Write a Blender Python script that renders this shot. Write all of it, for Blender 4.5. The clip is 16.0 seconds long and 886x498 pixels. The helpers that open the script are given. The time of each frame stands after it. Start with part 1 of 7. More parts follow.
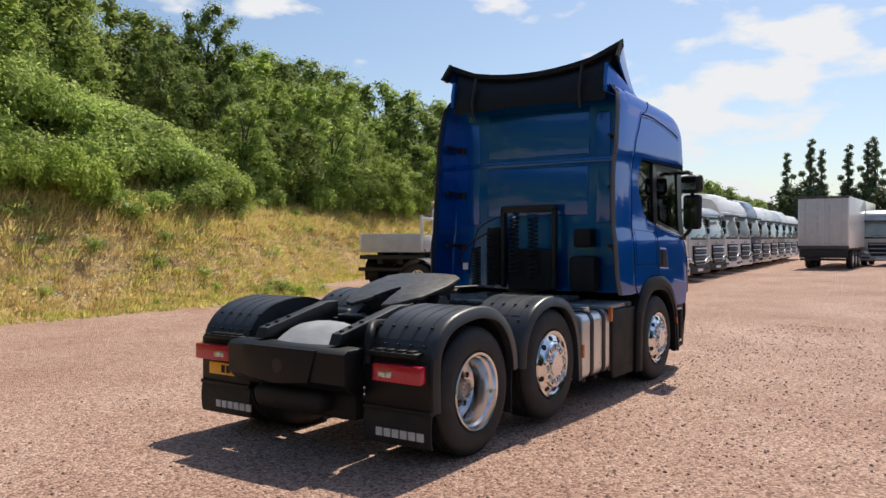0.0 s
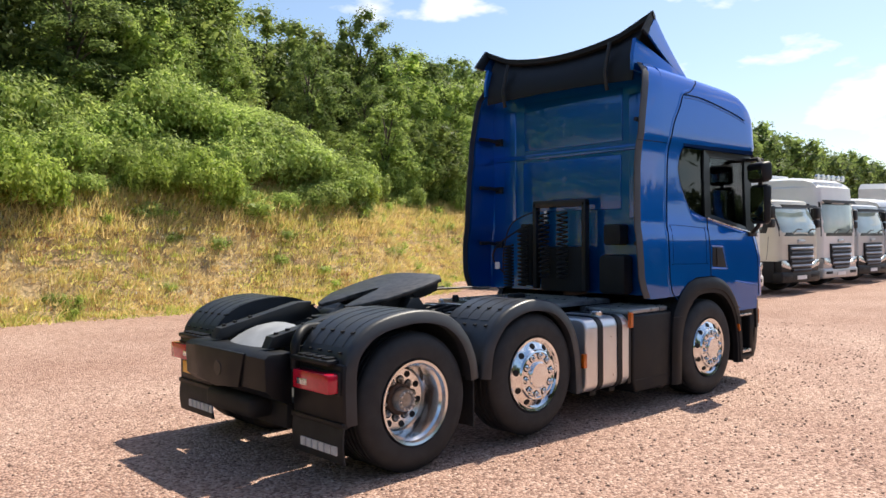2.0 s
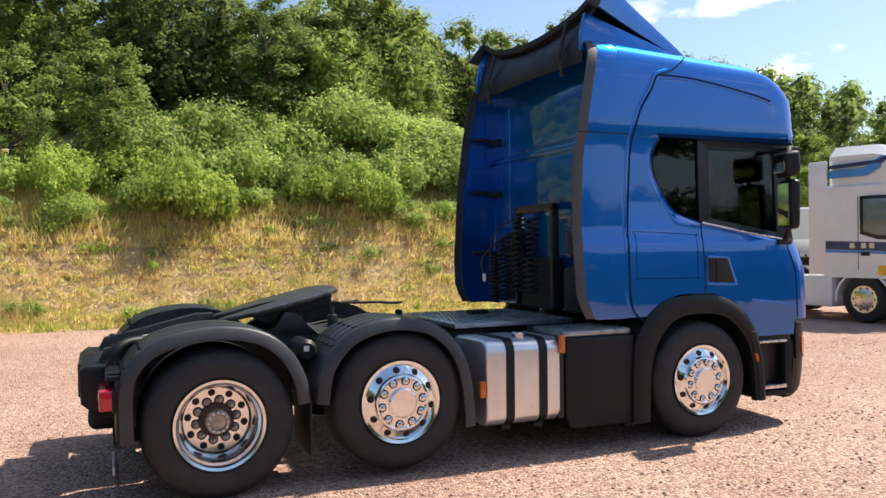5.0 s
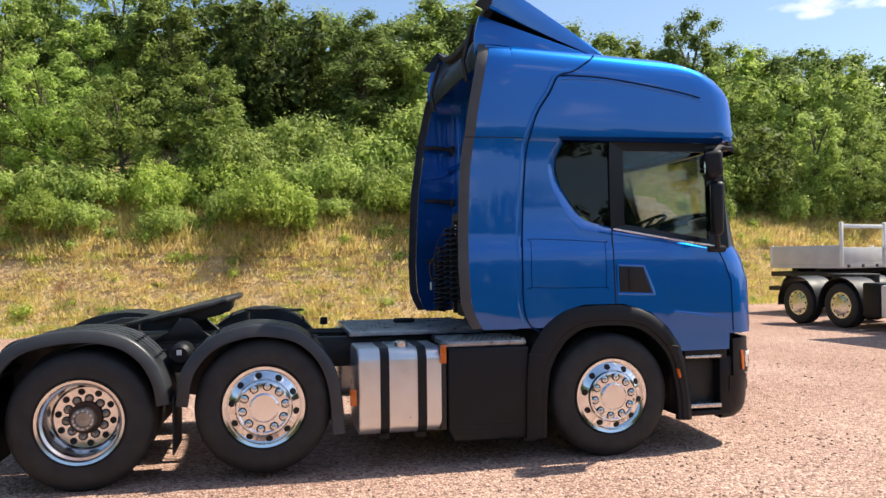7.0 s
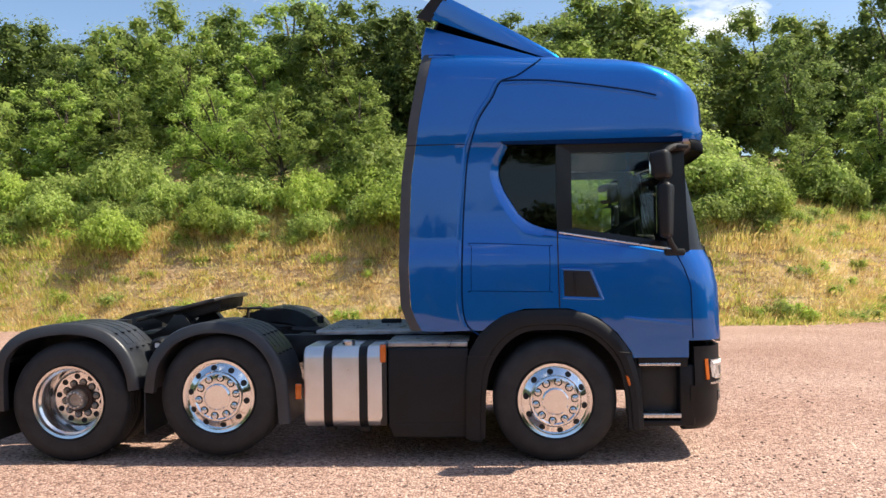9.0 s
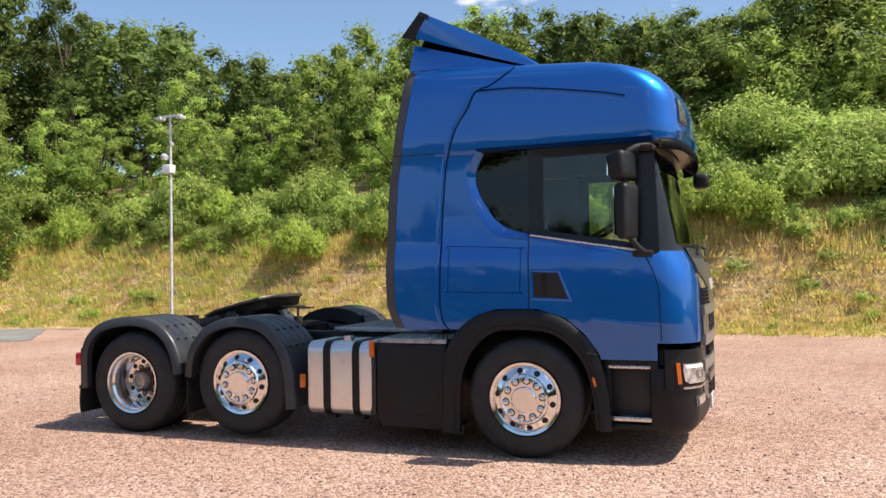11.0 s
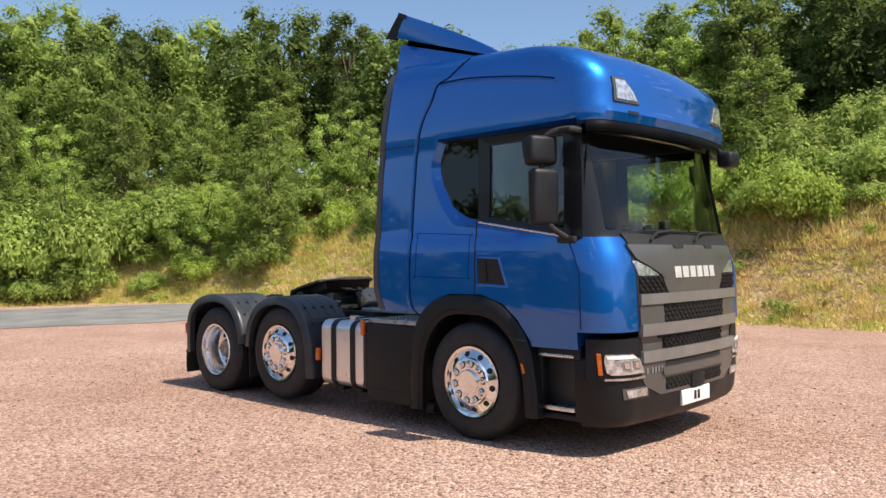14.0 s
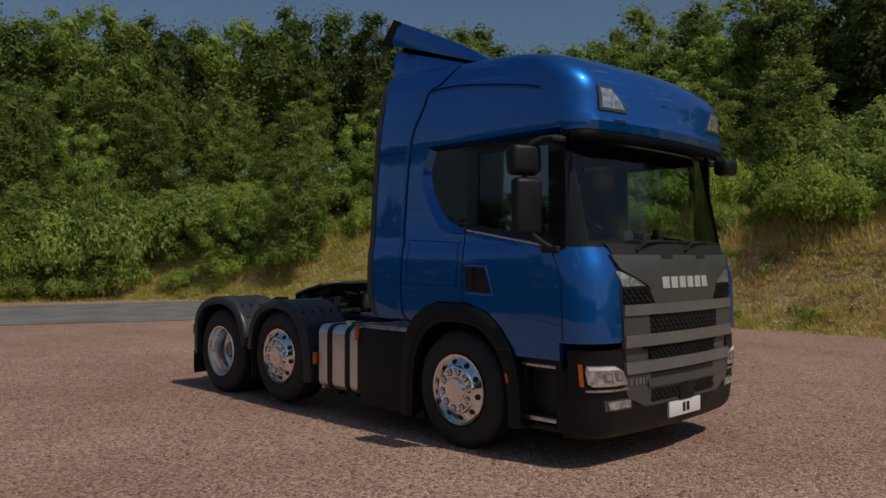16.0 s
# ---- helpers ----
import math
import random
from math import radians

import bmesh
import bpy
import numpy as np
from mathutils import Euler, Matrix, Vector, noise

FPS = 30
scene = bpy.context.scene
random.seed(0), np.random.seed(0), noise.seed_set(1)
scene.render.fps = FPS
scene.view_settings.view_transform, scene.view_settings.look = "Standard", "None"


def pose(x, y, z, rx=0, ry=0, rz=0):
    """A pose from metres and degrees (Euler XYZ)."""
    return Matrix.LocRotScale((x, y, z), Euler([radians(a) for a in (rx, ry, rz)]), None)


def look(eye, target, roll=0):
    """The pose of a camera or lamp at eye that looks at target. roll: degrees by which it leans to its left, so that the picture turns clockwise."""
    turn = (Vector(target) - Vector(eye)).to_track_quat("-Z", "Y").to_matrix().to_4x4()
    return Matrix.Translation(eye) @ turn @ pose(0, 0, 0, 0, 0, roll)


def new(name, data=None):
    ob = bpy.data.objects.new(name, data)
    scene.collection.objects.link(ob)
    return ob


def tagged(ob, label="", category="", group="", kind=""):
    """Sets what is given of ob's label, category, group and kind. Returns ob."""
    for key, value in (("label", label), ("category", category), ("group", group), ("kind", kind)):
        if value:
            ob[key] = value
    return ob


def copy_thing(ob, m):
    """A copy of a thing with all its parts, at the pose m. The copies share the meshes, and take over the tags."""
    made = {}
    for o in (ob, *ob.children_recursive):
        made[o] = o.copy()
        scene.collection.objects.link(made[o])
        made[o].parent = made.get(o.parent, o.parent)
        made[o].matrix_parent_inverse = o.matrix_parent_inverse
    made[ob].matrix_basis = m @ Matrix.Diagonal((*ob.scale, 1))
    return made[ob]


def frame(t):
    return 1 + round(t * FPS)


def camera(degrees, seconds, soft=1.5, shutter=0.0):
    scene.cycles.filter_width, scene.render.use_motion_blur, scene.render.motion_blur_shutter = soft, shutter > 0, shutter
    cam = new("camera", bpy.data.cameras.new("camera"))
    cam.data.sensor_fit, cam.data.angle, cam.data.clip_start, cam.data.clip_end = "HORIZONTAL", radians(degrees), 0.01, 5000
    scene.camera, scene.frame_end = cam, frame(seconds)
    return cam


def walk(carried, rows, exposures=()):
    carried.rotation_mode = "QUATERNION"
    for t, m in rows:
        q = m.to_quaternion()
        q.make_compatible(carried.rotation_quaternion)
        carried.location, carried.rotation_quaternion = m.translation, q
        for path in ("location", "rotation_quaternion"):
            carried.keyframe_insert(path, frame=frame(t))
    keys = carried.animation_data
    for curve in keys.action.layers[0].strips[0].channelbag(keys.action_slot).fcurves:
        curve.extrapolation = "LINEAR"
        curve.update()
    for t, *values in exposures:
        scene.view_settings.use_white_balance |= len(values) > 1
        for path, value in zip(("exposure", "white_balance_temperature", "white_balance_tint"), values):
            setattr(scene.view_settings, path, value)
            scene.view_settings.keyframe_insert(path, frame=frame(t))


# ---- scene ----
cam = camera(58.0, 16.0)
PATH = [
    (0, (-9.512, -4.628, 1.73), (-7.865, -3.493, 1.703), -0.1),
    (0.5, (-9.199, -4.891, 1.7), (-7.639, -3.641, 1.67), -0.1),
    (1, (-8.843, -5.215, 1.677), (-7.338, -3.899, 1.646), -0.2),
    (1.5, (-8.413, -5.517, 1.682), (-6.982, -4.119, 1.652), -0.3),
    (2, (-7.903, -5.692, 1.722), (-6.557, -4.213, 1.691), -0.4),
    (2.5, (-7.364, -5.92, 1.728), (-6.087, -4.381, 1.697), -0.5),
    (3, (-6.788, -6.022, 1.685), (-5.598, -4.416, 1.656), -0.6),
    (3.5, (-6.343, -6.292, 1.683), (-5.218, -4.639, 1.656), -0.7),
    (4, (-5.85, -6.508, 1.704), (-4.837, -4.784, 1.678), -0.8),
    (4.2, (-5.647, -6.559, 1.715), (-4.685, -4.805, 1.69), -0.8),
    (6.3, (-3.514, -7.323, 1.682), (-2.976, -5.397, 1.702), -0.5),
    (6.5, (-3.28, -7.351, 1.675), (-2.782, -5.414, 1.693), -0.6),
    (7, (-2.752, -7.504, 1.682), (-2.336, -5.548, 1.703), -0.7),
    (7.5, (-2.177, -7.665, 1.698), (-1.867, -5.689, 1.719), -0.7),
    (8, (-1.639, -7.745, 1.713), (-1.446, -5.754, 1.738), -0.7),
    (8.5, (-1.098, -7.893, 1.748), (-1.045, -5.894, 1.772), -1.0),
    (8.7, (-0.885, -7.912, 1.713), (-0.905, -5.913, 1.738), -0.9),
    (10.8, (1.505, -7.969, 1.648), (0.929, -6.055, 1.7), -0.9),
    (11, (1.699, -7.894, 1.623), (1.015, -6.016, 1.674), -0.9),
    (11.5, (2.233, -7.741, 1.608), (1.377, -5.935, 1.666), -0.8),
    (12, (2.799, -7.551, 1.582), (1.801, -5.819, 1.643), -0.7),
    (12.5, (3.325, -7.275, 1.552), (2.21, -5.616, 1.609), -0.7),
    (13, (3.887, -7.046, 1.523), (2.69, -5.444, 1.572), -0.6),
    (13.5, (4.274, -6.749, 1.539), (3.0, -5.208, 1.57), -0.6),
    (14, (4.591, -6.541, 1.578), (3.23, -5.076, 1.605), -0.6),
    (14.5, (4.78, -6.385, 1.626), (3.355, -4.982, 1.653), -0.5),
    (15, (4.872, -6.292, 1.645), (3.423, -4.914, 1.674), -0.4),
    (15.5, (4.911, -6.26, 1.661), (3.46, -4.884, 1.685), -0.3),
    (16, (4.909, -6.242, 1.663), (3.48, -4.843, 1.685), -0.1),
]
walk(cam, [(t, look(eye, target, roll)) for t, eye, target, roll in PATH], exposures=[(0.0, -0.04), (0.5, 0.06), (1.0, 0.16), (1.5, 0.30), (3.2, 0.57), (8.7, 0.56), (10.8, 0.52), (13.0, 0.42), (15.2, 0.32), (15.5, -0.1), (15.8, -0.7), (16.0, -1.3)])

# ---------------------------------------------------------------- light
SUN_DIR = Vector((0.565, 0.05, 0.82)).normalized()
world = bpy.data.worlds.new("sky_world")
scene.world = world
world.use_nodes = True
wt = world.node_tree
wt.nodes.clear()
w_out = wt.nodes.new("ShaderNodeOutputWorld")
w_bg = wt.nodes.new("ShaderNodeBackground")
w_sky = wt.nodes.new("ShaderNodeTexSky")
w_sky.sky_type = "NISHITA"
w_sky.sun_disc = False
w_sky.sun_elevation = math.asin(SUN_DIR.z)
w_sky.sun_rotation = math.atan2(SUN_DIR.x, SUN_DIR.y)
w_sky.air_density, w_sky.dust_density, w_sky.ozone_density = 1.0, 1.1, 2.2
w_co = wt.nodes.new("ShaderNodeTexCoord")
w_map = wt.nodes.new("ShaderNodeMapping")
w_map.inputs["Scale"].default_value = (1.0, 1.0, 2.6)
w_map.inputs["Location"].default_value = (0.35, 0.1, 0.2)
w_noise = wt.nodes.new("ShaderNodeTexNoise")
w_noise.inputs["Scale"].default_value = 6.5
w_noise.inputs["Detail"].default_value = 7.0
w_noise.inputs["Roughness"].default_value = 0.52
w_ramp = wt.nodes.new("ShaderNodeValToRGB")
w_ramp.color_ramp.elements[0].position = 0.605
w_ramp.color_ramp.elements[0].color = (0, 0, 0, 1)
w_ramp.color_ramp.elements[1].position = 0.69
w_ramp.color_ramp.elements[1].color = (1, 1, 1, 1)
w_mix = wt.nodes.new("ShaderNodeMix")
w_mix.data_type = "RGBA"
w_mix.inputs["B"].default_value = (7.0, 7.1, 7.3, 1)
wt.links.new(w_co.outputs["Generated"], w_map.inputs["Vector"])
wt.links.new(w_map.outputs["Vector"], w_noise.inputs["Vector"])
w_sep = wt.nodes.new("ShaderNodeSeparateXYZ")
w_lean = wt.nodes.new("ShaderNodeMath")
w_lean.operation = "MULTIPLY_ADD"
w_lean.inputs[1].default_value = 0.06
wt.links.new(w_co.outputs["Generated"], w_sep.inputs["Vector"])
wt.links.new(w_sep.outputs["X"], w_lean.inputs[0])
wt.links.new(w_noise.outputs["Fac"], w_lean.inputs[2])
wt.links.new(w_lean.outputs["Value"], w_ramp.inputs["Fac"])
wt.links.new(w_ramp.outputs["Color"], w_mix.inputs["Factor"])
w_hue = wt.nodes.new("ShaderNodeHueSaturation")
w_hue.inputs["Saturation"].default_value = 1.02
wt.links.new(w_sky.outputs["Color"], w_hue.inputs["Color"])
wt.links.new(w_hue.outputs["Color"], w_mix.inputs["A"])
wt.links.new(w_mix.outputs["Result"], w_bg.inputs["Color"])
w_bg.inputs["Strength"].default_value = 0.125
wt.links.new(w_bg.outputs["Background"], w_out.inputs["Surface"])

sun_data = bpy.data.lights.new("sun", "SUN")
sun_data.energy, sun_data.angle, sun_data.color = 5.0, radians(0.55), (1.0, 0.91, 0.77)
sun = new("sun", sun_data)
sun.matrix_world = look((60 * SUN_DIR.x, 60 * SUN_DIR.y, 60 * SUN_DIR.z), (0, 0, 0))

# ---------------------------------------------------------------- materials


def material(name, base, rough=0.5, metal=0.0, coat=0.0, second=None, scale=6.0, mix=0.5, bump=0.0, bump_scale=80.0,
             bump_distance=0.01, rough_var=0.0, per_object=0.0, per_island=0.0, detail=6.0, spec=0.5, sss=0.0):
    """A surface with two scales of variation: broad stains and a fine grain."""
    m = bpy.data.materials.new(name)
    m.use_nodes = True
    nt = m.node_tree
    b = nt.nodes["Principled BSDF"]
    b.inputs["Roughness"].default_value = rough
    b.inputs["Metallic"].default_value = metal
    b.inputs["Coat Weight"].default_value = coat
    b.inputs["Coat Roughness"].default_value = 0.04
    b.inputs["Specular IOR Level"].default_value = spec
    co = nt.nodes.new("ShaderNodeTexCoord")
    big = nt.nodes.new("ShaderNodeTexNoise")
    big.inputs["Scale"].default_value, big.inputs["Detail"].default_value = scale, detail
    nt.links.new(co.outputs["Object"], big.inputs["Vector"])
    ramp = nt.nodes.new("ShaderNodeValToRGB")
    ramp.color_ramp.elements[0].position, ramp.color_ramp.elements[1].position = 0.5 - 0.3 * (1 - mix) , 0.5 + 0.35 * mix
    ramp.color_ramp.elements[0].color = (*base, 1)
    ramp.color_ramp.elements[1].color = (*(second or tuple(min(1.0, c * 1.25 + 0.003) for c in base)), 1)
    nt.links.new(big.outputs["Fac"], ramp.inputs["Fac"])
    colour = ramp.outputs["Color"]
    for amount, node, out in ((per_object, "ShaderNodeObjectInfo", "Random"), (per_island, "ShaderNodeNewGeometry", "Random Per Island")):
        if amount:
            src = nt.nodes.new(node)
            rng = nt.nodes.new("ShaderNodeMapRange")
            rng.inputs["To Min"].default_value, rng.inputs["To Max"].default_value = 1 - amount, 1 + amount
            nt.links.new(src.outputs[out], rng.inputs["Value"])
            hsv = nt.nodes.new("ShaderNodeHueSaturation")
            nt.links.new(rng.outputs["Result"], hsv.inputs["Value"])
            nt.links.new(colour, hsv.inputs["Color"])
            colour = hsv.outputs["Color"]
    nt.links.new(colour, b.inputs["Base Color"])
    if rough_var:
        rr = nt.nodes.new("ShaderNodeMapRange")
        rr.inputs["From Min"].default_value, rr.inputs["From Max"].default_value = 0.3, 0.7
        rr.inputs["To Min"].default_value, rr.inputs["To Max"].default_value = max(0.02, rough - rough_var), min(1.0, rough + rough_var)
        nt.links.new(big.outputs["Fac"], rr.inputs["Value"])
        nt.links.new(rr.outputs["Result"], b.inputs["Roughness"])
    if bump:
        fine = nt.nodes.new("ShaderNodeTexNoise")
        fine.inputs["Scale"].default_value, fine.inputs["Detail"].default_value = bump_scale, 4.0
        nt.links.new(co.outputs["Object"], fine.inputs["Vector"])
        bp = nt.nodes.new("ShaderNodeBump")
        bp.inputs["Strength"].default_value, bp.inputs["Distance"].default_value = bump, bump_distance
        nt.links.new(fine.outputs["Fac"], bp.inputs["Height"])
        nt.links.new(bp.outputs["Normal"], b.inputs["Normal"])
    return m


def glass(name, tint, darkness):
    """Clear or tinted sheet glass: it lets through what is behind it and mirrors at a slant."""
    m = bpy.data.materials.new(name)
    m.use_nodes = True
    nt = m.node_tree
    nt.nodes.clear()
    out = nt.nodes.new("ShaderNodeOutputMaterial")
    tr = nt.nodes.new("ShaderNodeBsdfTransparent")
    tr.inputs["Color"].default_value = (*(c * darkness for c in tint), 1)
    gl = nt.nodes.new("ShaderNodeBsdfGlossy")
    gl.inputs["Roughness"].default_value = 0.02
    fr = nt.nodes.new("ShaderNodeFresnel")
    fr.inputs["IOR"].default_value = 1.5
    mx = nt.nodes.new("ShaderNodeMixShader")
    nt.links.new(fr.outputs["Fac"], mx.inputs["Fac"])
    nt.links.new(tr.outputs["BSDF"], mx.inputs[1])
    nt.links.new(gl.outputs["BSDF"], mx.inputs[2])
    nt.links.new(mx.outputs["Shader"], out.inputs["Surface"])
    return m


def gravel_material():
    m = bpy.data.materials.new("pink_gravel")
    m.use_nodes = True
    nt = m.node_tree
    b = nt.nodes["Principled BSDF"]
    b.inputs["Roughness"].default_value = 0.9
    b.inputs["Specular IOR Level"].default_value = 0.25
    co = nt.nodes.new("ShaderNodeTexCoord")
    vor = nt.nodes.new("ShaderNodeTexVoronoi")
    vor.inputs["Scale"].default_value = 46.0
    vor.inputs["Randomness"].default_value = 1.0
    nt.links.new(co.outputs["Object"], vor.inputs["Vector"])
    sep = nt.nodes.new("ShaderNodeSeparateColor")
    nt.links.new(vor.outputs["Color"], sep.inputs["Color"])
    stone = nt.nodes.new("ShaderNodeValToRGB")
    e = stone.color_ramp.elements
    e[0].position, e[0].color = 0.0, (0.19, 0.12, 0.10, 1)
    e[1].position, e[1].color = 1.0, (0.68, 0.53, 0.45, 1)
    for pos, col in ((0.3, (0.36, 0.235, 0.19, 1)), (0.6, (0.50, 0.35, 0.285, 1)), (0.85, (0.56, 0.39, 0.325, 1))):
        k = e.new(pos)
        k.color = col
    nt.links.new(sep.outputs["Red"], stone.inputs["Fac"])
    broad = nt.nodes.new("ShaderNodeTexNoise")
    broad.inputs["Scale"].default_value, broad.inputs["Detail"].default_value = 0.26, 9.0
    broad.inputs["Roughness"].default_value = 0.68
    nt.links.new(co.outputs["Object"], broad.inputs["Vector"])
    tone = nt.nodes.new("ShaderNodeValToRGB")
    tone.color_ramp.elements[0].position, tone.color_ramp.elements[0].color = 0.30, (0.77, 0.655, 0.595, 1)
    tone.color_ramp.elements[1].position, tone.color_ramp.elements[1].color = 0.68, (1.12, 1.105, 1.06, 1)
    nt.links.new(broad.outputs["Fac"], tone.inputs["Fac"])
    mul = nt.nodes.new("ShaderNodeMix")
    mul.data_type, mul.blend_type = "RGBA", "MULTIPLY"
    mul.inputs["Factor"].default_value = 1.0
    nt.links.new(stone.outputs["Color"], mul.inputs["A"])
    nt.links.new(tone.outputs["Color"], mul.inputs["B"])
    nt.links.new(mul.outputs["Result"], b.inputs["Base Color"])
    bp = nt.nodes.new("ShaderNodeBump")
    bp.invert = True
    bp.inputs["Strength"].default_value, bp.inputs["Distance"].default_value = 0.9, 0.02
    nt.links.new(vor.outputs["Distance"], bp.inputs["Height"])
    nt.links.new(bp.outputs["Normal"], b.inputs["Normal"])
    return m


def leaf_material(name, dark, light, spread=0.35, through_light=0.35):
    m = bpy.data.materials.new(name)
    m.use_nodes = True
    nt = m.node_tree
    b = nt.nodes["Principled BSDF"]
    b.inputs["Roughness"].default_value = 0.5
    b.inputs["Specular IOR Level"].default_value = 0.18
    geo = nt.nodes.new("ShaderNodeNewGeometry")
    ramp = nt.nodes.new("ShaderNodeValToRGB")
    ramp.color_ramp.elements[0].color, ramp.color_ramp.elements[1].color = (*dark, 1), (*light, 1)
    nt.links.new(geo.outputs["Random Per Island"], ramp.inputs["Fac"])
    info = nt.nodes.new("ShaderNodeObjectInfo")
    rng = nt.nodes.new("ShaderNodeMapRange")
    rng.inputs["To Min"].default_value, rng.inputs["To Max"].default_value = 1 - spread, 1 + spread
    nt.links.new(info.outputs["Random"], rng.inputs["Value"])
    hsv = nt.nodes.new("ShaderNodeHueSaturation")
    nt.links.new(rng.outputs["Result"], hsv.inputs["Value"])
    nt.links.new(ramp.outputs["Color"], hsv.inputs["Color"])
    nt.links.new(hsv.outputs["Color"], b.inputs["Base Color"])
    tl = nt.nodes.new("ShaderNodeBsdfTranslucent")
    nt.links.new(hsv.outputs["Color"], tl.inputs["Color"])
    mx = nt.nodes.new("ShaderNodeMixShader")
    mx.inputs["Fac"].default_value = through_light
    nt.links.new(b.outputs["BSDF"], mx.inputs[1])
    nt.links.new(tl.outputs["BSDF"], mx.inputs[2])
    nt.links.new(mx.outputs["Shader"], nt.nodes["Material Output"].inputs["Surface"])
    return m


BLUE = material("blue_paint", (0.007, 0.122, 0.435), 0.36, metal=0.72, coat=0.95, second=(0.008, 0.129, 0.455), scale=2.0, spec=0.0, bump=0.01, bump_scale=900, bump_distance=0.001)
BLUE.node_tree.nodes["Principled BSDF"].inputs["Coat IOR"].default_value = 1.62
BLUE.node_tree.nodes["Principled BSDF"].inputs["Specular Tint"].default_value = (0.12, 0.38, 0.9, 1)
# Dark blue for panel gaps, and for shade painted under edges.
SEAM_SHADE = material("seam_shade_blue", (0.001, 0.017, 0.065), 0.8, spec=0.05, scale=3)
PLASTIC = material("black_plastic", (0.006, 0.0065, 0.008), 0.48, spec=0.3, second=(0.010, 0.011, 0.013), scale=3.0, bump=0.12, bump_scale=420, bump_distance=0.002, rough_var=0.12)
CHASSIS = material("chassis_black", (0.009, 0.0095, 0.010), 0.5, second=(0.022, 0.021, 0.020), scale=7.0, bump=0.15, bump_scale=120, bump_distance=0.003, rough_var=0.15)
PILLAR = material("pillar_black", (0.008, 0.0085, 0.010), 0.3, coat=0.15, spec=0.3, scale=3)
VISOR = material("smoked_visor", (0.003, 0.0032, 0.004), 0.5, spec=0.05, scale=3)
GUARD = material("faded_black_plastic", (0.025, 0.027, 0.031), 0.40, second=(0.038, 0.041, 0.046), scale=4.0, bump=0.15, bump_scale=300, bump_distance=0.002, rough_var=0.1)
RUBBER = material("tyre_rubber", (0.0085, 0.0095, 0.011), 0.65, second=(0.019, 0.020, 0.021), scale=9.0, bump=0.25, bump_scale=160, bump_distance=0.003)
CHROME = material("polished_alloy", (0.80, 0.80, 0.79), 0.11, metal=1.0, second=(0.84, 0.86, 0.88), scale=12, rough_var=0.04)
SATIN = material("satin_alloy", (0.80, 0.80, 0.79), 0.20, metal=1.0, second=(0.86, 0.86, 0.85), scale=12, rough_var=0.05)
ALLOY = material("brushed_alloy", (0.62, 0.62, 0.62), 0.28, metal=1.0, second=(0.72, 0.71, 0.70), scale=10, rough_var=0.08)
TANK = material("tank_aluminium", (0.72, 0.72, 0.72), 0.34, metal=0.85, second=(0.80, 0.80, 0.79), scale=5, bump=0.05, bump_scale=60, bump_distance=0.002, rough_var=0.08)
STEEL = material("worn_steel", (0.05, 0.048, 0.046), 0.42, metal=0.6, second=(0.12, 0.11, 0.10), scale=14, bump=0.2, bump_scale=90, bump_distance=0.003)
HUBRUST = material("rusty_hub", (0.035, 0.022, 0.016), 0.75, second=(0.08, 0.045, 0.028), scale=20, bump=0.3)
HUBSTEEL = material("hub_steel", (0.22, 0.21, 0.20), 0.35, metal=0.8, second=(0.42, 0.40, 0.37), scale=18, bump=0.2)
CHEQUER = material("chequer_plate", (0.30, 0.31, 0.33), 0.34, metal=0.8, second=(0.52, 0.52, 0.52), scale=9, rough_var=0.1)
GREYPLATE = material("grey_plate", (0.32, 0.325, 0.33), 0.38, second=(0.44, 0.445, 0.45), scale=6, bump=0.1)
EDGE_RUBBER = material("grey_edge_rubber", (0.045, 0.047, 0.052), 0.5, second=(0.065, 0.067, 0.072), scale=5)
RED_LENS = material("red_lens", (0.46, 0.007, 0.030), 0.18, coat=0.5, second=(0.56, 0.010, 0.040), scale=30)
CLEAR_LENS = material("clear_lens", (0.30, 0.315, 0.33), 0.16, coat=1.0, second=(0.82, 0.84, 0.86), scale=22, metal=0.7)
AMBER = material("amber_lens", (0.50, 0.10, 0.006), 0.25, coat=0.4, second=(0.62, 0.14, 0.008), scale=25)
YELLOW = material("yellow_plate", (0.78, 0.42, 0.02), 0.4, scale=8)
WHITE = material("white_plate", (0.78, 0.78, 0.76), 0.4, second=(0.84, 0.84, 0.83), scale=5)
BADGE = material("badge_silver", (0.66, 0.66, 0.66), 0.3, metal=0.4, scale=20)
FLAPWHITE = material("flap_print", (0.72, 0.72, 0.70), 0.6, second=(0.6, 0.6, 0.58), scale=30)
GRILLE = material("grille_grey", (0.062, 0.060, 0.058), 0.42, coat=0.3, second=(0.075, 0.072, 0.070), scale=4)
BARGREY = material("grille_bar_grey", (0.165, 0.162, 0.158), 0.4, metal=0.3, coat=0.3, scale=4)
INTERIOR = material("cab_trim", (0.13, 0.125, 0.12), 0.8, second=(0.18, 0.17, 0.16), scale=5)
DASH = material("dash_black", (0.02, 0.02, 0.02), 0.6, scale=6)
# Matt black for black parts and for the shade inside openings.
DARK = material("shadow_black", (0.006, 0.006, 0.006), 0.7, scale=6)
GLASS = glass("clear_glass", (0.86, 0.93, 0.91), 0.93)
TINTED = glass("tinted_glass", (0.6, 0.65, 0.7), 0.14)
MIRROR = material("mirror_face", (0.85, 0.85, 0.86), 0.03, metal=1.0, scale=5)
GRAVEL = gravel_material()
STONE = material("loose_stone", (0.26, 0.17, 0.13), 0.9, second=(0.52, 0.38, 0.31), scale=9, mix=0.7, per_island=0.45, bump=0.2)
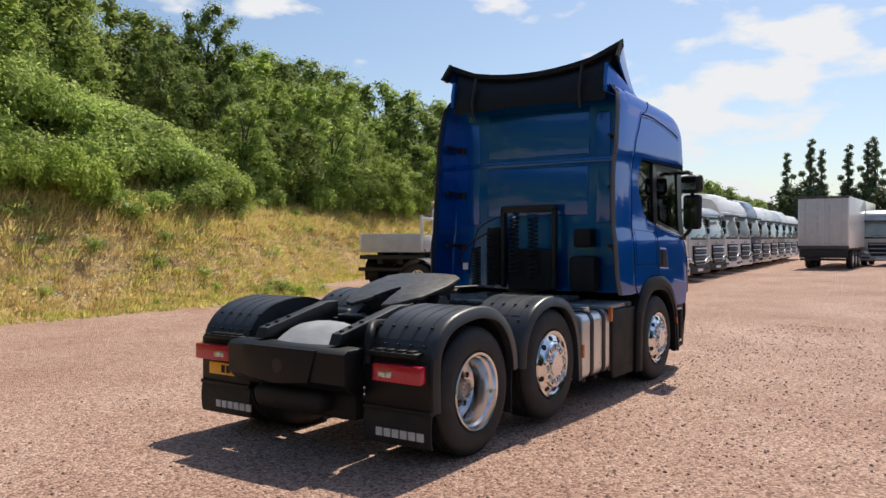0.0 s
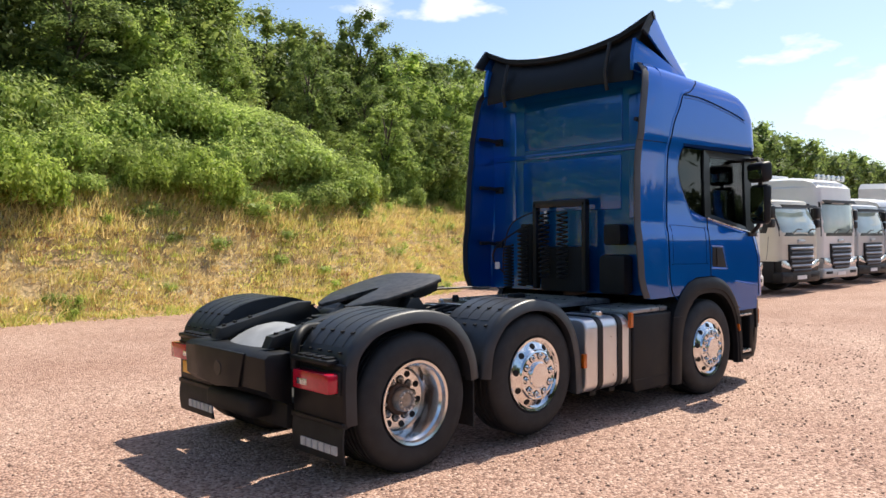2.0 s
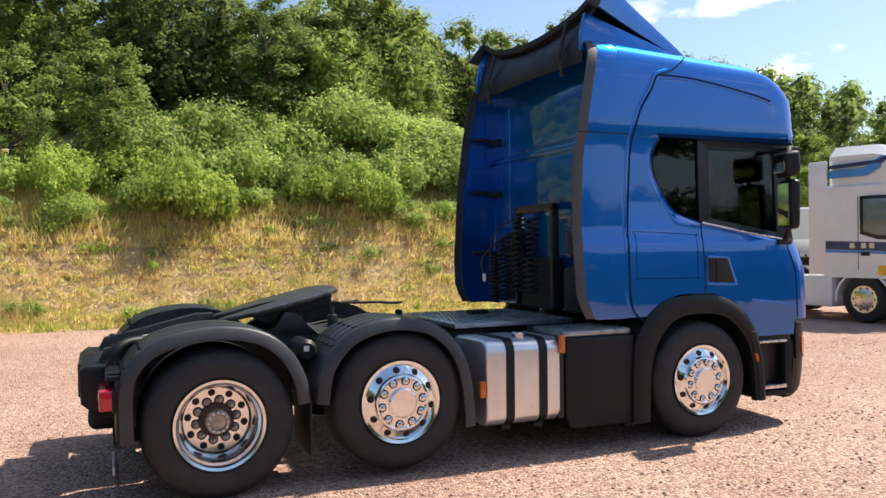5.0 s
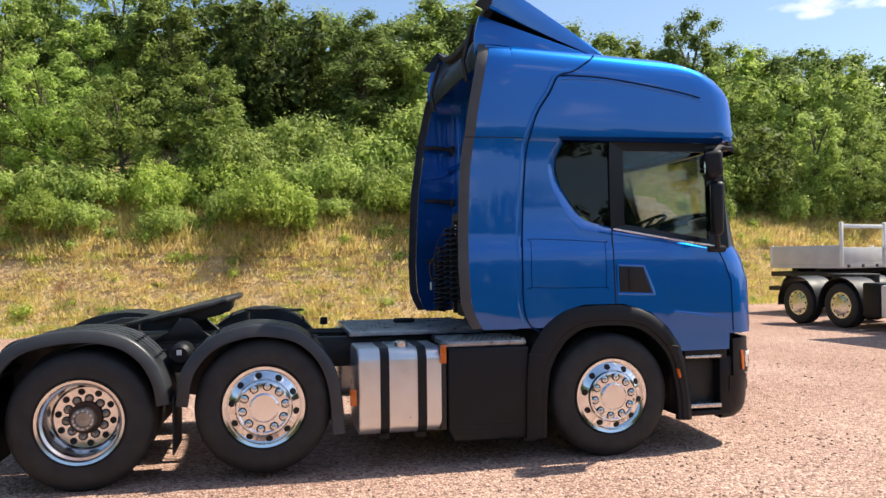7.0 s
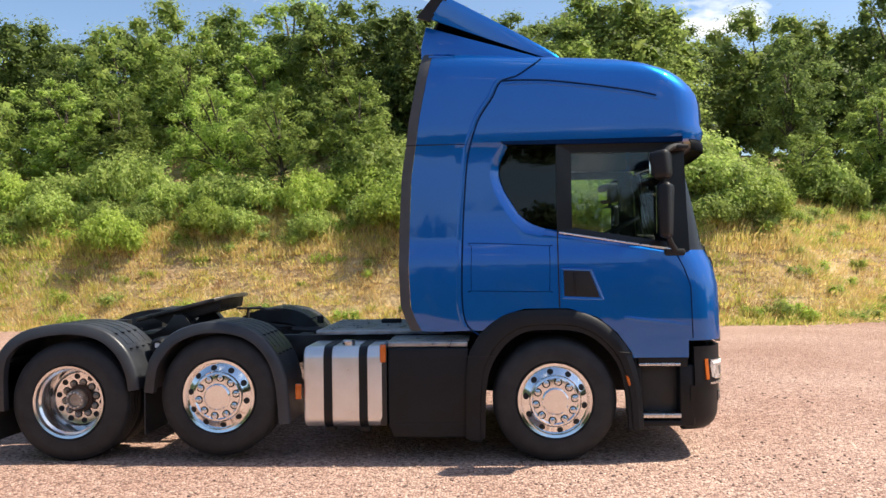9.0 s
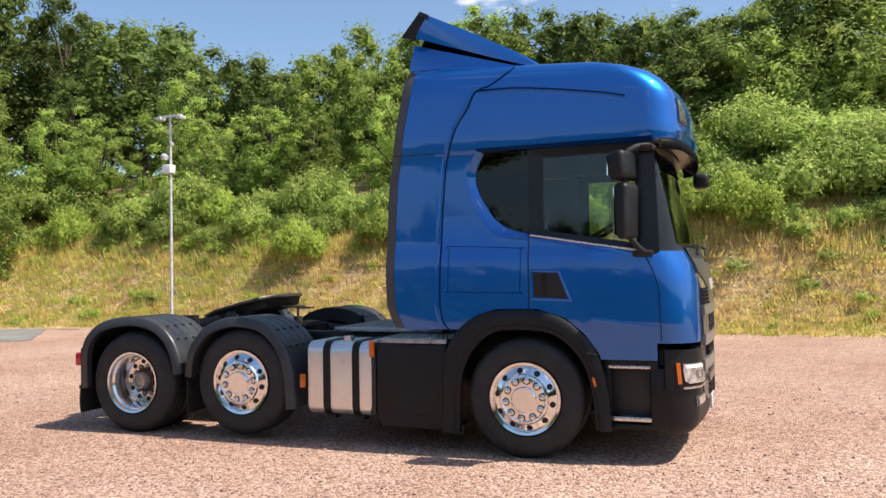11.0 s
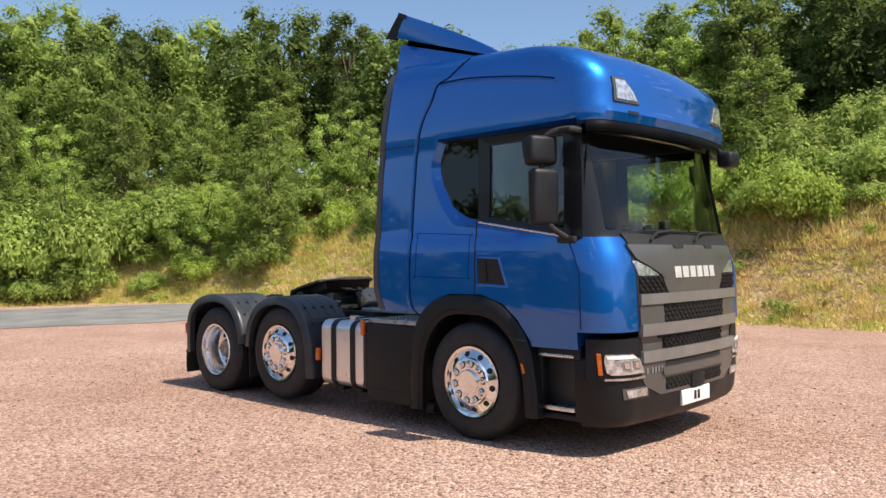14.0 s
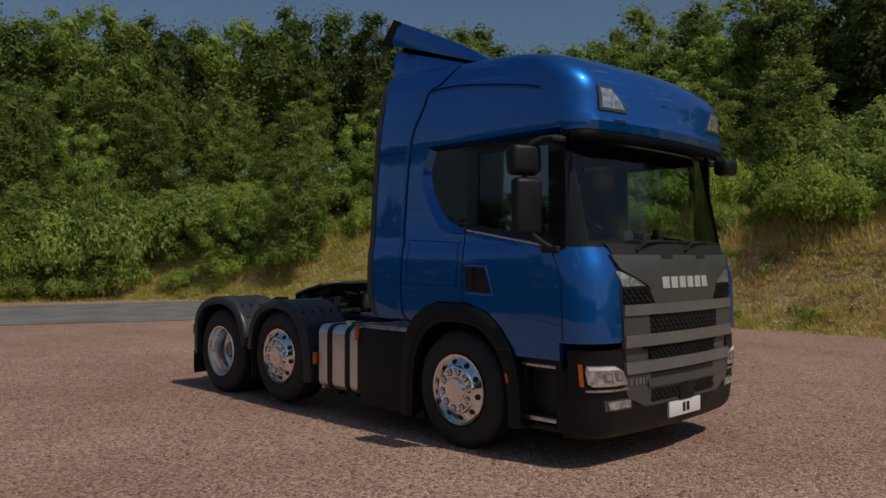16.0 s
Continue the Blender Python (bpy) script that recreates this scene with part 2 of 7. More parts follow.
ASPHALT = material("worn_asphalt", (0.15, 0.145, 0.14), 0.9, second=(0.24, 0.235, 0.225), scale=0.8, bump=0.5, bump_scale=140, bump_distance=0.008, detail=9)
SOIL = material("bank_soil", (0.36, 0.235, 0.12), 0.95, second=(0.56, 0.43, 0.22), scale=0.9, bump=0.8, bump_scale=9, bump_distance=0.12, detail=9)
DRY = leaf_material("dry_grass", (0.580, 0.430, 0.180), (0.880, 0.710, 0.340), 0.1, 0.5)
PALE = leaf_material("pale_straw", (0.600, 0.480, 0.230), (0.840, 0.720, 0.420), 0.1, 0.5)
OLIVE = leaf_material("olive_grass", (0.500, 0.475, 0.120), (0.800, 0.720, 0.250), 0.1, 0.5)
GREENGRASS = leaf_material("green_grass", (0.340, 0.410, 0.080), (0.660, 0.680, 0.180), 0.1, 0.5)
RUST = leaf_material("dead_stalk", (0.300, 0.155, 0.070), (0.540, 0.310, 0.150), 0.1, 0.4)
FLOWER = leaf_material("white_flower", (0.6, 0.58, 0.5), (0.8, 0.78, 0.7), 0.05)
BRAMBLE = leaf_material("bramble_leaf", (0.210, 0.300, 0.065), (0.570, 0.660, 0.200), 0.22, 0.58)
SHRUB = leaf_material("shrub_leaf", (0.260, 0.360, 0.060), (0.560, 0.660, 0.160), 0.2, 0.58)
TREELEAF = leaf_material("tree_leaf", (0.165, 0.245, 0.058), (0.480, 0.580, 0.160), 0.4, 0.6)
DARKLEAF = leaf_material("dark_leaf", (0.080, 0.125, 0.038), (0.300, 0.380, 0.110), 0.35, 0.6)
PALELEAF = leaf_material("pale_leaf", (0.220, 0.330, 0.070), (0.580, 0.700, 0.200), 0.25, 0.6)
# Greyer than the near leaves: distance haze is put into the colour.
FAR_HAZE_LEAF = leaf_material("far_haze_leaf", (0.07, 0.105, 0.05), (0.20, 0.26, 0.12), 0.25)
BARK = material("bark", (0.06, 0.045, 0.032), 0.9, second=(0.13, 0.10, 0.075), scale=6, bump=0.8, bump_scale=20, bump_distance=0.03)
GALV = material("galvanised_post", (0.50, 0.51, 0.51), 0.45, metal=0.3, second=(0.72, 0.72, 0.72), scale=6)
CREAM = material("cream_paint", (0.62, 0.58, 0.47), 0.35, coat=0.6, second=(0.66, 0.62, 0.52), scale=2)
WHITEPAINT = material("white_paint", (0.78, 0.77, 0.74), 0.35, coat=0.6, second=(0.84, 0.83, 0.80), scale=2)
SILVERPAINT = material("silver_paint", (0.42, 0.43, 0.44), 0.35, coat=0.6, metal=0.3, scale=2)
NAVY = material("navy_paint", (0.015, 0.03, 0.11), 0.3, coat=0.7, scale=2)
SKYBLUE = material("light_blue_paint", (0.05, 0.22, 0.55), 0.35, coat=0.5, scale=2)
DROPSIDE = material("grey_dropside", (0.55, 0.56, 0.54), 0.5, second=(0.64, 0.64, 0.62), scale=3, bump=0.05)
FARGLASS = material("dark_window", (0.10, 0.14, 0.15), 0.06, coat=1.0, second=(0.16, 0.21, 0.22), scale=1.2)
SCREEN = material("windscreen_green", (0.22, 0.29, 0.28), 0.05, coat=1.0, second=(0.34, 0.42, 0.41), scale=1.0)

# ---------------------------------------------------------------- building tools


def thing(name, label, category, group="", kind="", at=(0, 0, 0), turn=0.0):
    ob = new(name)
    ob.empty_display_size = 0.2
    ob.matrix_basis = pose(*at, 0, 0, turn)
    return tagged(ob, label, category, group, kind)


def part(name, bm, mat, parent=None, label="", sharp=35.0, kind=""):
    me = bpy.data.meshes.new(name)
    bmesh.ops.recalc_face_normals(bm, faces=bm.faces[:])
    bm.to_mesh(me)
    bm.free()
    return mesh_part(name, me, mat, parent, label, sharp, kind)


def mesh_part(name, me, mat, parent=None, label="", sharp=35.0, kind=""):
    if sharp and len(me.polygons):
        me.polygons.foreach_set("use_smooth", [True] * len(me.polygons))
        me.set_sharp_from_angle(angle=radians(sharp))
    if not me.materials:
        me.materials.append(mat)
    ob = new(name, me)
    ob.parent = parent
    if label or kind:
        tagged(ob, label, kind=kind)
    return ob


def again(ob, m, parent=None):
    """The same part again, on the same mesh, at another pose."""
    c = ob.copy()
    scene.collection.objects.link(c)
    c.parent = parent or ob.parent
    c.matrix_basis = m
    return c


def box(bm, x0, x1, y0, y1, z0, z1, bevel=0.0, seg=2):
    v = [bm.verts.new((x, y, z)) for x in (x0, x1) for y in (y0, y1) for z in (z0, z1)]
    fs = [bm.faces.new([v[i] for i in f]) for f in ((0, 1, 3, 2), (4, 6, 7, 5), (0, 4, 5, 1), (2, 3, 7, 6), (0, 2, 6, 4), (1, 5, 7, 3))]
    if bevel:
        es = list({e for f in fs for e in f.edges})
        bmesh.ops.bevel(bm, geom=es, offset=bevel, segments=seg, profile=0.5, affect="EDGES")
    return bm


def prism(bm, poly, lo, hi, axis="y", bevel=0.0, seg=2):
    """A polygon of (a, b), drawn out along an axis: y takes (x, z), x takes (y, z), z takes (x, y)."""
    put = {"y": lambda a, b, c: (a, c, b), "x": lambda a, b, c: (c, a, b), "z": lambda a, b, c: (a, b, c)}[axis]
    v0 = [bm.verts.new(put(a, b, lo)) for a, b in poly]
    v1 = [bm.verts.new(put(a, b, hi)) for a, b in poly]
    n = len(poly)
    fs = [bm.faces.new(v0), bm.faces.new(v1[::-1])] + [bm.faces.new((v0[i], v1[i], v1[(i + 1) % n], v0[(i + 1) % n])) for i in range(n)]
    if bevel:
        es = list({e for f in fs[:2] for e in f.edges})
        bmesh.ops.bevel(bm, geom=es, offset=bevel, segments=seg, profile=0.5, affect="EDGES")
    return bm


def lathe(bm, profile, centre=(0, 0, 0), axis="y", seg=40, closed=False):
    """Turns a profile of (radius, along) about an axis."""
    rings = []
    for r, a in profile:
        ring = []
        for i in range(seg):
            c, s = math.cos(2 * math.pi * i / seg), math.sin(2 * math.pi * i / seg)
            p = {"y": (r * c, a, r * s), "x": (a, r * c, r * s), "z": (r * c, r * s, a)}[axis]
            ring.append(bm.verts.new((p[0] + centre[0], p[1] + centre[1], p[2] + centre[2])))
        rings.append(ring)
    pairs = list(zip(rings, rings[1:])) + ([(rings[-1], rings[0])] if closed else [])
    for a, b in pairs:
        for i in range(seg):
            bm.faces.new((a[i], a[(i + 1) % seg], b[(i + 1) % seg], b[i]))
    if not closed:
        for ring, (r, _) in ((rings[0], profile[0]), (rings[-1], profile[-1])):
            if r > 1e-4:
                bm.faces.new(ring)
    return bm


def tube(bm, pts, r, seg=8, taper=1.0):
    """A round bar along a line of points."""
    pts = [Vector(p) for p in pts]
    rings, up = [], None
    for i, p in enumerate(pts):
        d = (pts[min(i + 1, len(pts) - 1)] - pts[max(i - 1, 0)]).normalized()
        if up is None:
            up = d.orthogonal().normalized()
        up = (up - d * up.dot(d)).normalized()
        side = d.cross(up)
        rr = r * (1 + (taper - 1) * i / max(1, len(pts) - 1))
        rings.append([bm.verts.new(p + rr * (up * math.cos(2 * math.pi * k / seg) + side * math.sin(2 * math.pi * k / seg))) for k in range(seg)])
    for a, b in zip(rings, rings[1:]):
        for k in range(seg):
            bm.faces.new((a[k], a[(k + 1) % seg], b[(k + 1) % seg], b[k]))
    bm.faces.new(rings[0][::-1]), bm.faces.new(rings[-1])
    return bm


def sheet(bm, rows, thick=None):
    """A skin over rows of points, all of the same number; with a thickness vector per call it becomes a solid plate."""
    grid = [[bm.verts.new(p) for p in row] for row in rows]
    for a, b in zip(grid, grid[1:]):
        for i in range(len(a) - 1):
            bm.faces.new((a[i], a[i + 1], b[i + 1], b[i]))
    if thick is not None:
        off = Vector(thick)
        back = [[bm.verts.new(v.co + off) for v in row] for row in grid]
        for a, b in zip(back, back[1:]):
            for i in range(len(a) - 1):
                bm.faces.new((a[i], b[i], b[i + 1], a[i + 1]))
        rim = grid[0] + [r[-1] for r in grid[1:]] + grid[-1][-2::-1] + [r[0] for r in grid[-2:0:-1]]
        rim2 = back[0] + [r[-1] for r in back[1:]] + back[-1][-2::-1] + [r[0] for r in back[-2:0:-1]]
        for i in range(len(rim)):
            j = (i + 1) % len(rim)
            bm.faces.new((rim[i], rim2[i], rim2[j], rim[j]))
    return bm


def smooth_line(pts, n=6):
    """A rounded line through a few points."""
    pts = [Vector(p) for p in pts]
    out = []
    for i in range(len(pts) - 1):
        p0, p1, p2, p3 = pts[max(i - 1, 0)], pts[i], pts[i + 1], pts[min(i + 2, len(pts) - 1)]
        for k in range(n):
            t = k / n
            out.append(0.5 * ((2 * p1) + (p2 - p0) * t + (2 * p0 - 5 * p1 + 4 * p2 - p3) * t * t + (3 * p1 - p0 - 3 * p2 + p3) * t ** 3))
    out.append(pts[-1])
    return out


def lerp_rows(table, z):
    """Reads a table of (z, a, b, ...) between its rows."""
    if z <= table[0][0]:
        return table[0][1:]
    for a, b in zip(table, table[1:]):
        if z <= b[0]:
            k = (z - a[0]) / (b[0] - a[0])
            return tuple(p + (q - p) * k for p, q in zip(a[1:], b[1:]))
    return table[-1][1:]


def carve(bm_body, cutters, name):
    """Takes the cutters out of a closed body; gives back a mesh."""
    def raw(bm, n):
        bmesh.ops.recalc_face_normals(bm, faces=bm.faces[:])
        me = bpy.data.meshes.new(n)
        bm.to_mesh(me)
        bm.free()
        return new(n, me)
    body = raw(bm_body, name)
    tools = [raw(c, "cutter") for c in cutters]
    for t in tools:
        mod = body.modifiers.new("cut", "BOOLEAN")
        mod.operation, mod.object, mod.solver = "DIFFERENCE", t, "EXACT"
    dg = bpy.context.evaluated_depsgraph_get()
    me = bpy.data.meshes.new_from_object(body.evaluated_get(dg))
    for o in (body, *tools):
        bpy.data.objects.remove(o)
    return me

# ---------------------------------------------------------------- the blue tractor unit
# x runs forward from the front axle, y to its left, z up.
# Cab plan by height: z, half width, front at the centre line, corner radius, bow of the front.
CAB = [
    (0.86, 1.245, 1.475, 0.30, 0.06), (1.02, 1.257, 1.485, 0.30, 0.06), (1.20, 1.2565, 1.481, 0.30, 0.06), (1.45, 1.250, 1.475, 0.30, 0.06), (1.64, 1.241, 1.44, 0.32, 0.07),
    (1.745, 1.231, 1.40, 0.33, 0.08), (1.79, 1.215, 1.385, 0.30, 0.08), (2.10, 1.205, 1.32, 0.28, 0.08), (2.45, 1.195, 1.24, 0.27, 0.08),
    (2.60, 1.195, 1.22, 0.27, 0.08), (2.645, 1.20, 1.22, 0.27, 0.08), (2.67, 1.205, 1.38, 0.27, 0.08), (2.74, 1.21, 1.40, 0.27, 0.08),
    (2.80, 1.21, 1.372, 0.26, 0.08), (2.96, 1.205, 1.365, 0.26, 0.08), (3.06, 1.203, 1.345, 0.26, 0.08), (3.14, 1.199, 1.305, 0.27, 0.09),
    (3.21, 1.190, 1.24, 0.28, 0.09), (3.27, 1.170, 1.155, 0.29, 0.09), (3.315, 1.138, 1.035, 0.30, 0.09), (3.345, 1.085, 0.905, 0.30, 0.09),
    (3.365, 0.99, 0.76, 0.30, 0.08), (3.38, 0.82, 0.55, 0.30, 0.08), (3.388, 0.55, 0.25, 0.28, 0.06),
]
CAB_REAR = -0.80


def roof_rise(x, z):
    k = min(1.0, max(0.0, (z - 2.75) / 0.5))
    return z + 0.02 * k + 0.055 * k * (0.75 - x)


def plan_point(z, s, out=0.0):
    """A point on the cab's skin: s from 0 (start of the corner on its right side) over 1 (end of the corner) and 2 (centre line) to 4."""
    flip = s > 2
    if flip:
        s = 4 - s
    w, xf, r, bow = lerp_rows(CAB, z)
    if s <= 1:
        a = s * math.pi / 2
        x, y = xf - bow - r + (r + out) * math.sin(a), -w + r - (r + out) * math.cos(a)
    else:
        k = s - 1
        y = (-w + r) * (1 - k)
        x = xf - bow * (1 - k) ** 2 + out
    return Vector((x, -y if flip else y, roof_rise(x, z)))


def s_of_y(z, y):
    """The plan parameter at which the front lies at a given y."""
    w, xf, r, bow = lerp_rows(CAB, z)
    a = abs(y)
    if a <= w - r:
        s = 2 - a / (w - r)
    else:
        s = math.acos(max(-1, min(1, (a - (w - r)) / r))) / (math.pi / 2)
    return s if y <= 0 else 4 - s


def cab_ring(z, inset=0.0):
    pts = []
    w, xf, r, bow = lerp_rows(CAB, z)
    x_side = xf - bow - r
    for i in range(13):
        x = CAB_REAR + inset + (x_side - CAB_REAR - inset) * i / 13
        pts.append((x, -w + inset, roof_rise(x, z)))
    for i in range(33):
        p = plan_point(z, 4 * i / 32, -inset)
        pts.append(tuple(p))
    for i in range(13):
        x = x_side + (CAB_REAR + inset - x_side) * (i + 1) / 13
        pts.append((x, w - inset, roof_rise(x, z)))
    return pts


def loft(bm, rings):
    grid = [[bm.verts.new(p) for p in r] for r in rings]
    n = len(grid[0])
    for a, b in zip(grid, grid[1:]):
        for i in range(n):
            bm.faces.new((a[i], a[(i + 1) % n], b[(i + 1) % n], b[i]))
    bm.faces.new(grid[0][::-1])
    bm.faces.new(grid[-1])
    return bm


def front_rows(rows, out, thick, n=14):
    """A plate that lies on the cab's front: rows of (z, y from, y to)."""
    bm = bmesh.new()
    skin, back = [], []
    for z, y0, y1 in rows:
        s0, s1 = s_of_y(z, y0), s_of_y(z, y1)
        skin.append([plan_point(z, s0 + (s1 - s0) * i / n, out) for i in range(n + 1)])
        back.append([plan_point(z, s0 + (s1 - s0) * i / n, out - thick) for i in range(n + 1)])
    loops = [a + b[::-1] for a, b in zip(skin, back)]
    return loft(bm, loops)


WINDOW = [(-0.36, 2.635), (-0.42, 2.52), (-0.44, 2.40), (-0.40, 2.27), (-0.27, 2.06), (-0.18, 1.98), (-0.06, 1.945), (0.05, 1.925), (1.07, 1.745), (1.10, 1.78), (1.07, 2.635)]

# the same opening at the skin of the cab, wider by the slope of its blue surround
WINDOW_RIM = [(-0.405, 2.665), (-0.488, 2.53), (-0.514, 2.40), (-0.475, 2.24), (-0.340, 2.01), (-0.238, 1.912), (-0.095, 1.878), (0.05, 1.868), (1.07, 1.705), (1.13, 1.74), (1.10, 2.655)]


def wheel(at, side, kind, tyre_mat=RUBBER):
    """One road wheel at its hub; side -1 faces right. kind: steer (domed cover outward) or drive (deep dish, twin tyres)."""
    bm = bmesh.new()
    o = side
    holes = 10
    if kind == "steer":
        prof = [(0.300, -0.10), (0.302, 0.0), (0.312, 0.018), (0.308, 0.028), (0.285, 0.022), (0.279, 0.004), (0.268, 0.008), (0.215, 0.040), (0.205, 0.056), (0.192, 0.060), (0.180, 0.050), (0.155, 0.052), (0.06, 0.056), (0.0, 0.056)]
    else:
        prof = [(0.302, -0.62), (0.302, 0.0), (0.314, 0.018), (0.310, 0.028), (0.290, 0.022), (0.282, -0.01), (0.266, -0.03), (0.252, -0.075), (0.240, -0.165), (0.226, -0.186), (0.19, -0.192), (0.13, -0.195), (0.0, -0.195)]
    lathe(bm, [(r, o * a) for r, a in prof], at, "y", 48)
    rim = part("wheel", bm, CHROME if kind == "steer" else SATIN, truck, "polished alloy wheel", sharp=18)
    bm = bmesh.new()
    R = 0.515
    w = 0.315 if kind == "steer" else 0.30
    for k in range(1 if kind == "steer" else 2):
        off = -k * 0.34
        t = [(0.306, 0.0), (0.33, 0.022), (0.40, 0.03), (0.455, 0.022), (0.488, 0.004), (0.504, -0.012), (R, -0.035)]
        for g in range(4):
            a = -0.035 - (w - 0.07) * (g + 0.5) / 4.3
            t += [(R, a + 0.022), (R - 0.012, a + 0.019), (R - 0.012, a + 0.007), (R, a + 0.004)]
        t += [(R, 0.035 - w), (0.504, 0.012 - w), (0.488, -0.004 - w), (0.455, -0.022 - w), (0.40, -0.03 - w), (0.33, -0.022 - w), (0.306, -w)]
        lathe(bm, [(r, o * (a + off)) for r, a in t], at, "y", 56, closed=True)
    part("tyre", bm, tyre_mat, rim, "black truck tyre with grooved tread", sharp=28)
    ring, nut_y, hole_r, hole_y, hs = (0.160, 0.05, 0.243, 0.024, 0.027) if kind == "steer" else (0.140, -0.192, 0.196, -0.190, 0.026)
    bm = bmesh.new()
    lathe(bm, [(0.0, 0.038 * o), (0.011, 0.036 * o), (0.016, 0.026 * o), (0.017, 0.012 * o), (0.024, 0.010 * o), (0.026, 0.0)], (0, 0, 0), "y", 12)
    nut = part("wheel_nut", bm, CHROME if kind == "steer" else HUBSTEEL, rim)
    # Dark disc under each nut, painted as the shade round it.
    bm = bmesh.new()
    lathe(bm, [(0.0, 0.004 * o), (0.034, 0.003 * o), (0.035, -0.002 * o)], (0, 0, 0), "y", 16)
    shade_disc = part("nut_ring", bm, DARK, rim, "dark disc painted as shade round a nut")
    bm = bmesh.new()
    lathe(bm, [(0.0, 0.006 * o), (hs * 0.9, 0.005 * o), (hs, 0.0)], (0, 0, 0), "y", 14)
    vent = part("hand_hole", bm, DARK, rim, "dark hand hole in the rim")
    tilt = 0.0 if kind == "drive" else -o * math.degrees(math.atan2(0.032, 0.053))
    for i in range(10):
        a = 2 * math.pi * (i + 0.25) / holes
        m = pose(at[0] + ring * math.cos(a), at[1] + o * nut_y, at[2] + ring * math.sin(a))
        b = 2 * math.pi * (i + 0.75) / holes
        lean = Matrix.Rotation(-b, 4, "Y") @ Matrix.Rotation(radians(tilt), 4, "Z")
        mh = Matrix.Translation((at[0] + hole_r * math.cos(b), at[1] + o * hole_y, at[2] + hole_r * math.sin(b))) @ lean
        if i == 0:
            nut.matrix_basis, vent.matrix_basis, shade_disc.matrix_basis = m, mh, m
        else:
            again(nut, m), again(vent, mh), again(shade_disc, m)
    bm = bmesh.new()
    if kind == "steer":
        lathe(bm, [(0.112, 0.052 * o), (0.110, 0.070 * o), (0.100, 0.078 * o), (0.0, 0.082 * o)], at, "y", 36)
        part("hub_cover", bm, CHROME, rim, "flat polished hub cover")
    else:
        lathe(bm, [(0.088, -0.195 * o), (0.086, -0.10 * o), (0.078, -0.085 * o), (0.060, -0.080 * o), (0.052, -0.095 * o), (0.0, -0.095 * o)], at, "y", 36)
        hub = part("drive_hub", bm, HUBSTEEL, rim, "worn steel drive hub")
        bm = lathe(bmesh.new(), [(0.122, -0.193 * o), (0.118, -0.160 * o), (0.088, -0.152 * o), (0.086, -0.190 * o)], at, "y", 32)
        part("hub_ring", bm, HUBRUST, rim, "dark rusty ring round the hub")
        bm = bmesh.new()
        for i in range(12):
            a = 2 * math.pi * i / 12
            lathe(bm, [(0.009, -0.092 * o), (0.009, -0.070 * o), (0.0, -0.068 * o)], (at[0] + 0.066 * math.cos(a), at[1], at[2] + 0.066 * math.sin(a)), "y", 6)
        part("hub_bolts", bm, ALLOY, rim, kind="stuff")
    return rim


def mudguard(profile, side, name_label):
    """A curved guard over a wheel: thin shell, rolled outer lip, raised bands that run over the top."""
    y_out, y_in = side * 1.285, side * 0.69
    line = smooth_line([(x, 0, z) for x, z in profile], 5)
    def offset(d):
        out = []
        for i, p in enumerate(line):
            t = (line[min(i + 1, len(line) - 1)] - line[max(i - 1, 0)]).normalized()
            n = Vector((-t.z, 0, t.x))
            out.append(p + n * d)
        return out
    def band(d0, d1, ya, yb, a=0, b=None):
        bm = bmesh.new()
        o0, o1 = offset(d0)[a:b], offset(d1)[a:b]
        rings = []
        for p, q in zip(o0, o1):
            rings.append([(p.x, ya, p.z), (p.x, yb, p.z), (q.x, yb, q.z), (q.x, ya, q.z)])
        return loft(bm, rings)
    guard = part("mudguard", band(-0.02, 0.004, y_out - side * 0.02, y_in), GUARD, truck, name_label)
    part("guard_flange", band(-0.15, -0.018, y_in, y_in + side * 0.012), GUARD, guard)
    bm = bmesh.new()
    o = [offset(d) for d in (-0.085, -0.006, 0.010, 0.006)]
    ys = (y_out, y_out, y_out - side * 0.028, y_out - side * 0.07)
    rings = []
    for i in range(len(line)):
        rings.append([(o[0][i].x, ys[0], o[0][i].z), (o[1][i].x, ys[1] - side * 0.002, o[1][i].z), (o[2][i].x, ys[2], o[2][i].z), (o[3][i].x, ys[3], o[3][i].z), (o[0][i].x, ys[3], o[0][i].z)])
    part("guard_lip", loft(bm, rings), GUARD, guard, sharp=75)
    n = len(line)
    lo, hi = int(n * 0.22), int(n * 0.78)
    for k in range(4):
        y = y_out - side * (0.12 + 0.122 * k)
        part("guard_rib", band(0.0, 0.007, y, y - side * 0.088, lo, hi), GUARD, guard)
    bm = bmesh.new()
    for k in range(5):
        for j in (lo - 1, lo + 3, hi - 4, hi):
            p = offset(0.006)[max(0, min(n - 1, j))]
            y = y_out - side * (0.098 + 0.122 * k)
            box(bm, p.x - 0.02, p.x + 0.02, min(y, y - side * 0.018), max(y, y - side * 0.018), p.z - 0.006, p.z + 0.007)
    part("slot_pattern", bm, DARK, guard, kind="stuff")
    return guard


truck = thing("tractor_unit", "blue tractor unit with sleeper cab parked on gravel", "truck")

# cab shell with its openings
bm = loft(bmesh.new(), [cab_ring(z) for z, *_ in CAB])
inner = loft(bmesh.new(), [cab_ring(z, 0.05) for z, *_ in CAB[1:-6]])
side_cut = prism(bmesh.new(), WINDOW_RIM, -1.6, 1.6, "y")
front_cut = bmesh.new()
box(front_cut, 0.98, 1.8, -1.075, 1.075, 1.80, 2.605)
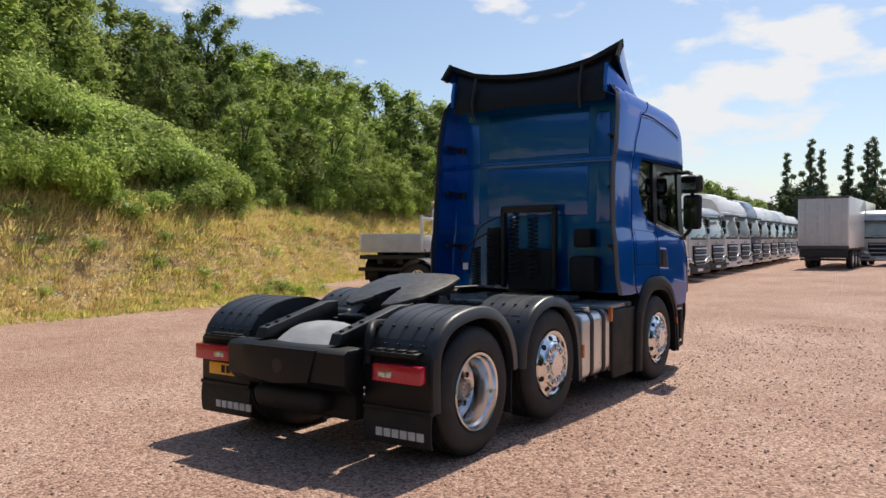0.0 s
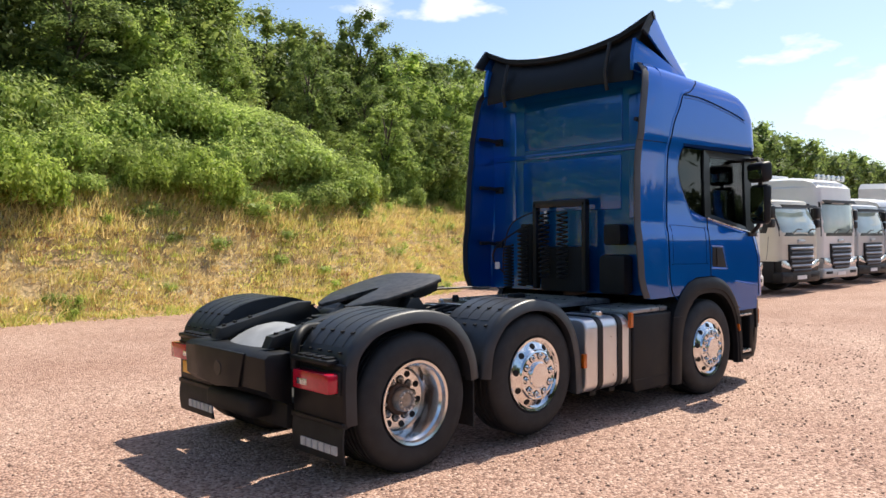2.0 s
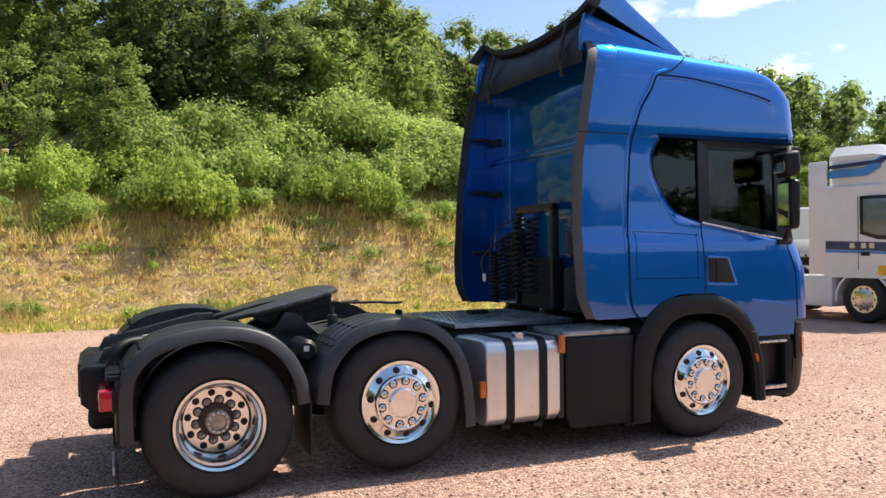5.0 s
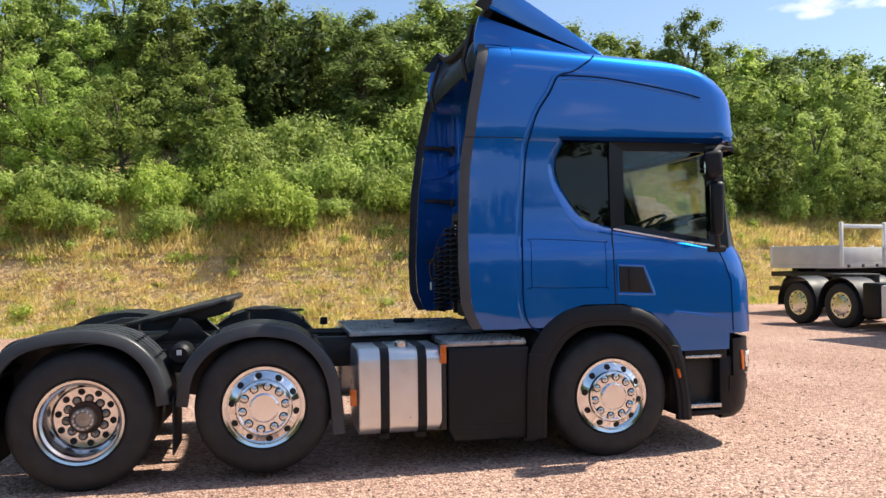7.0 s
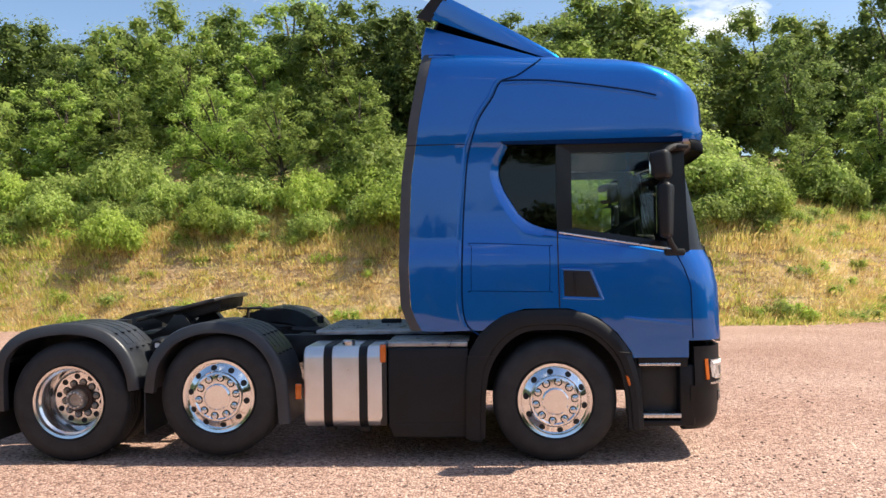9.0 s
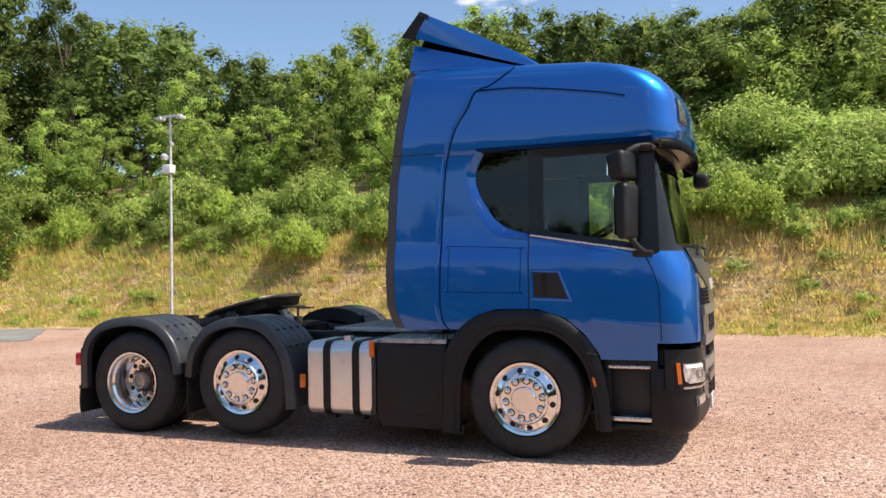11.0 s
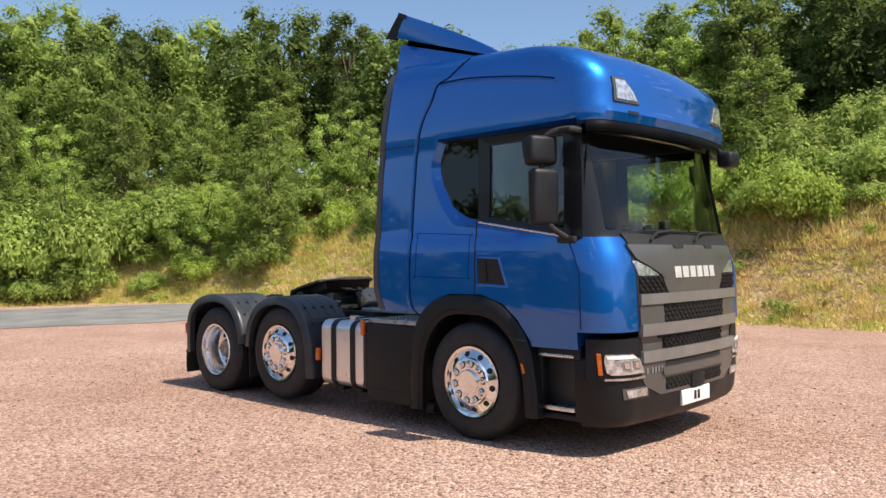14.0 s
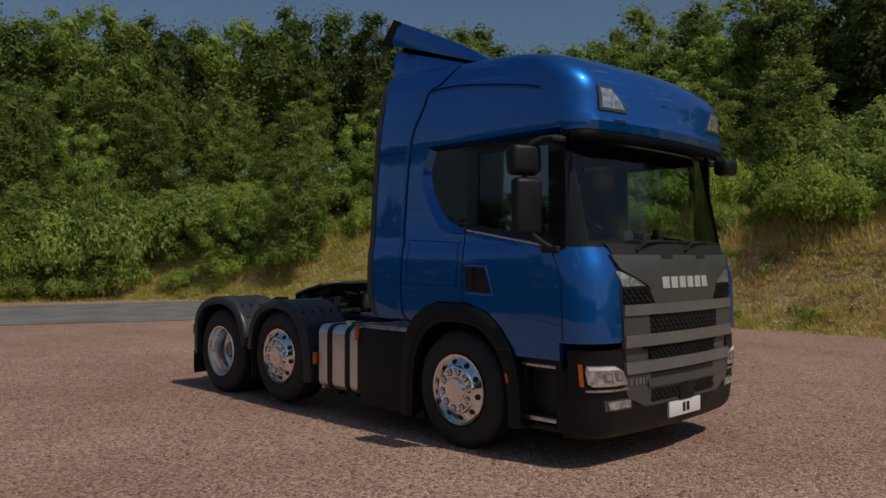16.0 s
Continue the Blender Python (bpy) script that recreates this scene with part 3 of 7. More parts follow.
ARCH = [(-0.70, 0.5), (-0.70, 0.95), (-0.58, 1.10), (-0.42, 1.22), (-0.24, 1.275), (0.12, 1.275), (0.36, 1.20), (0.52, 1.07), (0.64, 0.90), (0.70, 0.5)]
arch_cut = prism(bmesh.new(), ARCH, -1.6, 1.6, "y")
rear_cut = bmesh.new()
box(rear_cut, -1.2, -0.55, -1.6, 1.6, 0.5, 1.095)
corner_cut = bmesh.new()
box(corner_cut, 1.10, 1.8, -1.6, 1.6, 0.5, 1.0)
shell = carve(bm, [inner, side_cut, front_cut, arch_cut, rear_cut, corner_cut], "cab_shell")
shell.materials.append(BLUE), shell.materials.append(PILLAR), shell.materials.append(INTERIOR)
for p in shell.polygons:
    c = p.center
    w_here = lerp_rows(CAB, c.z)[0]
    if abs(c.y) < w_here - 0.03 and CAB_REAR + 0.03 < c.x < 1.0 or (c.z > 1.1 and c.x < 1.0 and abs(c.y) < w_here - 0.045):
        p.material_index = 2 if c.x > CAB_REAR + 0.02 and abs(c.y) < w_here - 0.02 and c.z < 3.0 else 0
    if 1.76 < c.z < 2.66 and c.x > 1.0:
        p.material_index = 1
cab = mesh_part("cab_shell", shell, BLUE, truck, "blue painted steel cab shell", sharp=32)

# glass
def side_strip(poly_top, poly_bottom, inset, side, thick=0.012):
    """A pane that follows the cab's flank between two lines of (x, z)."""
    bm = bmesh.new()
    rings = []
    for (xa, za), (xb, zb) in zip(poly_top, poly_bottom):
        row = []
        for i in range(7):
            x, z = xa + (xb - xa) * i / 6, za + (zb - za) * i / 6
            row.append((x, side * (lerp_rows(CAB, z)[0] - inset), z))
        rings.append(row)
    return sheet(bm, rings, (0, -side * thick, 0))


for side in (-1, 1):
    q = part("quarter_window", side_strip([(-0.43, 2.41), (-0.42, 2.50), (-0.36, 2.64), (-0.06, 2.64), (0.05, 2.64)], [(-0.43, 2.39), (-0.39, 2.26), (-0.27, 2.06), (-0.07, 1.94), (0.05, 1.92)], 0.042, side), TINTED, truck, "dark tinted quarter window")
    q.visible_shadow = False
    d = part("door_window", side_strip([(0.12, 2.60), (0.6, 2.60), (1.0, 2.60)], [(0.12, 1.945), (0.6, 1.86), (1.0, 1.79)], 0.034, side), GLASS, truck, "clear door window")
    d.visible_shadow = False
    # black frame round the door glass
    def bar_on_side(poly, inset, thick=0.03):
        rows = []
        for (xa, za), (xb, zb) in poly:
            rows.append([(x, side * (lerp_rows(CAB, z)[0] - inset), z) for x, z in ((xa + (xb - xa) * i / 3, za + (zb - za) * i / 3) for i in range(4))])
        return sheet(bmesh.new(), rows, (0, -side * thick, 0))
    frame_d = part("door_window_frame", bar_on_side([((0.05, 2.645), (0.18, 2.57)), ((1.08, 2.645), (0.93, 2.57))], 0.020), PILLAR, truck)
    part("frame_bar", bar_on_side([((0.045, 2.645), (0.045, 1.92)), ((0.17, 2.60), (0.17, 1.93))], 0.022), PILLAR, frame_d)
    part("frame_bar", bar_on_side([((0.94, 2.62), (0.95, 1.78)), ((1.10, 2.64), (1.13, 1.735))], 0.018), PILLAR, frame_d)
    part("frame_bar", bar_on_side([((0.045, 1.965), (0.045, 1.918)), ((1.10, 1.79), (1.12, 1.735))], 0.024), PILLAR, frame_d)
    # grooves between panels
    def groove(pts, r=0.0055, mat=DARK):
        line = [(p.x, side * (lerp_rows(CAB, p.z)[0] + 0.0005), roof_rise(p.x, p.z)) for p in smooth_line([(x, 0, z) for x, z in pts], 7)]
        return part("panel_gap", tube(bmesh.new(), line, r, 6), mat, truck)
    groove([(0.045, 1.92), (0.045, 1.6), (0.05, 1.28)])
    SWEEP = [(-0.07, 3.315), (-0.13, 3.26), (-0.27, 3.17), (-0.41, 3.12), (-0.485, 3.00), (-0.61, 2.83), (-0.69, 2.58), (-0.725, 2.25), (-0.745, 1.92), (-0.757, 1.55), (-0.752, 1.27), (-0.71, 1.13), (-0.62, 1.06)]
    groove(SWEEP, 0.0075, SEAM_SHADE)
    # rounded edge of the fairing panel beside the sweeping seam
    line = [(p.x - 0.030, side * (lerp_rows(CAB, p.z)[0] - 0.028), roof_rise(p.x, p.z)) for p in smooth_line([(x, 0, z) for x, z in SWEEP[2:-1]], 6)]
    part("panel_edge", tube(bmesh.new(), line, 0.034, 14), BLUE, truck, "rounded blue edge of the rear panel")
    # step below the roof: a dark tube painted as its shade, then its edge
    groove([(-0.40, 3.125), (-0.24, 3.135), (0.0, 3.135), (0.37, 3.105), (0.70, 3.065), (0.88, 3.03)], 0.0085, SEAM_SHADE)
    line = [(x, side * (lerp_rows(CAB, z)[0] - 0.016), roof_rise(x, z)) for x, z in ((p.x, p.z) for p in smooth_line([(x, 0, z) for x, z in ((-0.38, 3.098), (-0.24, 3.11), (0.0, 3.11), (0.37, 3.08), (0.70, 3.04), (0.90, 3.0))], 6))]
    part("panel_edge", tube(bmesh.new(), line, 0.020, 12), BLUE, truck, "rounded blue edge of the upper panel")
    groove([(-0.66, 2.655), (-0.8, 2.66)], 0.004, SEAM_SHADE)
    groove([(-0.675, 1.80), (-0.65, 1.825), (-0.05, 1.795), (-0.025, 1.77), (-0.03, 1.44), (-0.06, 1.415), (-0.655, 1.425), (-0.68, 1.45), (-0.675, 1.80)], 0.0028, SEAM_SHADE)
    # metal strip along the foot of the door glass, added for its sun glint
    line = [(x, side * (lerp_rows(CAB, z)[0] - 0.010), z) for x, z in ((0.06, 1.905), (0.40, 1.848), (0.75, 1.79), (1.04, 1.742))]
    part("sill_trim", tube(bmesh.new(), line, 0.0095, 8), ALLOY, truck, "metal strip put in for the glint below the door glass")
    # sloped blue surround of the side windows
    rows = []
    for (xo, zo), (xi, zi) in zip(WINDOW_RIM[:9], WINDOW[:9]):
        rows.append([(xo + (xi - xo) * k, side * (lerp_rows(CAB, zo)[0] + 0.001 - 0.046 * k ** 1.3), zo + (zi - zo) * k) for k in (0.0, 0.12, 0.4, 0.75, 1.0, 1.12)])
    rows = [list(r) for r in zip(*[smooth_line(list(c), 5) for c in zip(*rows)])]
    part("window_moulding", sheet(bmesh.new(), rows, (0, -side * 0.012, 0)), BLUE, truck, "sloped blue window surround", sharp=50)
    # Dark strip stands in for the shaded undercut of the blue paint.
    part("window_brow", bar_on_side([((-0.42, 2.678), (-0.40, 2.652)), ((0.3, 2.684), (0.3, 2.645)), ((1.09, 2.690), (1.09, 2.645))], -0.004, 0.012), SEAM_SHADE, truck, "dark strip painted as the undercut's shade over the side windows")
    # door handle recess
    bm = prism(bmesh.new(), [(0.09, 1.585), (0.30, 1.575), (0.385, 1.36), (0.09, 1.375)], side * 1.235, side * 1.254, "y", 0.003)
    grip = part("door_handle", bm, DARK, truck, "recessed black door handle")
    bm = bmesh.new()
    corners = [(0.075, 1.60), (0.31, 1.59), (0.41, 1.345), (0.075, 1.36)]
    for (xa, za), (xb, zb) in zip(corners, corners[1:] + corners[:1]):
        tube(bm, [(xa, side * 1.2425, za), (xb, side * 1.2425, zb)], 0.014, 8)
    part("handle_rim", bm, BLUE, grip, "rounded blue rim of the recess")
    bm = prism(bmesh.new(), [(0.165, 1.575), (0.185, 1.575), (0.195, 1.385), (0.175, 1.385)], side * 1.24, side * 1.262, "y", 0.003)
    part("grip", bm, PLASTIC, grip)
    # crease that runs down the door to the front corner
    pts = smooth_line([(0.58, side * 1.238, 1.195), (0.85, side * 1.239, 1.16), (1.12, side * 1.235, 1.128)], 6)
    part("door_crease", tube(bmesh.new(), pts, 0.024, 12), BLUE, truck)
    # gap between door and front corner panel
    pts = [plan_point(z, 0.02 if side < 0 else 3.98, 0.0) for z in (1.735, 1.6, 1.45, 1.2, 1.02)]
    part("panel_gap", tube(bmesh.new(), pts, 0.0055, 6), SEAM_SHADE, truck)

bm = bmesh.new()
rows = []
for i in range(9):
    z = 1.775 + (2.60 - 1.775) * i / 8
    rows.append([plan_point(z, 0.25 + 3.5 * k / 30, -0.03) for k in range(31)])
ws = part("windscreen", sheet(bm, rows), GLASS, truck, "large curved windscreen")
ws.visible_shadow = False

# wheel arch fairing round the front wheels
for side in (-1, 1):
    outer = smooth_line([(x, 0, z) for x, z in ((-0.745, 0.20), (-0.725, 0.80), (-0.665, 0.98), (-0.56, 1.12), (-0.40, 1.225), (-0.22, 1.262), (0.12, 1.262), (0.36, 1.185), (0.53, 1.04), (0.64, 0.86), (0.705, 0.58), (0.725, 0.28))], 4)
    inside = smooth_line([(x, 0, z) for x, z in ((-0.58, 0.20), (-0.565, 0.60), (-0.52, 0.80), (-0.42, 0.96), (-0.30, 1.055), (-0.16, 1.095), (0.10, 1.095), (0.28, 1.05), (0.43, 0.93), (0.53, 0.77), (0.585, 0.52), (0.60, 0.28))], 4)
    bm = bmesh.new()
    rings = []
    for p, q in zip(outer, inside):
        m = p.lerp(q, 0.35)
        rings.append([(p.x, side * 1.19, p.z), (p.x, side * 1.268, p.z), (p.lerp(q, 0.08).x, side * 1.280, p.lerp(q, 0.08).z), (m.x, side * 1.298, m.z), (p.lerp(q, 0.72).x, side * 1.294, p.lerp(q, 0.72).z), (p.lerp(q, 0.78).x, side * 1.280, p.lerp(q, 0.78).z), (q.x, side * 1.278, q.z), (q.x, side * 1.22, q.z)])
    arch = part("wheel_arch", loft(bm, rings), PLASTIC, truck, "black plastic wheel arch fairing", sharp=30)
    bm = bmesh.new()
    for x, z, x2, z2 in ((-0.725, 0.885, -0.50, 0.885), (0.455, 0.925, 0.635, 0.90)):
        tube(bm, [(x, side * 1.276, z), ((x + x2) / 2, side * 1.298, (z + z2) / 2), (x2, side * 1.286, z2)], 0.005, 6)
    part("joint", bm, DARK, arch, kind="stuff")
    bm = prism(bmesh.new(), [(0.575, 0.72), (0.60, 0.71), (0.617, 0.645), (0.598, 0.635)], side * 1.265, side * 1.304, "y", 0.004)
    part("side_marker", bm, AMBER, arch, "amber side marker lamp")
    # inner wheel well liner
    rings = [[(p.x, side * 1.20, p.z), (p.x, side * 0.62, p.z), (q.x, side * 0.62, q.z), (q.x, side * 1.20, q.z)] for p, q in ((a.lerp(b, 0.1), a.lerp(b, 0.3)) for a, b in zip(outer, inside))]
    part("arch_liner", loft(bmesh.new(), rings), CHASSIS, truck)

# side air fairings behind the cab
EDGE = [(1.09, -1.18), (1.16, -1.225), (1.30, -1.275), (1.6, -1.29), (2.0, -1.28), (2.4, -1.26), (2.85, -1.19), (3.15, -1.115), (3.30, -1.075), (3.345, -1.06)]
for side in (-1, 1):
    def flank(z0, z1, xa, xb, inset, thick, n=22, bend=0.012):
        rows = []
        for i in range(n + 1):
            z = z0 + (z1 - z0) * i / n
            e = lerp_rows(EDGE, z)[0]
            a, b = xa(e), xb(e)
            rows.append([(a + (b - a) * k / 4, side * (lerp_rows(CAB, z)[0] - inset - bend * (k / 4) ** 2), roof_rise(a + (b - a) * k / 4, z)) for k in range(5)])
        return sheet(bmesh.new(), rows, (0, -side * thick, 0))
    fair = part("side_fairing", flank(1.09, 3.345, lambda e: -0.80, lambda e: e + 0.085, 0.0, 0.035, 34), BLUE, truck, "blue side air fairing")
    part("rubber_edge", flank(1.10, 3.335, lambda e: e + 0.083, lambda e: e, 0.006, 0.012, bend=0.012), EDGE_RUBBER, fair, "dark grey rubber trailing edge")
    for z in (1.62, 2.28, 2.86):
        bm = bmesh.new()
        tube(bm, [(-0.80, side * 1.06, z), (-1.00, side * 1.07, z + 0.02), (-1.12, side * 1.095, z + 0.02)], 0.022, 8)
        box(bm, -0.84, -0.78, side * 1.06 - 0.05, side * 1.06 + 0.05, z - 0.04, z + 0.04, 0.006)
        part("fairing_bracket", bm, CHASSIS, fair)
    line = [(x, side * (lerp_rows(CAB, 2.66)[0] + 0.0005 - 0.012 * ((-0.8 - x) / 0.42) ** 2), 2.66 + 0.0) for x in (-0.80, -0.95, -1.1, -1.22)]
    part("panel_gap", tube(bmesh.new(), line, 0.004, 6), DARK, fair)

# roof cap between the fairings and the roof spoiler
TOP_EDGE = [(0.0, 3.388)] + [(w, z) for z, w, *_ in CAB[::-1] if z > 3.2]
bm = bmesh.new()
rows = []
for i in range(7):
    x = -0.70 - 0.32 * i / 6
    rows.append([(x, y, roof_rise(x, lerp_rows(TOP_EDGE, abs(y))[0]) - 0.003) for y in [(-1.12 + 2.24 * k / 24) for k in range(25)]])
part("roof_cap", sheet(bm, rows, (0, 0, -0.03)), BLUE, truck)

def spoiler_point(u, v):
    """u across from -1 to 1, v from the front hinge to the rear lip."""
    half = 0.95 + 0.23 * v ** 1.5
    a = abs(u)
    rear = 3.72 + 0.09 * (a / 0.68) ** 2 if a < 0.68 else 3.81 + 0.155 * (a - 0.68) / 0.32
    return Vector((0.12 - 1.06 * v - 0.03 * v * (1 - u * u), u * half, 3.425 + (rear - 3.425) * v ** 0.86))

bm = bmesh.new()
rows = [[spoiler_point(-1 + 2 * k / 24, v / 10 * 0.93) for k in range(25)] for v in range(11)]
spoiler = part("roof_spoiler", sheet(bm, rows, (0, 0, -0.03)), BLUE, truck, "blue roof spoiler with a dipped rear lip")
bm = bmesh.new()
rows = [[spoiler_point(-1.005 + 2.01 * k / 24, v) + Vector((0, 0, 0.004)) for k in range(25)] for v in (0.925, 0.96, 1.0)]
part("spoiler_lip", sheet(bm, rows, (0, 0, -0.045)), PLASTIC, spoiler, "black rear lip")
# Black lining sheet, also standing in for the shade under the spoiler.
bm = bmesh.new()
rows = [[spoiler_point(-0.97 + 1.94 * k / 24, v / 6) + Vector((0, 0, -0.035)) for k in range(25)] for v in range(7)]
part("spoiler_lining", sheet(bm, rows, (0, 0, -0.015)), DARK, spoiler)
for side in (-1, 1):
    bm = bmesh.new()
    rows = []
    for v in range(9):
        k = v / 8
        p = spoiler_point(side, 0.02 + 0.91 * k)
        drop = max(0.015, p.z - (3.745 - 0.31 * (p.x - 0.135 * k + 1.014)))
        rows.append([p, p + Vector((-0.04 * k, side * 0.012, -drop * 0.3)), p + Vector((-0.135 * k, side * 0.010, -drop))])
    part("spoiler_cheek", sheet(bm, rows, (0, -side * 0.025, 0)), BLUE, spoiler)
    p, q = spoiler_point(side, 0.93), spoiler_point(side, 1.0)
    bm = sheet(bmesh.new(), [[p, p + Vector((-0.135, side * 0.012, -0.215))], [q, q + Vector((-0.175, side * 0.012, -0.215))]], (0, -side * 0.03, 0))
    part("cheek_edge", bm, PLASTIC, spoiler)
    bm = prism(bmesh.new(), [(-1.09, 3.38), (-1.09, 3.53), (-1.045, 3.705), (-0.07, 3.415), (-0.02, 3.34)], side * 1.01, side * 1.055, "y", 0.008)
    part("spoiler_base", bm, BLUE, spoiler)
    bm = tube(bmesh.new(), [(-1.075, side * 0.72, 3.22), (-1.11, side * 0.72, 3.40), (-1.02, side * 0.72, 3.72)], 0.020, 8)
    part("spoiler_strut", bm, CHASSIS, spoiler)
# Black sheet below the lip, laid over the blue where shade falls.
bm = bmesh.new()
rows = []
for k in range(25):
    u = -0.90 + 1.80 * k / 24
    top = spoiler_point(u, 0.95) + Vector((0, 0, -0.05))
    foot = Vector((-1.06, u * 1.13, 3.31 - 0.03 * u * u))
    rows.append([foot, foot.lerp(top, 0.35) + Vector((-0.055, 0, 0)), foot.lerp(top, 0.7) + Vector((-0.045, 0, 0)), top])
part("spoiler_skirt", sheet(bm, rows, (0.02, 0, 0)), PLASTIC, spoiler, "black lining sheet for the shade under the spoiler lip")

# sun visor and roof lamps
rows = [[plan_point(2.672, 0.30 + 3.3 * k / 40, o) + Vector((0, 0, dz)) for k in range(41)] for o, dz in ((-0.01, 0.0), (0.012, -0.025), (0.016, -0.055), (0.016, -0.085))]
bm = sheet(bmesh.new(), rows, (0.0, 0.0, -0.012))
part("sun_visor", bm, VISOR, truck, "smoked black sun visor")
for side in (-1, 1):
    s = lambda y, z: s_of_y(z, side * y)
    rim_rows = [(2.83, side * 0.66, side * 0.985), (2.93, side * 0.74, side * 0.985), (3.03, side * 0.83, side * 0.985)]
    lamp = part("roof_lamp", front_rows(rim_rows, 0.012, 0.04), GRILLE, truck, "roof lamp in a grey surround")
    part("lamp_lens", front_rows([(2.85, side * 0.70, side * 0.96), (2.93, side * 0.755, side * 0.96), (3.01, side * 0.84, side * 0.96)], 0.018, 0.02), CLEAR_LENS, lamp)
part("badge_plate", front_rows([(2.735, -0.83, -0.70), (2.76, -0.83, -0.70)], 0.006, 0.01, 4), PILLAR, truck)

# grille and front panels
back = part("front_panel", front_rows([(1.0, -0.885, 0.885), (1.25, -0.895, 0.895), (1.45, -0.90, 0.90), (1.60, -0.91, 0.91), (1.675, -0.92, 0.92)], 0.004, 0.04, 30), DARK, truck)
part("grille_shield", front_rows([(1.27, -0.42, 0.42), (1.30, -0.49, 0.49), (1.44, -0.575, 0.575), (1.50, -0.70, 0.70), (1.57, -0.87, 0.87), (1.64, -0.925, 0.925), (1.685, -0.945, 0.945)], 0.022, 0.03, 30), GRILLE, truck, "dark grey upper grille panel")
for side in (-1, 1):
    part("day_light", front_rows([(1.435, side * 0.60, side * 0.885), (1.49, side * 0.70, side * 0.90), (1.555, side * 0.88, side * 0.93)], 0.014, 0.03), CLEAR_LENS, truck, "clear upper position lamp")


def grille_mesh(z0, z1, y0, y1, cell=0.034):
    """Rows of small angled slats over a black plate painted as the opening's shade."""
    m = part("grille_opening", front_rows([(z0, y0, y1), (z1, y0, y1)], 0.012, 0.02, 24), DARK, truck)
    bm = bmesh.new()
    nz, ny = max(2, round((z1 - z0) / cell)), max(3, round((y1 - y0) / cell))
    for j in range(nz):
        z = z0 + (z1 - z0) * (j + 0.5) / nz
        for i in range(ny):
            y = y0 + (y1 - y0) * (i + 0.5) / ny
            c = plan_point(z, s_of_y(z, y), 0.013)
            up = 1 if (i + j) % 2 else -1
            a, b, h = c + Vector((0, -cell * 0.5, -up * cell * 0.28)), c + Vector((0, cell * 0.5, up * cell * 0.28)), 0.006
            v = [bm.verts.new(p) for p in (a + Vector((0, 0, -h)), b + Vector((0, 0, -h)), b + Vector((0.004, 0, h)), a + Vector((0.004, 0, h)))]
            bm.faces.new(v)
            w = [bm.verts.new(p.co + Vector((0.007, 0, 0))) for p in v]
            bm.faces.new(w[::-1])
            for k in range(4):
                bm.faces.new((v[k], w[k], w[(k + 1) % 4], v[(k + 1) % 4]))
    part("mesh_insert", bm, PLASTIC, m, "black woven grille mesh", sharp=0)


def grille_bar(z0, z1, y0, y1, mat=BARGREY, out=0.03, label="grey horizontal grille bar"):
    zm = (z0 + z1) / 2
    return part("grille_bar", front_rows([(z0, y0, y1), (z0 + 0.012, y0, y1), (zm, y0, y1), (z1 - 0.012, y0, y1), (z1, y0, y1)], out, 0.04, 30), mat, truck, label)


grille_mesh(1.30, 1.43, -0.875, -0.53), grille_mesh(1.30, 1.43, 0.53, 0.875)
grille_bar(1.205, 1.29, -0.885, 0.885)
for side in (-1, 1):
    part("grille_cheek", front_rows([(1.045, side * 0.55, side * 0.88), (1.205, side * 0.56, side * 0.885)], 0.016, 0.03), GRILLE, truck)
grille_mesh(1.05, 1.20, -0.55, 0.55)
grille_bar(0.955, 1.05, -0.875, 0.875)


# lower front: bumper, headlamps, steps
def low_rows(rows, out, thick, n=24):
    return front_rows(rows, out, thick, n)


part("lower_panel", low_rows([(0.50, -0.84, 0.84), (0.72, -0.855, 0.855), (0.95, -0.87, 0.87)], -0.012, 0.08, 30), GRILLE, truck, "dark grey lower front panel")


def bumper_point(z, s, out=0.0):
    """As plan_point for the bumper below the cab."""
    flip = s > 2
    if flip:
        s = 4 - s
    w, xf, r, bow = lerp_rows([(0.25, 1.15, 1.40, 0.28, 0.06), (0.31, 1.19, 1.455, 0.30, 0.06), (0.40, 1.205, 1.475, 0.30, 0.06), (0.62, 1.215, 1.48, 0.30, 0.06), (0.95, 1.215, 1.475, 0.30, 0.06)], z)
    if s <= 1:
        a = s * math.pi / 2
        x, y = xf - bow - r + (r + out) * math.sin(a), -w + r - (r + out) * math.cos(a)
    else:
        k = s - 1
        y = (-w + r) * (1 - k)
        x = xf - bow * (1 - k) ** 2 + out
    return Vector((x, -y if flip else y, z))


def bumper_plate(rows, out, thick, n=24):
    """rows of (z, y from, y to) on the bumper's skin; y beyond 1.2 runs back along the flank."""
    loops = []
    for z, y0, y1 in rows:
        def s_at(y):
            r, w = 0.30, 1.21
            a = abs(y)
            s = 2 - a / (w - r) if a <= w - r else math.acos(max(0.0, min(1, (a - (w - r)) / r))) / (math.pi / 2)
            return s if y <= 0 else 4 - s
        s0, s1 = s_at(y0), s_at(y1)
        a = [bumper_point(z, s0 + (s1 - s0) * i / n, out) for i in range(n + 1)]
        b = [bumper_point(z, s0 + (s1 - s0) * i / n, out - thick) for i in range(n + 1)]
        loops.append(a + b[::-1])
    return loft(bmesh.new(), loops)


part("bumper", bumper_plate([(0.25, -1.21, 1.21), (0.30, -1.21, 1.21), (0.36, -1.21, 1.21), (0.50, -1.21, 1.21), (0.60, -1.21, 1.21), (0.625, -1.21, 1.21)], 0.0, 0.10, 44), PLASTIC, truck, "black moulded bumper")
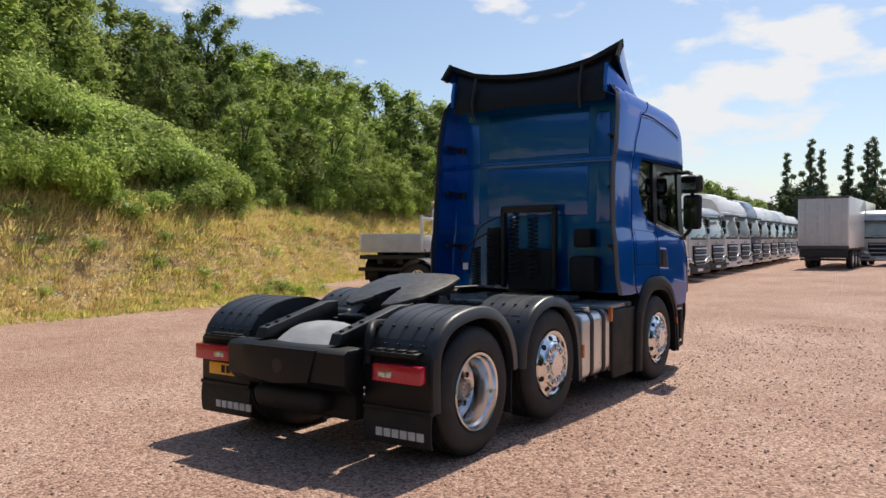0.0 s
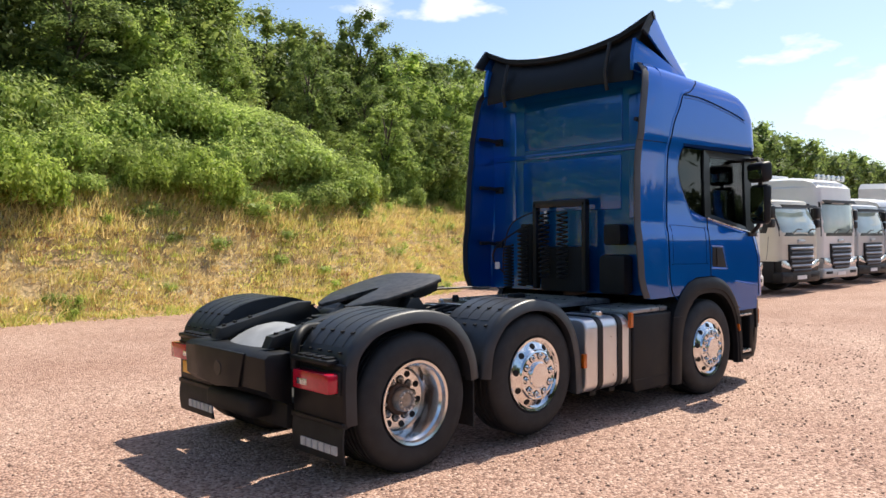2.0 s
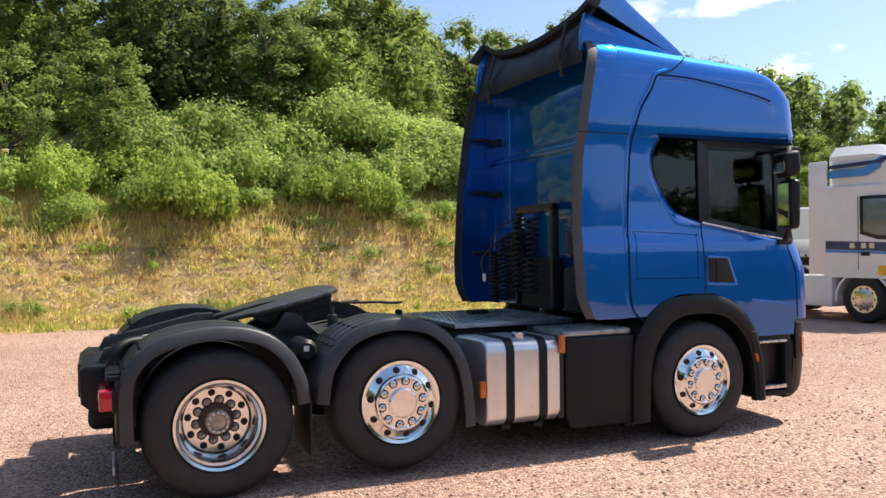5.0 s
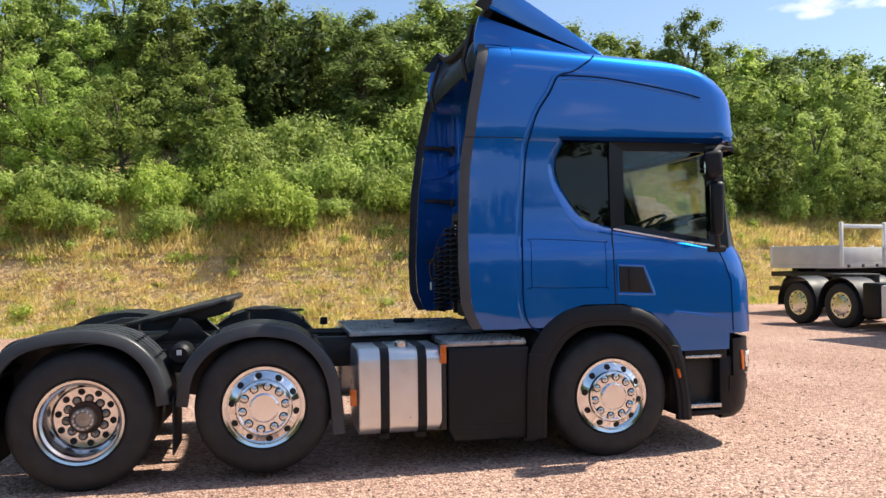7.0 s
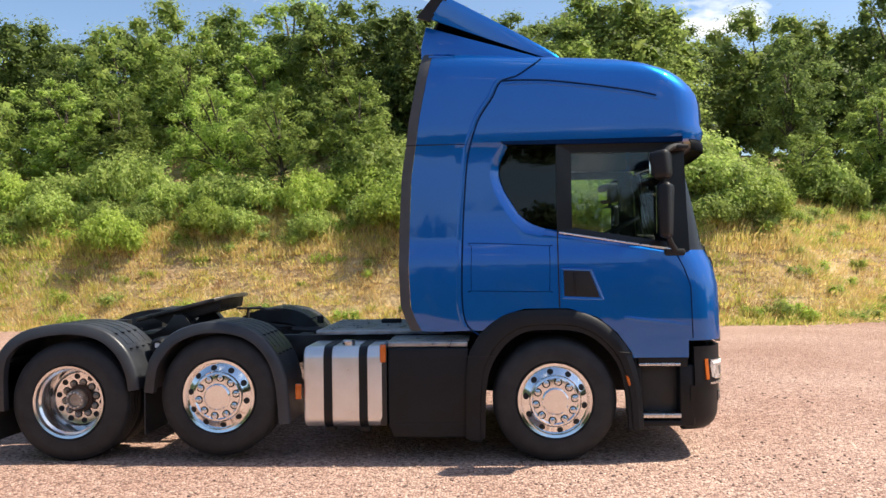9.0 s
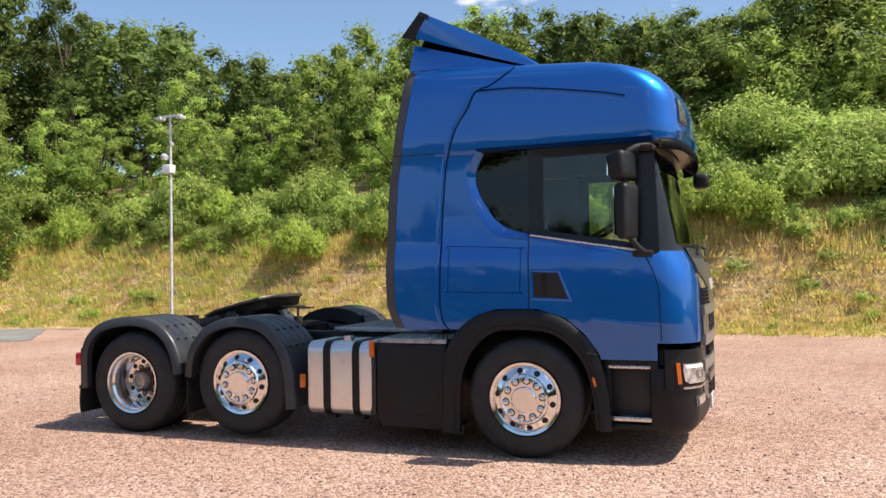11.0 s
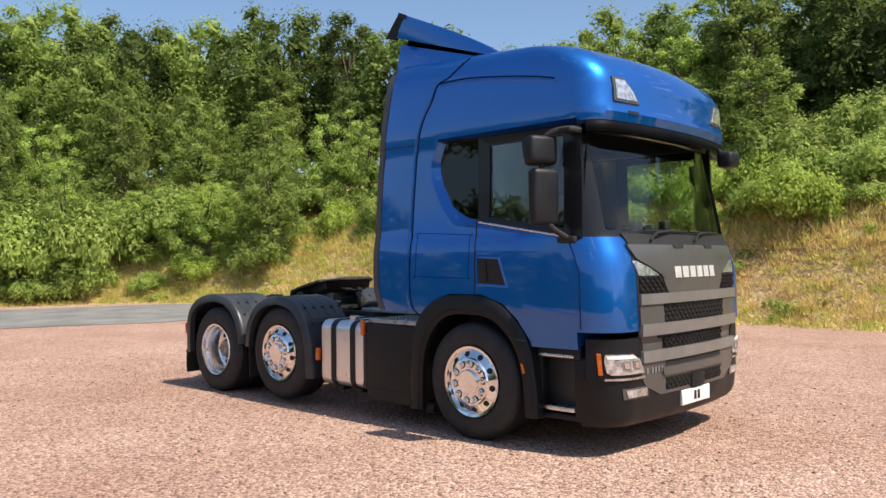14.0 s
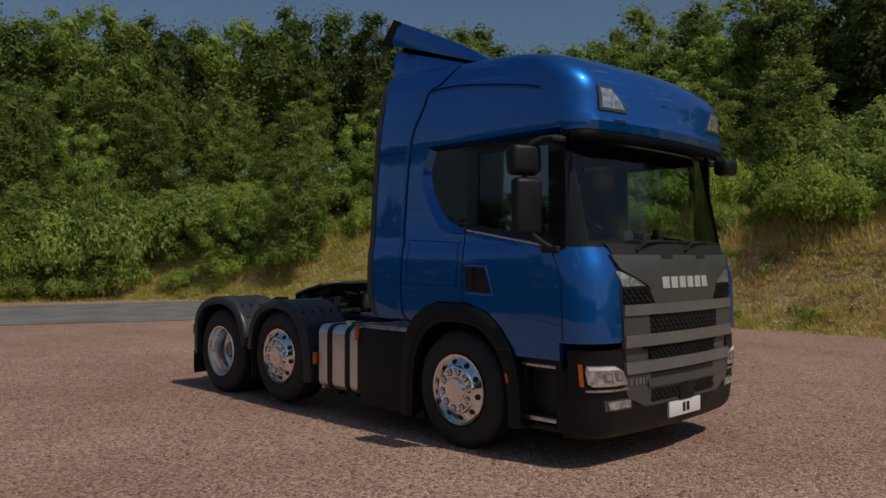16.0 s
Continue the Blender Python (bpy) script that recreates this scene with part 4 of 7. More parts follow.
part("bumper_centre", bumper_plate([(0.47, -0.60, 0.60), (0.56, -0.80, 0.80), (0.635, -0.855, 0.855), (0.84, -0.855, 0.855)], 0.008, 0.05, 30), GRILLE, truck, "dark grey centre panel")


def bumper_mesh(z0, z1, y0, y1, cell=0.034):
    # Black plate in place of the shade inside the opening.
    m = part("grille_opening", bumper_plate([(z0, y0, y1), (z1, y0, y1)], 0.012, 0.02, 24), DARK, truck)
    bm = bmesh.new()
    nz, ny = max(2, round((z1 - z0) / cell)), max(3, round((y1 - y0) / cell))
    for j in range(nz):
        z = z0 + (z1 - z0) * (j + 0.5) / nz
        for i in range(ny):
            y = y0 + (y1 - y0) * (i + 0.5) / ny
            c = Vector((1.487 - 0.06 * (y / 0.91) ** 2, y, z))
            up = 1 if (i + j) % 2 else -1
            a, b, h = c + Vector((0, -cell * 0.5, -up * cell * 0.28)), c + Vector((0, cell * 0.5, up * cell * 0.28)), 0.006
            v = [bm.verts.new(p) for p in (a + Vector((0, 0, -h)), b + Vector((0, 0, -h)), b + Vector((0.004, 0, h)), a + Vector((0.004, 0, h)))]
            w = [bm.verts.new(p.co + Vector((0.009, 0, 0))) for p in v]
            bm.faces.new(v), bm.faces.new(w[::-1])
            for k in range(4):
                bm.faces.new((v[k], w[k], w[(k + 1) % 4], v[(k + 1) % 4]))
    part("mesh_insert", bm, PLASTIC, m, "black woven grille mesh", sharp=0)


bumper_mesh(0.845, 0.93, -0.53, 0.53), bumper_mesh(0.50, 0.60, -0.52, 0.50)
part("slot", bumper_plate([(0.925, -0.60, 0.60), (0.955, -0.60, 0.60)], 0.004, 0.03), DARK, truck)
part("grille_bar", bumper_plate([(0.745, -0.84, 0.84), (0.76, -0.845, 0.845), (0.82, -0.85, 0.85), (0.835, -0.85, 0.85)], 0.028, 0.04, 30), BARGREY, truck, "grey horizontal grille bar")
part("slot", bumper_plate([(0.695, -0.52, 0.50), (0.735, -0.52, 0.50)], 0.012, 0.02), DARK, truck)
part("grille_bar", bumper_plate([(0.62, -0.56, 0.56), (0.685, -0.58, 0.58)], 0.022, 0.03), GRILLE, truck)
bm = bmesh.new()
box(bm, 1.478, 1.502, -0.12, 0.12, 0.475, 0.60, 0.006)
part("sensor_cover", bm, PLASTIC, truck, "square black sensor cover")
bm = bmesh.new()
box(bm, 1.462, 1.485, -0.27, 0.25, 0.335, 0.462, 0.003)
plate = part("number_plate", bm, WHITE, truck, "white front number plate")
bm = bmesh.new()
for y in (-0.055, 0.01):
    box(bm, 1.483, 1.4875, y, y + 0.045, 0.362, 0.438)
part("plate_bars", bm, DARK, plate, "plain dark bars", sharp=0)
bm = bmesh.new()
for k in range(5):
    y = -0.80 + 0.045 * k + (0.02 if k else 0)
    c = bumper_point(0.64, 2 - abs(y) / 0.91, 0.011)
    bm = bmesh.new()
    box(bm, c.x - 0.004, c.x + 0.004, y, y + 0.034, 0.655, 0.70)
    part("model_badge", bm, BARGREY, truck, "small grey badge bar")
# maker's badge as plain raised blocks
for i in range(6):
    y0 = -0.375 + 0.128 * i
    bm = front_rows([(1.41, y0, y0 + 0.098), (1.505, y0, y0 + 0.098)], 0.030, 0.02, 4)
    part("badge_block", bm, BADGE, truck, "plain silver badge block")
for side in (-1, 1):
    hd = part("headlamp", bumper_plate([(0.625, side * 0.80, side * 1.208), (0.64, side * 0.80, side * 1.208), (0.90, side * 0.83, side * 1.208), (0.945, side * 0.85, side * 1.208)], 0.006, 0.05), PLASTIC, truck, "headlamp in a black housing")
    part("lens", bumper_plate([(0.67, side * 0.83, side * 1.12), (0.69, side * 0.83, side * 1.15), (0.78, side * 0.88, side * 1.16), (0.83, side * 0.97, side * 1.155)], 0.016, 0.02), CLEAR_LENS, hd, "clear headlamp lens")
    for y0, y1 in ((0.885, 0.955), (0.985, 1.055)):
        bowl = part("reflector", bumper_plate([(0.70, side * y0, side * y1), (0.72, side * (y0 + 0.004), side * (y1 + 0.008)), (0.775, side * (y0 + 0.012), side * (y1 + 0.012))], 0.019, 0.01, 8), BARGREY, hd, "grey headlamp bowl")
        part("bulb_lens", bumper_plate([(0.718, side * (y0 + 0.018), side * (y1 - 0.012)), (0.760, side * (y0 + 0.024), side * (y1 - 0.006))], 0.023, 0.01, 6), CHROME, bowl)
    part("lamp_line", bumper_plate([(0.672, side * 0.85, side * 1.13), (0.684, side * 0.85, side * 1.14)], 0.021, 0.01, 12), CHROME, hd, "bright line along the foot of the lamp")
    part("lamp_line", bumper_plate([(0.795, side * 0.93, side * 1.145), (0.82, side * 0.98, side * 1.15)], 0.021, 0.01, 12), WHITE, hd, "pale line along the top of the lamp")
    part("indicator", bumper_plate([(0.67, side * 1.166, side * 1.181), (0.84, side * 1.172, side * 1.186)], 0.016, 0.02, 8), AMBER, hd, "amber indicator")
    part("lamp_brow", bumper_plate([(0.628, side * 0.82, side * 1.16), (0.645, side * 0.82, side * 1.16)], 0.016, 0.02), ALLOY, hd)
    fog = part("fog_lamp", bumper_plate([(0.475, side * 0.765, side * 1.05), (0.56, side * 0.765, side * 1.06)], 0.006, 0.02), GRILLE, truck, "fog lamp in the bumper")
    part("fog_lens", bumper_plate([(0.488, side * 0.79, side * 1.02), (0.548, side * 0.79, side * 1.03)], 0.012, 0.02), CLEAR_LENS, fog)
    # entry steps between arch and bumper
    bm = bmesh.new()
    box(bm, 0.68, 1.14, min(side * 0.80, side * 1.10), max(side * 0.80, side * 1.10), 0.29, 0.93, 0.01)
    well = part("step_well", bm, CHASSIS, truck)
    bm = bmesh.new()
    box(bm, 0.69, 1.10, min(side * 1.0, side * 1.215), max(side * 1.0, side * 1.215), 0.775, 0.90, 0.015)
    box(bm, 0.69, 1.14, min(side * 1.0, side * 1.20), max(side * 1.0, side * 1.20), 0.285, 0.335, 0.015)
    box(bm, 0.66, 0.72, min(side * 1.0, side * 1.19), max(side * 1.0, side * 1.19), 0.29, 0.90, 0.01)
    box(bm, 1.03, 1.16, min(side * 1.05, side * 1.205), max(side * 1.05, side * 1.205), 0.29, 0.80, 0.03)
    part("step_frame", bm, PLASTIC, truck, "black entry step surround")
    for z, y, t in ((0.80, 1.222, 0.012), (0.375, 1.215, 0.018)):
        bm = bmesh.new()
        box(bm, 0.70, 1.04, min(side * (y - 0.12), side * y), max(side * (y - 0.12), side * y), z - t, z + t, 0.006)
        part("step_tread", bm, ALLOY, well, "ribbed alloy step tread")
    # mirrors
    bm = bmesh.new()
    box(bm, -0.060, 0.060, -0.125, 0.125, -0.225, 0.225, 0.045, 4)
    for v in bm.verts:
        v.co.x *= 1.0 - 0.25 * (v.co.z / 0.22 < -0.6)
    mir = part("mirror", bm, PLASTIC, truck, "tall black door mirror housing")
    turn = pose(0.90, side * 1.40, 2.065, 0, 0, side * 20)
    mir.matrix_basis = turn
    bm = bmesh.new()
    box(bm, -0.063, -0.058, -0.10, 0.10, -0.19, 0.19, 0.0)
    part("mirror_face", bm, MIRROR, mir)
    bm = bmesh.new()
    box(bm, -0.075, 0.075, -0.135, 0.135, -0.115, 0.11, 0.045, 4)
    for v in bm.verts:
        v.co.x *= 1.0 + 1.2 * v.co.z
        v.co.z += 0.20 * v.co.x
        v.co.x -= 0.12 * v.co.z
    wide = part("wide_mirror", bm, PLASTIC, truck, "black wide-angle mirror housing")
    wide.matrix_basis = pose(0.87, side * 1.40, 2.43, 0, 0, side * 20)
    bm = bmesh.new()
    box(bm, -0.079, -0.071, -0.105, 0.105, -0.08, 0.08)
    part("mirror_face", bm, MIRROR, wide)
    bm = bmesh.new()
    tube(bm, smooth_line([(1.10, side * 1.17, 2.59), (1.05, side * 1.27, 2.60), (0.94, side * 1.36, 2.565), (0.885, side * 1.395, 2.45), (0.895, side * 1.395, 2.0), (0.93, side * 1.36, 1.84), (1.01, side * 1.24, 1.74)], 5), 0.024, 10)
    box(bm, 0.98, 1.11, min(side * 1.16, side * 1.34), max(side * 1.16, side * 1.34), 2.57, 2.605, 0.014)
    box(bm, 0.92, 1.085, min(side * 1.16, side * 1.26), max(side * 1.16, side * 1.26), 1.70, 1.755, 0.015)
    part("mirror_arm", bm, DARK, truck)
# kerb mirror over the windscreen
bm = bmesh.new()
box(bm, 1.31, 1.47, 0.83, 1.05, 2.43, 2.585, 0.045, 3)
part("kerb_mirror", bm, PLASTIC, truck, "black kerb mirror housing")
bm = tube(bmesh.new(), smooth_line([(1.24, 0.86, 2.64), (1.30, 0.88, 2.61), (1.38, 0.92, 2.55)], 4), 0.022, 8)
part("mirror_stalk", bm, PLASTIC, truck)

# wipers and cowl
part("cowl", front_rows([(1.68, -0.90, 0.90), (1.73, -0.92, 0.92), (1.775, -0.95, 0.95)], 0.012, 0.05, 30), DARK, truck, "black cowl below the windscreen")
for y, l in ((-0.62, 0.62), (0.10, 0.62)):
    bm = bmesh.new()
    z = 1.80
    a = plan_point(1.72, s_of_y(1.72, y), 0.03)
    b = plan_point(1.80, s_of_y(1.80, y + 0.12), 0.035)
    c = plan_point(1.80, s_of_y(1.80, y + l), 0.03)
    d = plan_point(1.80, s_of_y(1.80, y - 0.05), 0.03)
    tube(bm, [a, a.lerp(b, 0.5) + Vector((0.02, 0, 0.02)), b.lerp(c, 0.4)], 0.011, 6)
    tube(bm, [d, b, c], 0.008, 6)
    part("wiper", bm, DARK, truck)
for y in (-0.30, 0.28):
    bm = front_rows([(1.655, y, y + 0.14), (1.685, y - 0.02, y + 0.16)], 0.028, 0.02, 4)
    part("cowl_tab", bm, DARK, truck)

# inside of the cab
bm = bmesh.new()
prism(bm, [(0.72, 1.30), (0.72, 1.72), (0.86, 1.80), (1.10, 1.80), (1.20, 1.72), (1.20, 1.30)], -0.98, 0.98, "y", 0.02)
part("dashboard", bm, DASH, truck, "black dashboard")
for d in ((0.95, 1.05, -0.25, -0.10, 1.79, 1.90), (0.98, 1.06, 0.30, 0.40, 1.79, 1.92), (0.98, 1.06, 0.05, 0.16, 1.79, 1.88)):
    part("dash_box", box(bmesh.new(), *d, 0.02), DASH, truck)
bm = bmesh.new()
box(bm, CAB_REAR + 0.05, 1.2, -1.15, 1.15, 1.22, 1.30)
part("cab_floor", bm, DASH, truck)
def ring_at(bm, c, r, t, tilt):
    m = Matrix.Translation(c) @ Matrix.Rotation(radians(tilt), 4, "Y")
    pts = [m @ Vector((r * math.cos(2 * math.pi * i / 28), r * math.sin(2 * math.pi * i / 28), 0)) for i in range(28)]
    tube(bm, pts + [pts[0]], t, 8)
    for a in (0.5, 2.6, 4.7):
        tube(bm, [m @ Vector((0, 0, -0.02)), m @ Vector((r * math.cos(a), r * math.sin(a), 0))], t * 0.9, 6)
bm = bmesh.new()
ring_at(bm, (0.63, -0.62, 1.95), 0.21, 0.016, -28)
part("steering_wheel", bm, DASH, truck, "black steering wheel")
for y in (-0.62, 0.62):
    bm = bmesh.new()
    box(bm, -0.25, 0.25, y - 0.24, y + 0.24, 1.48, 1.64, 0.05, 3)
    back_rest = prism(bm, [(-0.30, 1.6), (-0.18, 1.6), (-0.26, 2.25), (-0.36, 2.25)], y - 0.23, y + 0.23, "y", 0.03)
    part("cab_seat", bm, DASH, truck, "dark cloth cab seat")
bm = bmesh.new()
box(bm, CAB_REAR + 0.05, -0.35, -1.14, 1.14, 1.30, 1.85, 0.04)
part("bunk", bm, INTERIOR, truck, "grey sleeper bunk")

# back of the cab
for y0, y1, z0, z1 in ((-0.72, 0.66, 2.72, 3.28), (-0.70, 0.68, 2.0, 2.58), (-0.98, -0.80, 1.9, 3.2), (0.80, 0.98, 1.9, 3.2)):
    bm = bmesh.new()
    box(bm, CAB_REAR - 0.010, CAB_REAR + 0.02, y0, y1, z0, z1, 0.009, 3)
    part("rear_panel", bm, BLUE, truck)
bm = bmesh.new()
box(bm, CAB_REAR - 0.03, CAB_REAR + 0.01, -1.14, 1.14, 2.615, 2.675, 0.012)
part("rear_rail", bm, BLUE, truck)
bm = bmesh.new()
for y in (-0.36, 0.34):
    box(bm, -0.98, -0.90, y, y + 0.055, 1.12, 2.10, 0.012)
box(bm, -0.98, -0.90, -0.36, 0.39, 2.04, 2.12, 0.015)
part("hose_frame", bm, CHASSIS, truck, "black hose frame behind the cab")
part("rear_equipment", box(bmesh.new(), -0.96, -0.82, -0.30, 0.30, 1.10, 1.60, 0.03), DARK, truck)
part("rear_equipment", box(bmesh.new(), -0.96, -0.82, 0.42, 0.60, 1.15, 1.86, 0.02), DARK, truck)
part("rear_equipment", box(bmesh.new(), -0.97, -0.80, -0.80, -0.58, 1.62, 1.84, 0.03), DARK, truck)
part("rear_equipment", box(bmesh.new(), -0.98, -0.80, -0.86, -0.52, 1.10, 1.52, 0.05), DARK, truck)
def coil(bm, x, y, z0, z1, r, turns, t):
    n = turns * 12
    tube(bm, [(x + r * math.cos(i * math.pi / 6), y + r * math.sin(i * math.pi / 6), z0 + (z1 - z0) * i / n) for i in range(n + 1)], t, 5)
for y, z0, z1 in ((0.48, 1.15, 1.80), (0.16, 1.25, 1.98), (-0.10, 1.25, 1.98), (0.70, 1.12, 1.62)):
    bm = bmesh.new()
    coil(bm, -1.05, y, z0, z1, 0.055, 14, 0.011)
    part("air_hose", bm, DARK, truck, "coiled black air hose")
bm = bmesh.new()
tube(bm, smooth_line([(-0.95, 0.86, 1.28), (-1.08, 0.92, 1.45), (-1.12, 0.80, 1.62), (-1.02, 0.55, 1.80), (-0.95, 0.45, 1.86)], 6), 0.010, 6)
tube(bm, smooth_line([(-1.0, 0.84, 1.30), (-1.10, 0.72, 1.6), (-1.06, 0.62, 1.88), (-0.95, 0.30, 2.02)], 6), 0.008, 6)
part("loose_hose", bm, CHASSIS, truck)
bm = bmesh.new()
box(bm, -1.122, -1.116, 0.78, 0.85, 1.34, 1.42)
part("hose_tag", bm, WHITE, truck, "small white tag")
bm = bmesh.new()
box(bm, -0.99, -0.985, 0.17, 0.21, 1.86, 2.0)
part("hose_tag", bm, WHITE, truck, "small white tag")

# chassis
for side in (-1, 1):
    bm = bmesh.new()
    y0, y1 = sorted((side * 0.38, side * 0.46))
    box(bm, -4.75, 1.0, y0, y1, 0.74, 1.00, 0.008)
    part("frame_rail", bm, CHASSIS, truck, "black chassis rail")
    bm = prism(bmesh.new(), [(-4.90, 0.90), (-4.86, 0.985), (-4.60, 1.04), (-4.12, 1.155), (-3.98, 1.155), (-3.98, 1.02), (-4.5, 0.90)], side * 0.36, side * 0.47, "y", 0.01)
    part("ramp", bm, CHASSIS, truck, "sloped black coupling ramp")
    bm = bmesh.new()
    for x, z in ((-4.80, 1.000), (-4.70, 1.022), (-4.56, 1.052)):
        lathe(bm, [(0.0, 0.012), (0.018, 0.012), (0.020, 0.0), (0.020, -0.02)], (x, side * 0.415, z), "z", 10)
    part("ramp_bolts", bm, CHASSIS, truck, kind="stuff")
for x in (-4.55, -3.6, -2.4, -1.3, 0.6):
    part("cross_member", box(bmesh.new(), x - 0.06, x + 0.06, -0.40, 0.40, 0.78, 0.96, 0.01), CHASSIS, truck)
bm = bmesh.new()
rows = [[(x, y, 1.035 - 0.16 * (abs(x + 4.48) / 0.4) ** 1.7 - 0.035 * (y / 0.30) ** 2) for y in (-0.30, -0.15, 0.0, 0.15, 0.30)] for x in (-4.90, -4.82, -4.73, -4.64, -4.56, -4.48)]
part("rear_cover", sheet(bm, rows, (0, 0, -0.02)), GREYPLATE, truck, "pale grey rear cover plate")
bm = prism(bmesh.new(), [(-4.80, 0.50), (-4.94, 0.55), (-5.02, 0.62), (-5.03, 0.855), (-4.99, 0.885), (-4.80, 0.885)], -0.64, 0.66, "y", 0.015)
beam = part("rear_beam", bm, PLASTIC, truck, "black plastic rear cross beam")
bm = prism(bmesh.new(), [(-0.36, 0.87), (0.46, 0.87), (0.42, 0.61), (0.10, 0.575), (-0.27, 0.61)], -5.045, -5.02, "x", 0.008)
part("beam_panel", bm, PLASTIC, beam)
bm = bmesh.new()
lathe(bm, [(0.0, -5.05), (0.055, -5.05), (0.06, -5.044)], (0, 0.05, 0.72), "x", 20)
part("beam_roundel", bm, CHASSIS, beam)
bm = bmesh.new()
box(bm, -4.98, -4.72, -0.34, 0.42, 0.36, 0.53, 0.06, 3)
box(bm, -4.80, -4.40, -0.55, 0.55, 0.30, 0.50, 0.03)
part("rear_tank", bm, DARK, truck)
bm = tube(bmesh.new(), smooth_line([(-4.36, -0.50, 1.03), (-4.56, -0.56, 1.045), (-4.69, -0.63, 1.045), (-4.77, -0.68, 1.01), (-4.815, -0.70, 0.93), (-4.815, -0.70, 0.78)], 6), 0.036, 12)
part("breather_pipe", bm, PLASTIC, truck, "bent black pipe by the beam")
for x, z, r, half in ((-4.14, 0.51, 0.055, 1.1), (-2.83, 0.555, 0.05, 1.05), (0.0, 0.5, 0.05, 1.0)):
    part("axle", lathe(bmesh.new(), [(r, -half), (r * 1.3, -0.5), (r * 1.3, 0.5), (r, half)], (x, 0, z), "y", 12), CHASSIS, truck)
part("differential", lathe(bmesh.new(), [(0.0, -0.26), (0.12, -0.22), (0.23, -0.10), (0.25, 0.0), (0.23, 0.10), (0.12, 0.22), (0.0, 0.26)], (-4.14, 0, 0.52), "y", 20), CHASSIS, truck)
part("engine_block", box(bmesh.new(), -0.6, 1.2, -0.42, 0.42, 0.45, 0.95, 0.05), CHASSIS, truck)
part("gearbox", box(bmesh.new(), -2.0, -0.62, -0.30, 0.30, 0.45, 0.85, 0.05), CHASSIS, truck)

# rear lamps, plate, flaps
for side in (-1, 1):
    bm = bmesh.new()
    y0, y1 = sorted((side * 0.80, side * 1.24))
    box(bm, -4.90, -4.80, y0, y1, 0.665, 0.80, 0.012)
    lamp = part("tail_lamp", bm, RED_LENS, truck, "red tail lamp cluster")
    bm = bmesh.new()
    a, b = sorted((side * 0.86, side * 0.985))
    box(bm, -4.905, -4.895, a, b, 0.70, 0.745, 0.004)
    part("reverse_lens", bm, CLEAR_LENS, lamp, "pale reversing lens")
    bm = bmesh.new()
    box(bm, -4.82, -4.74, y0 - 0.01, y1 + 0.01, 0.65, 0.81, 0.01)
    part("lamp_back", bm, PLASTIC, lamp)
    bm = bmesh.new()
    y0, y1 = sorted((side * 0.64, side * 1.275))
    box(bm, -4.80, -4.74, y0, y1, 0.42, 0.86, 0.02)
    part("guard_back", bm, PLASTIC, truck, "black guard back panel")
    bm = bmesh.new()
    box(bm, -4.86, -4.68, side * 0.94 - 0.24, side * 0.94 + 0.24, 0.845, 0.885, 0.015)
    for k in range(4):
        box(bm, -4.84, -4.72, side * 0.94 - 0.20 + 0.10 * k, side * 0.94 - 0.13 + 0.10 * k, 0.882, 0.90, 0.005)
    part("guard_ledge", bm, PLASTIC, truck)
    bm = bmesh.new()
    rows = [[(-4.79 - 0.02 * math.sin(3 * t), y, 0.46 - 0.28 * t) for y in (y0, (y0 + y1) / 2, y1)] for t in (0, 0.25, 0.5, 0.75, 1.0)]
    flap = part("mud_flap", sheet(bm, rows, (0.012, 0, 0)), RUBBER, truck, "black rubber mud flap with a pale print")
    bm = bmesh.new()
    box(bm, -4.815, -4.785, y0, y1, 0.43, 0.465, 0.005)
    part("flap_strip", bm, PLASTIC, flap)
    yc = side * 0.99 if side < 0 else 0.84
    for i in range(6):
        bm = bmesh.new()
        y = yc - 0.225 + 0.077 * i
        prism(bm, [(y, 0.240), (y + 0.060, 0.240), (y + 0.060, 0.300), (y, 0.300)], -4.820, -4.808, "x")
        part("print_block", bm, FLAPWHITE, flap, "plain pale printed block", sharp=0)
bm = bmesh.new()
box(bm, -4.845, -4.825, 0.60, 1.12, 0.535, 0.64, 0.004)
rp = part("rear_number_plate", bm, YELLOW, truck, "yellow rear number plate")
bm = bmesh.new()
for y in (0.91, 0.845):
    box(bm, -4.849, -4.844, y, y + 0.045, 0.555, 0.62)
part("plate_bars", bm, DARK, rp, "plain dark bars", sharp=0)

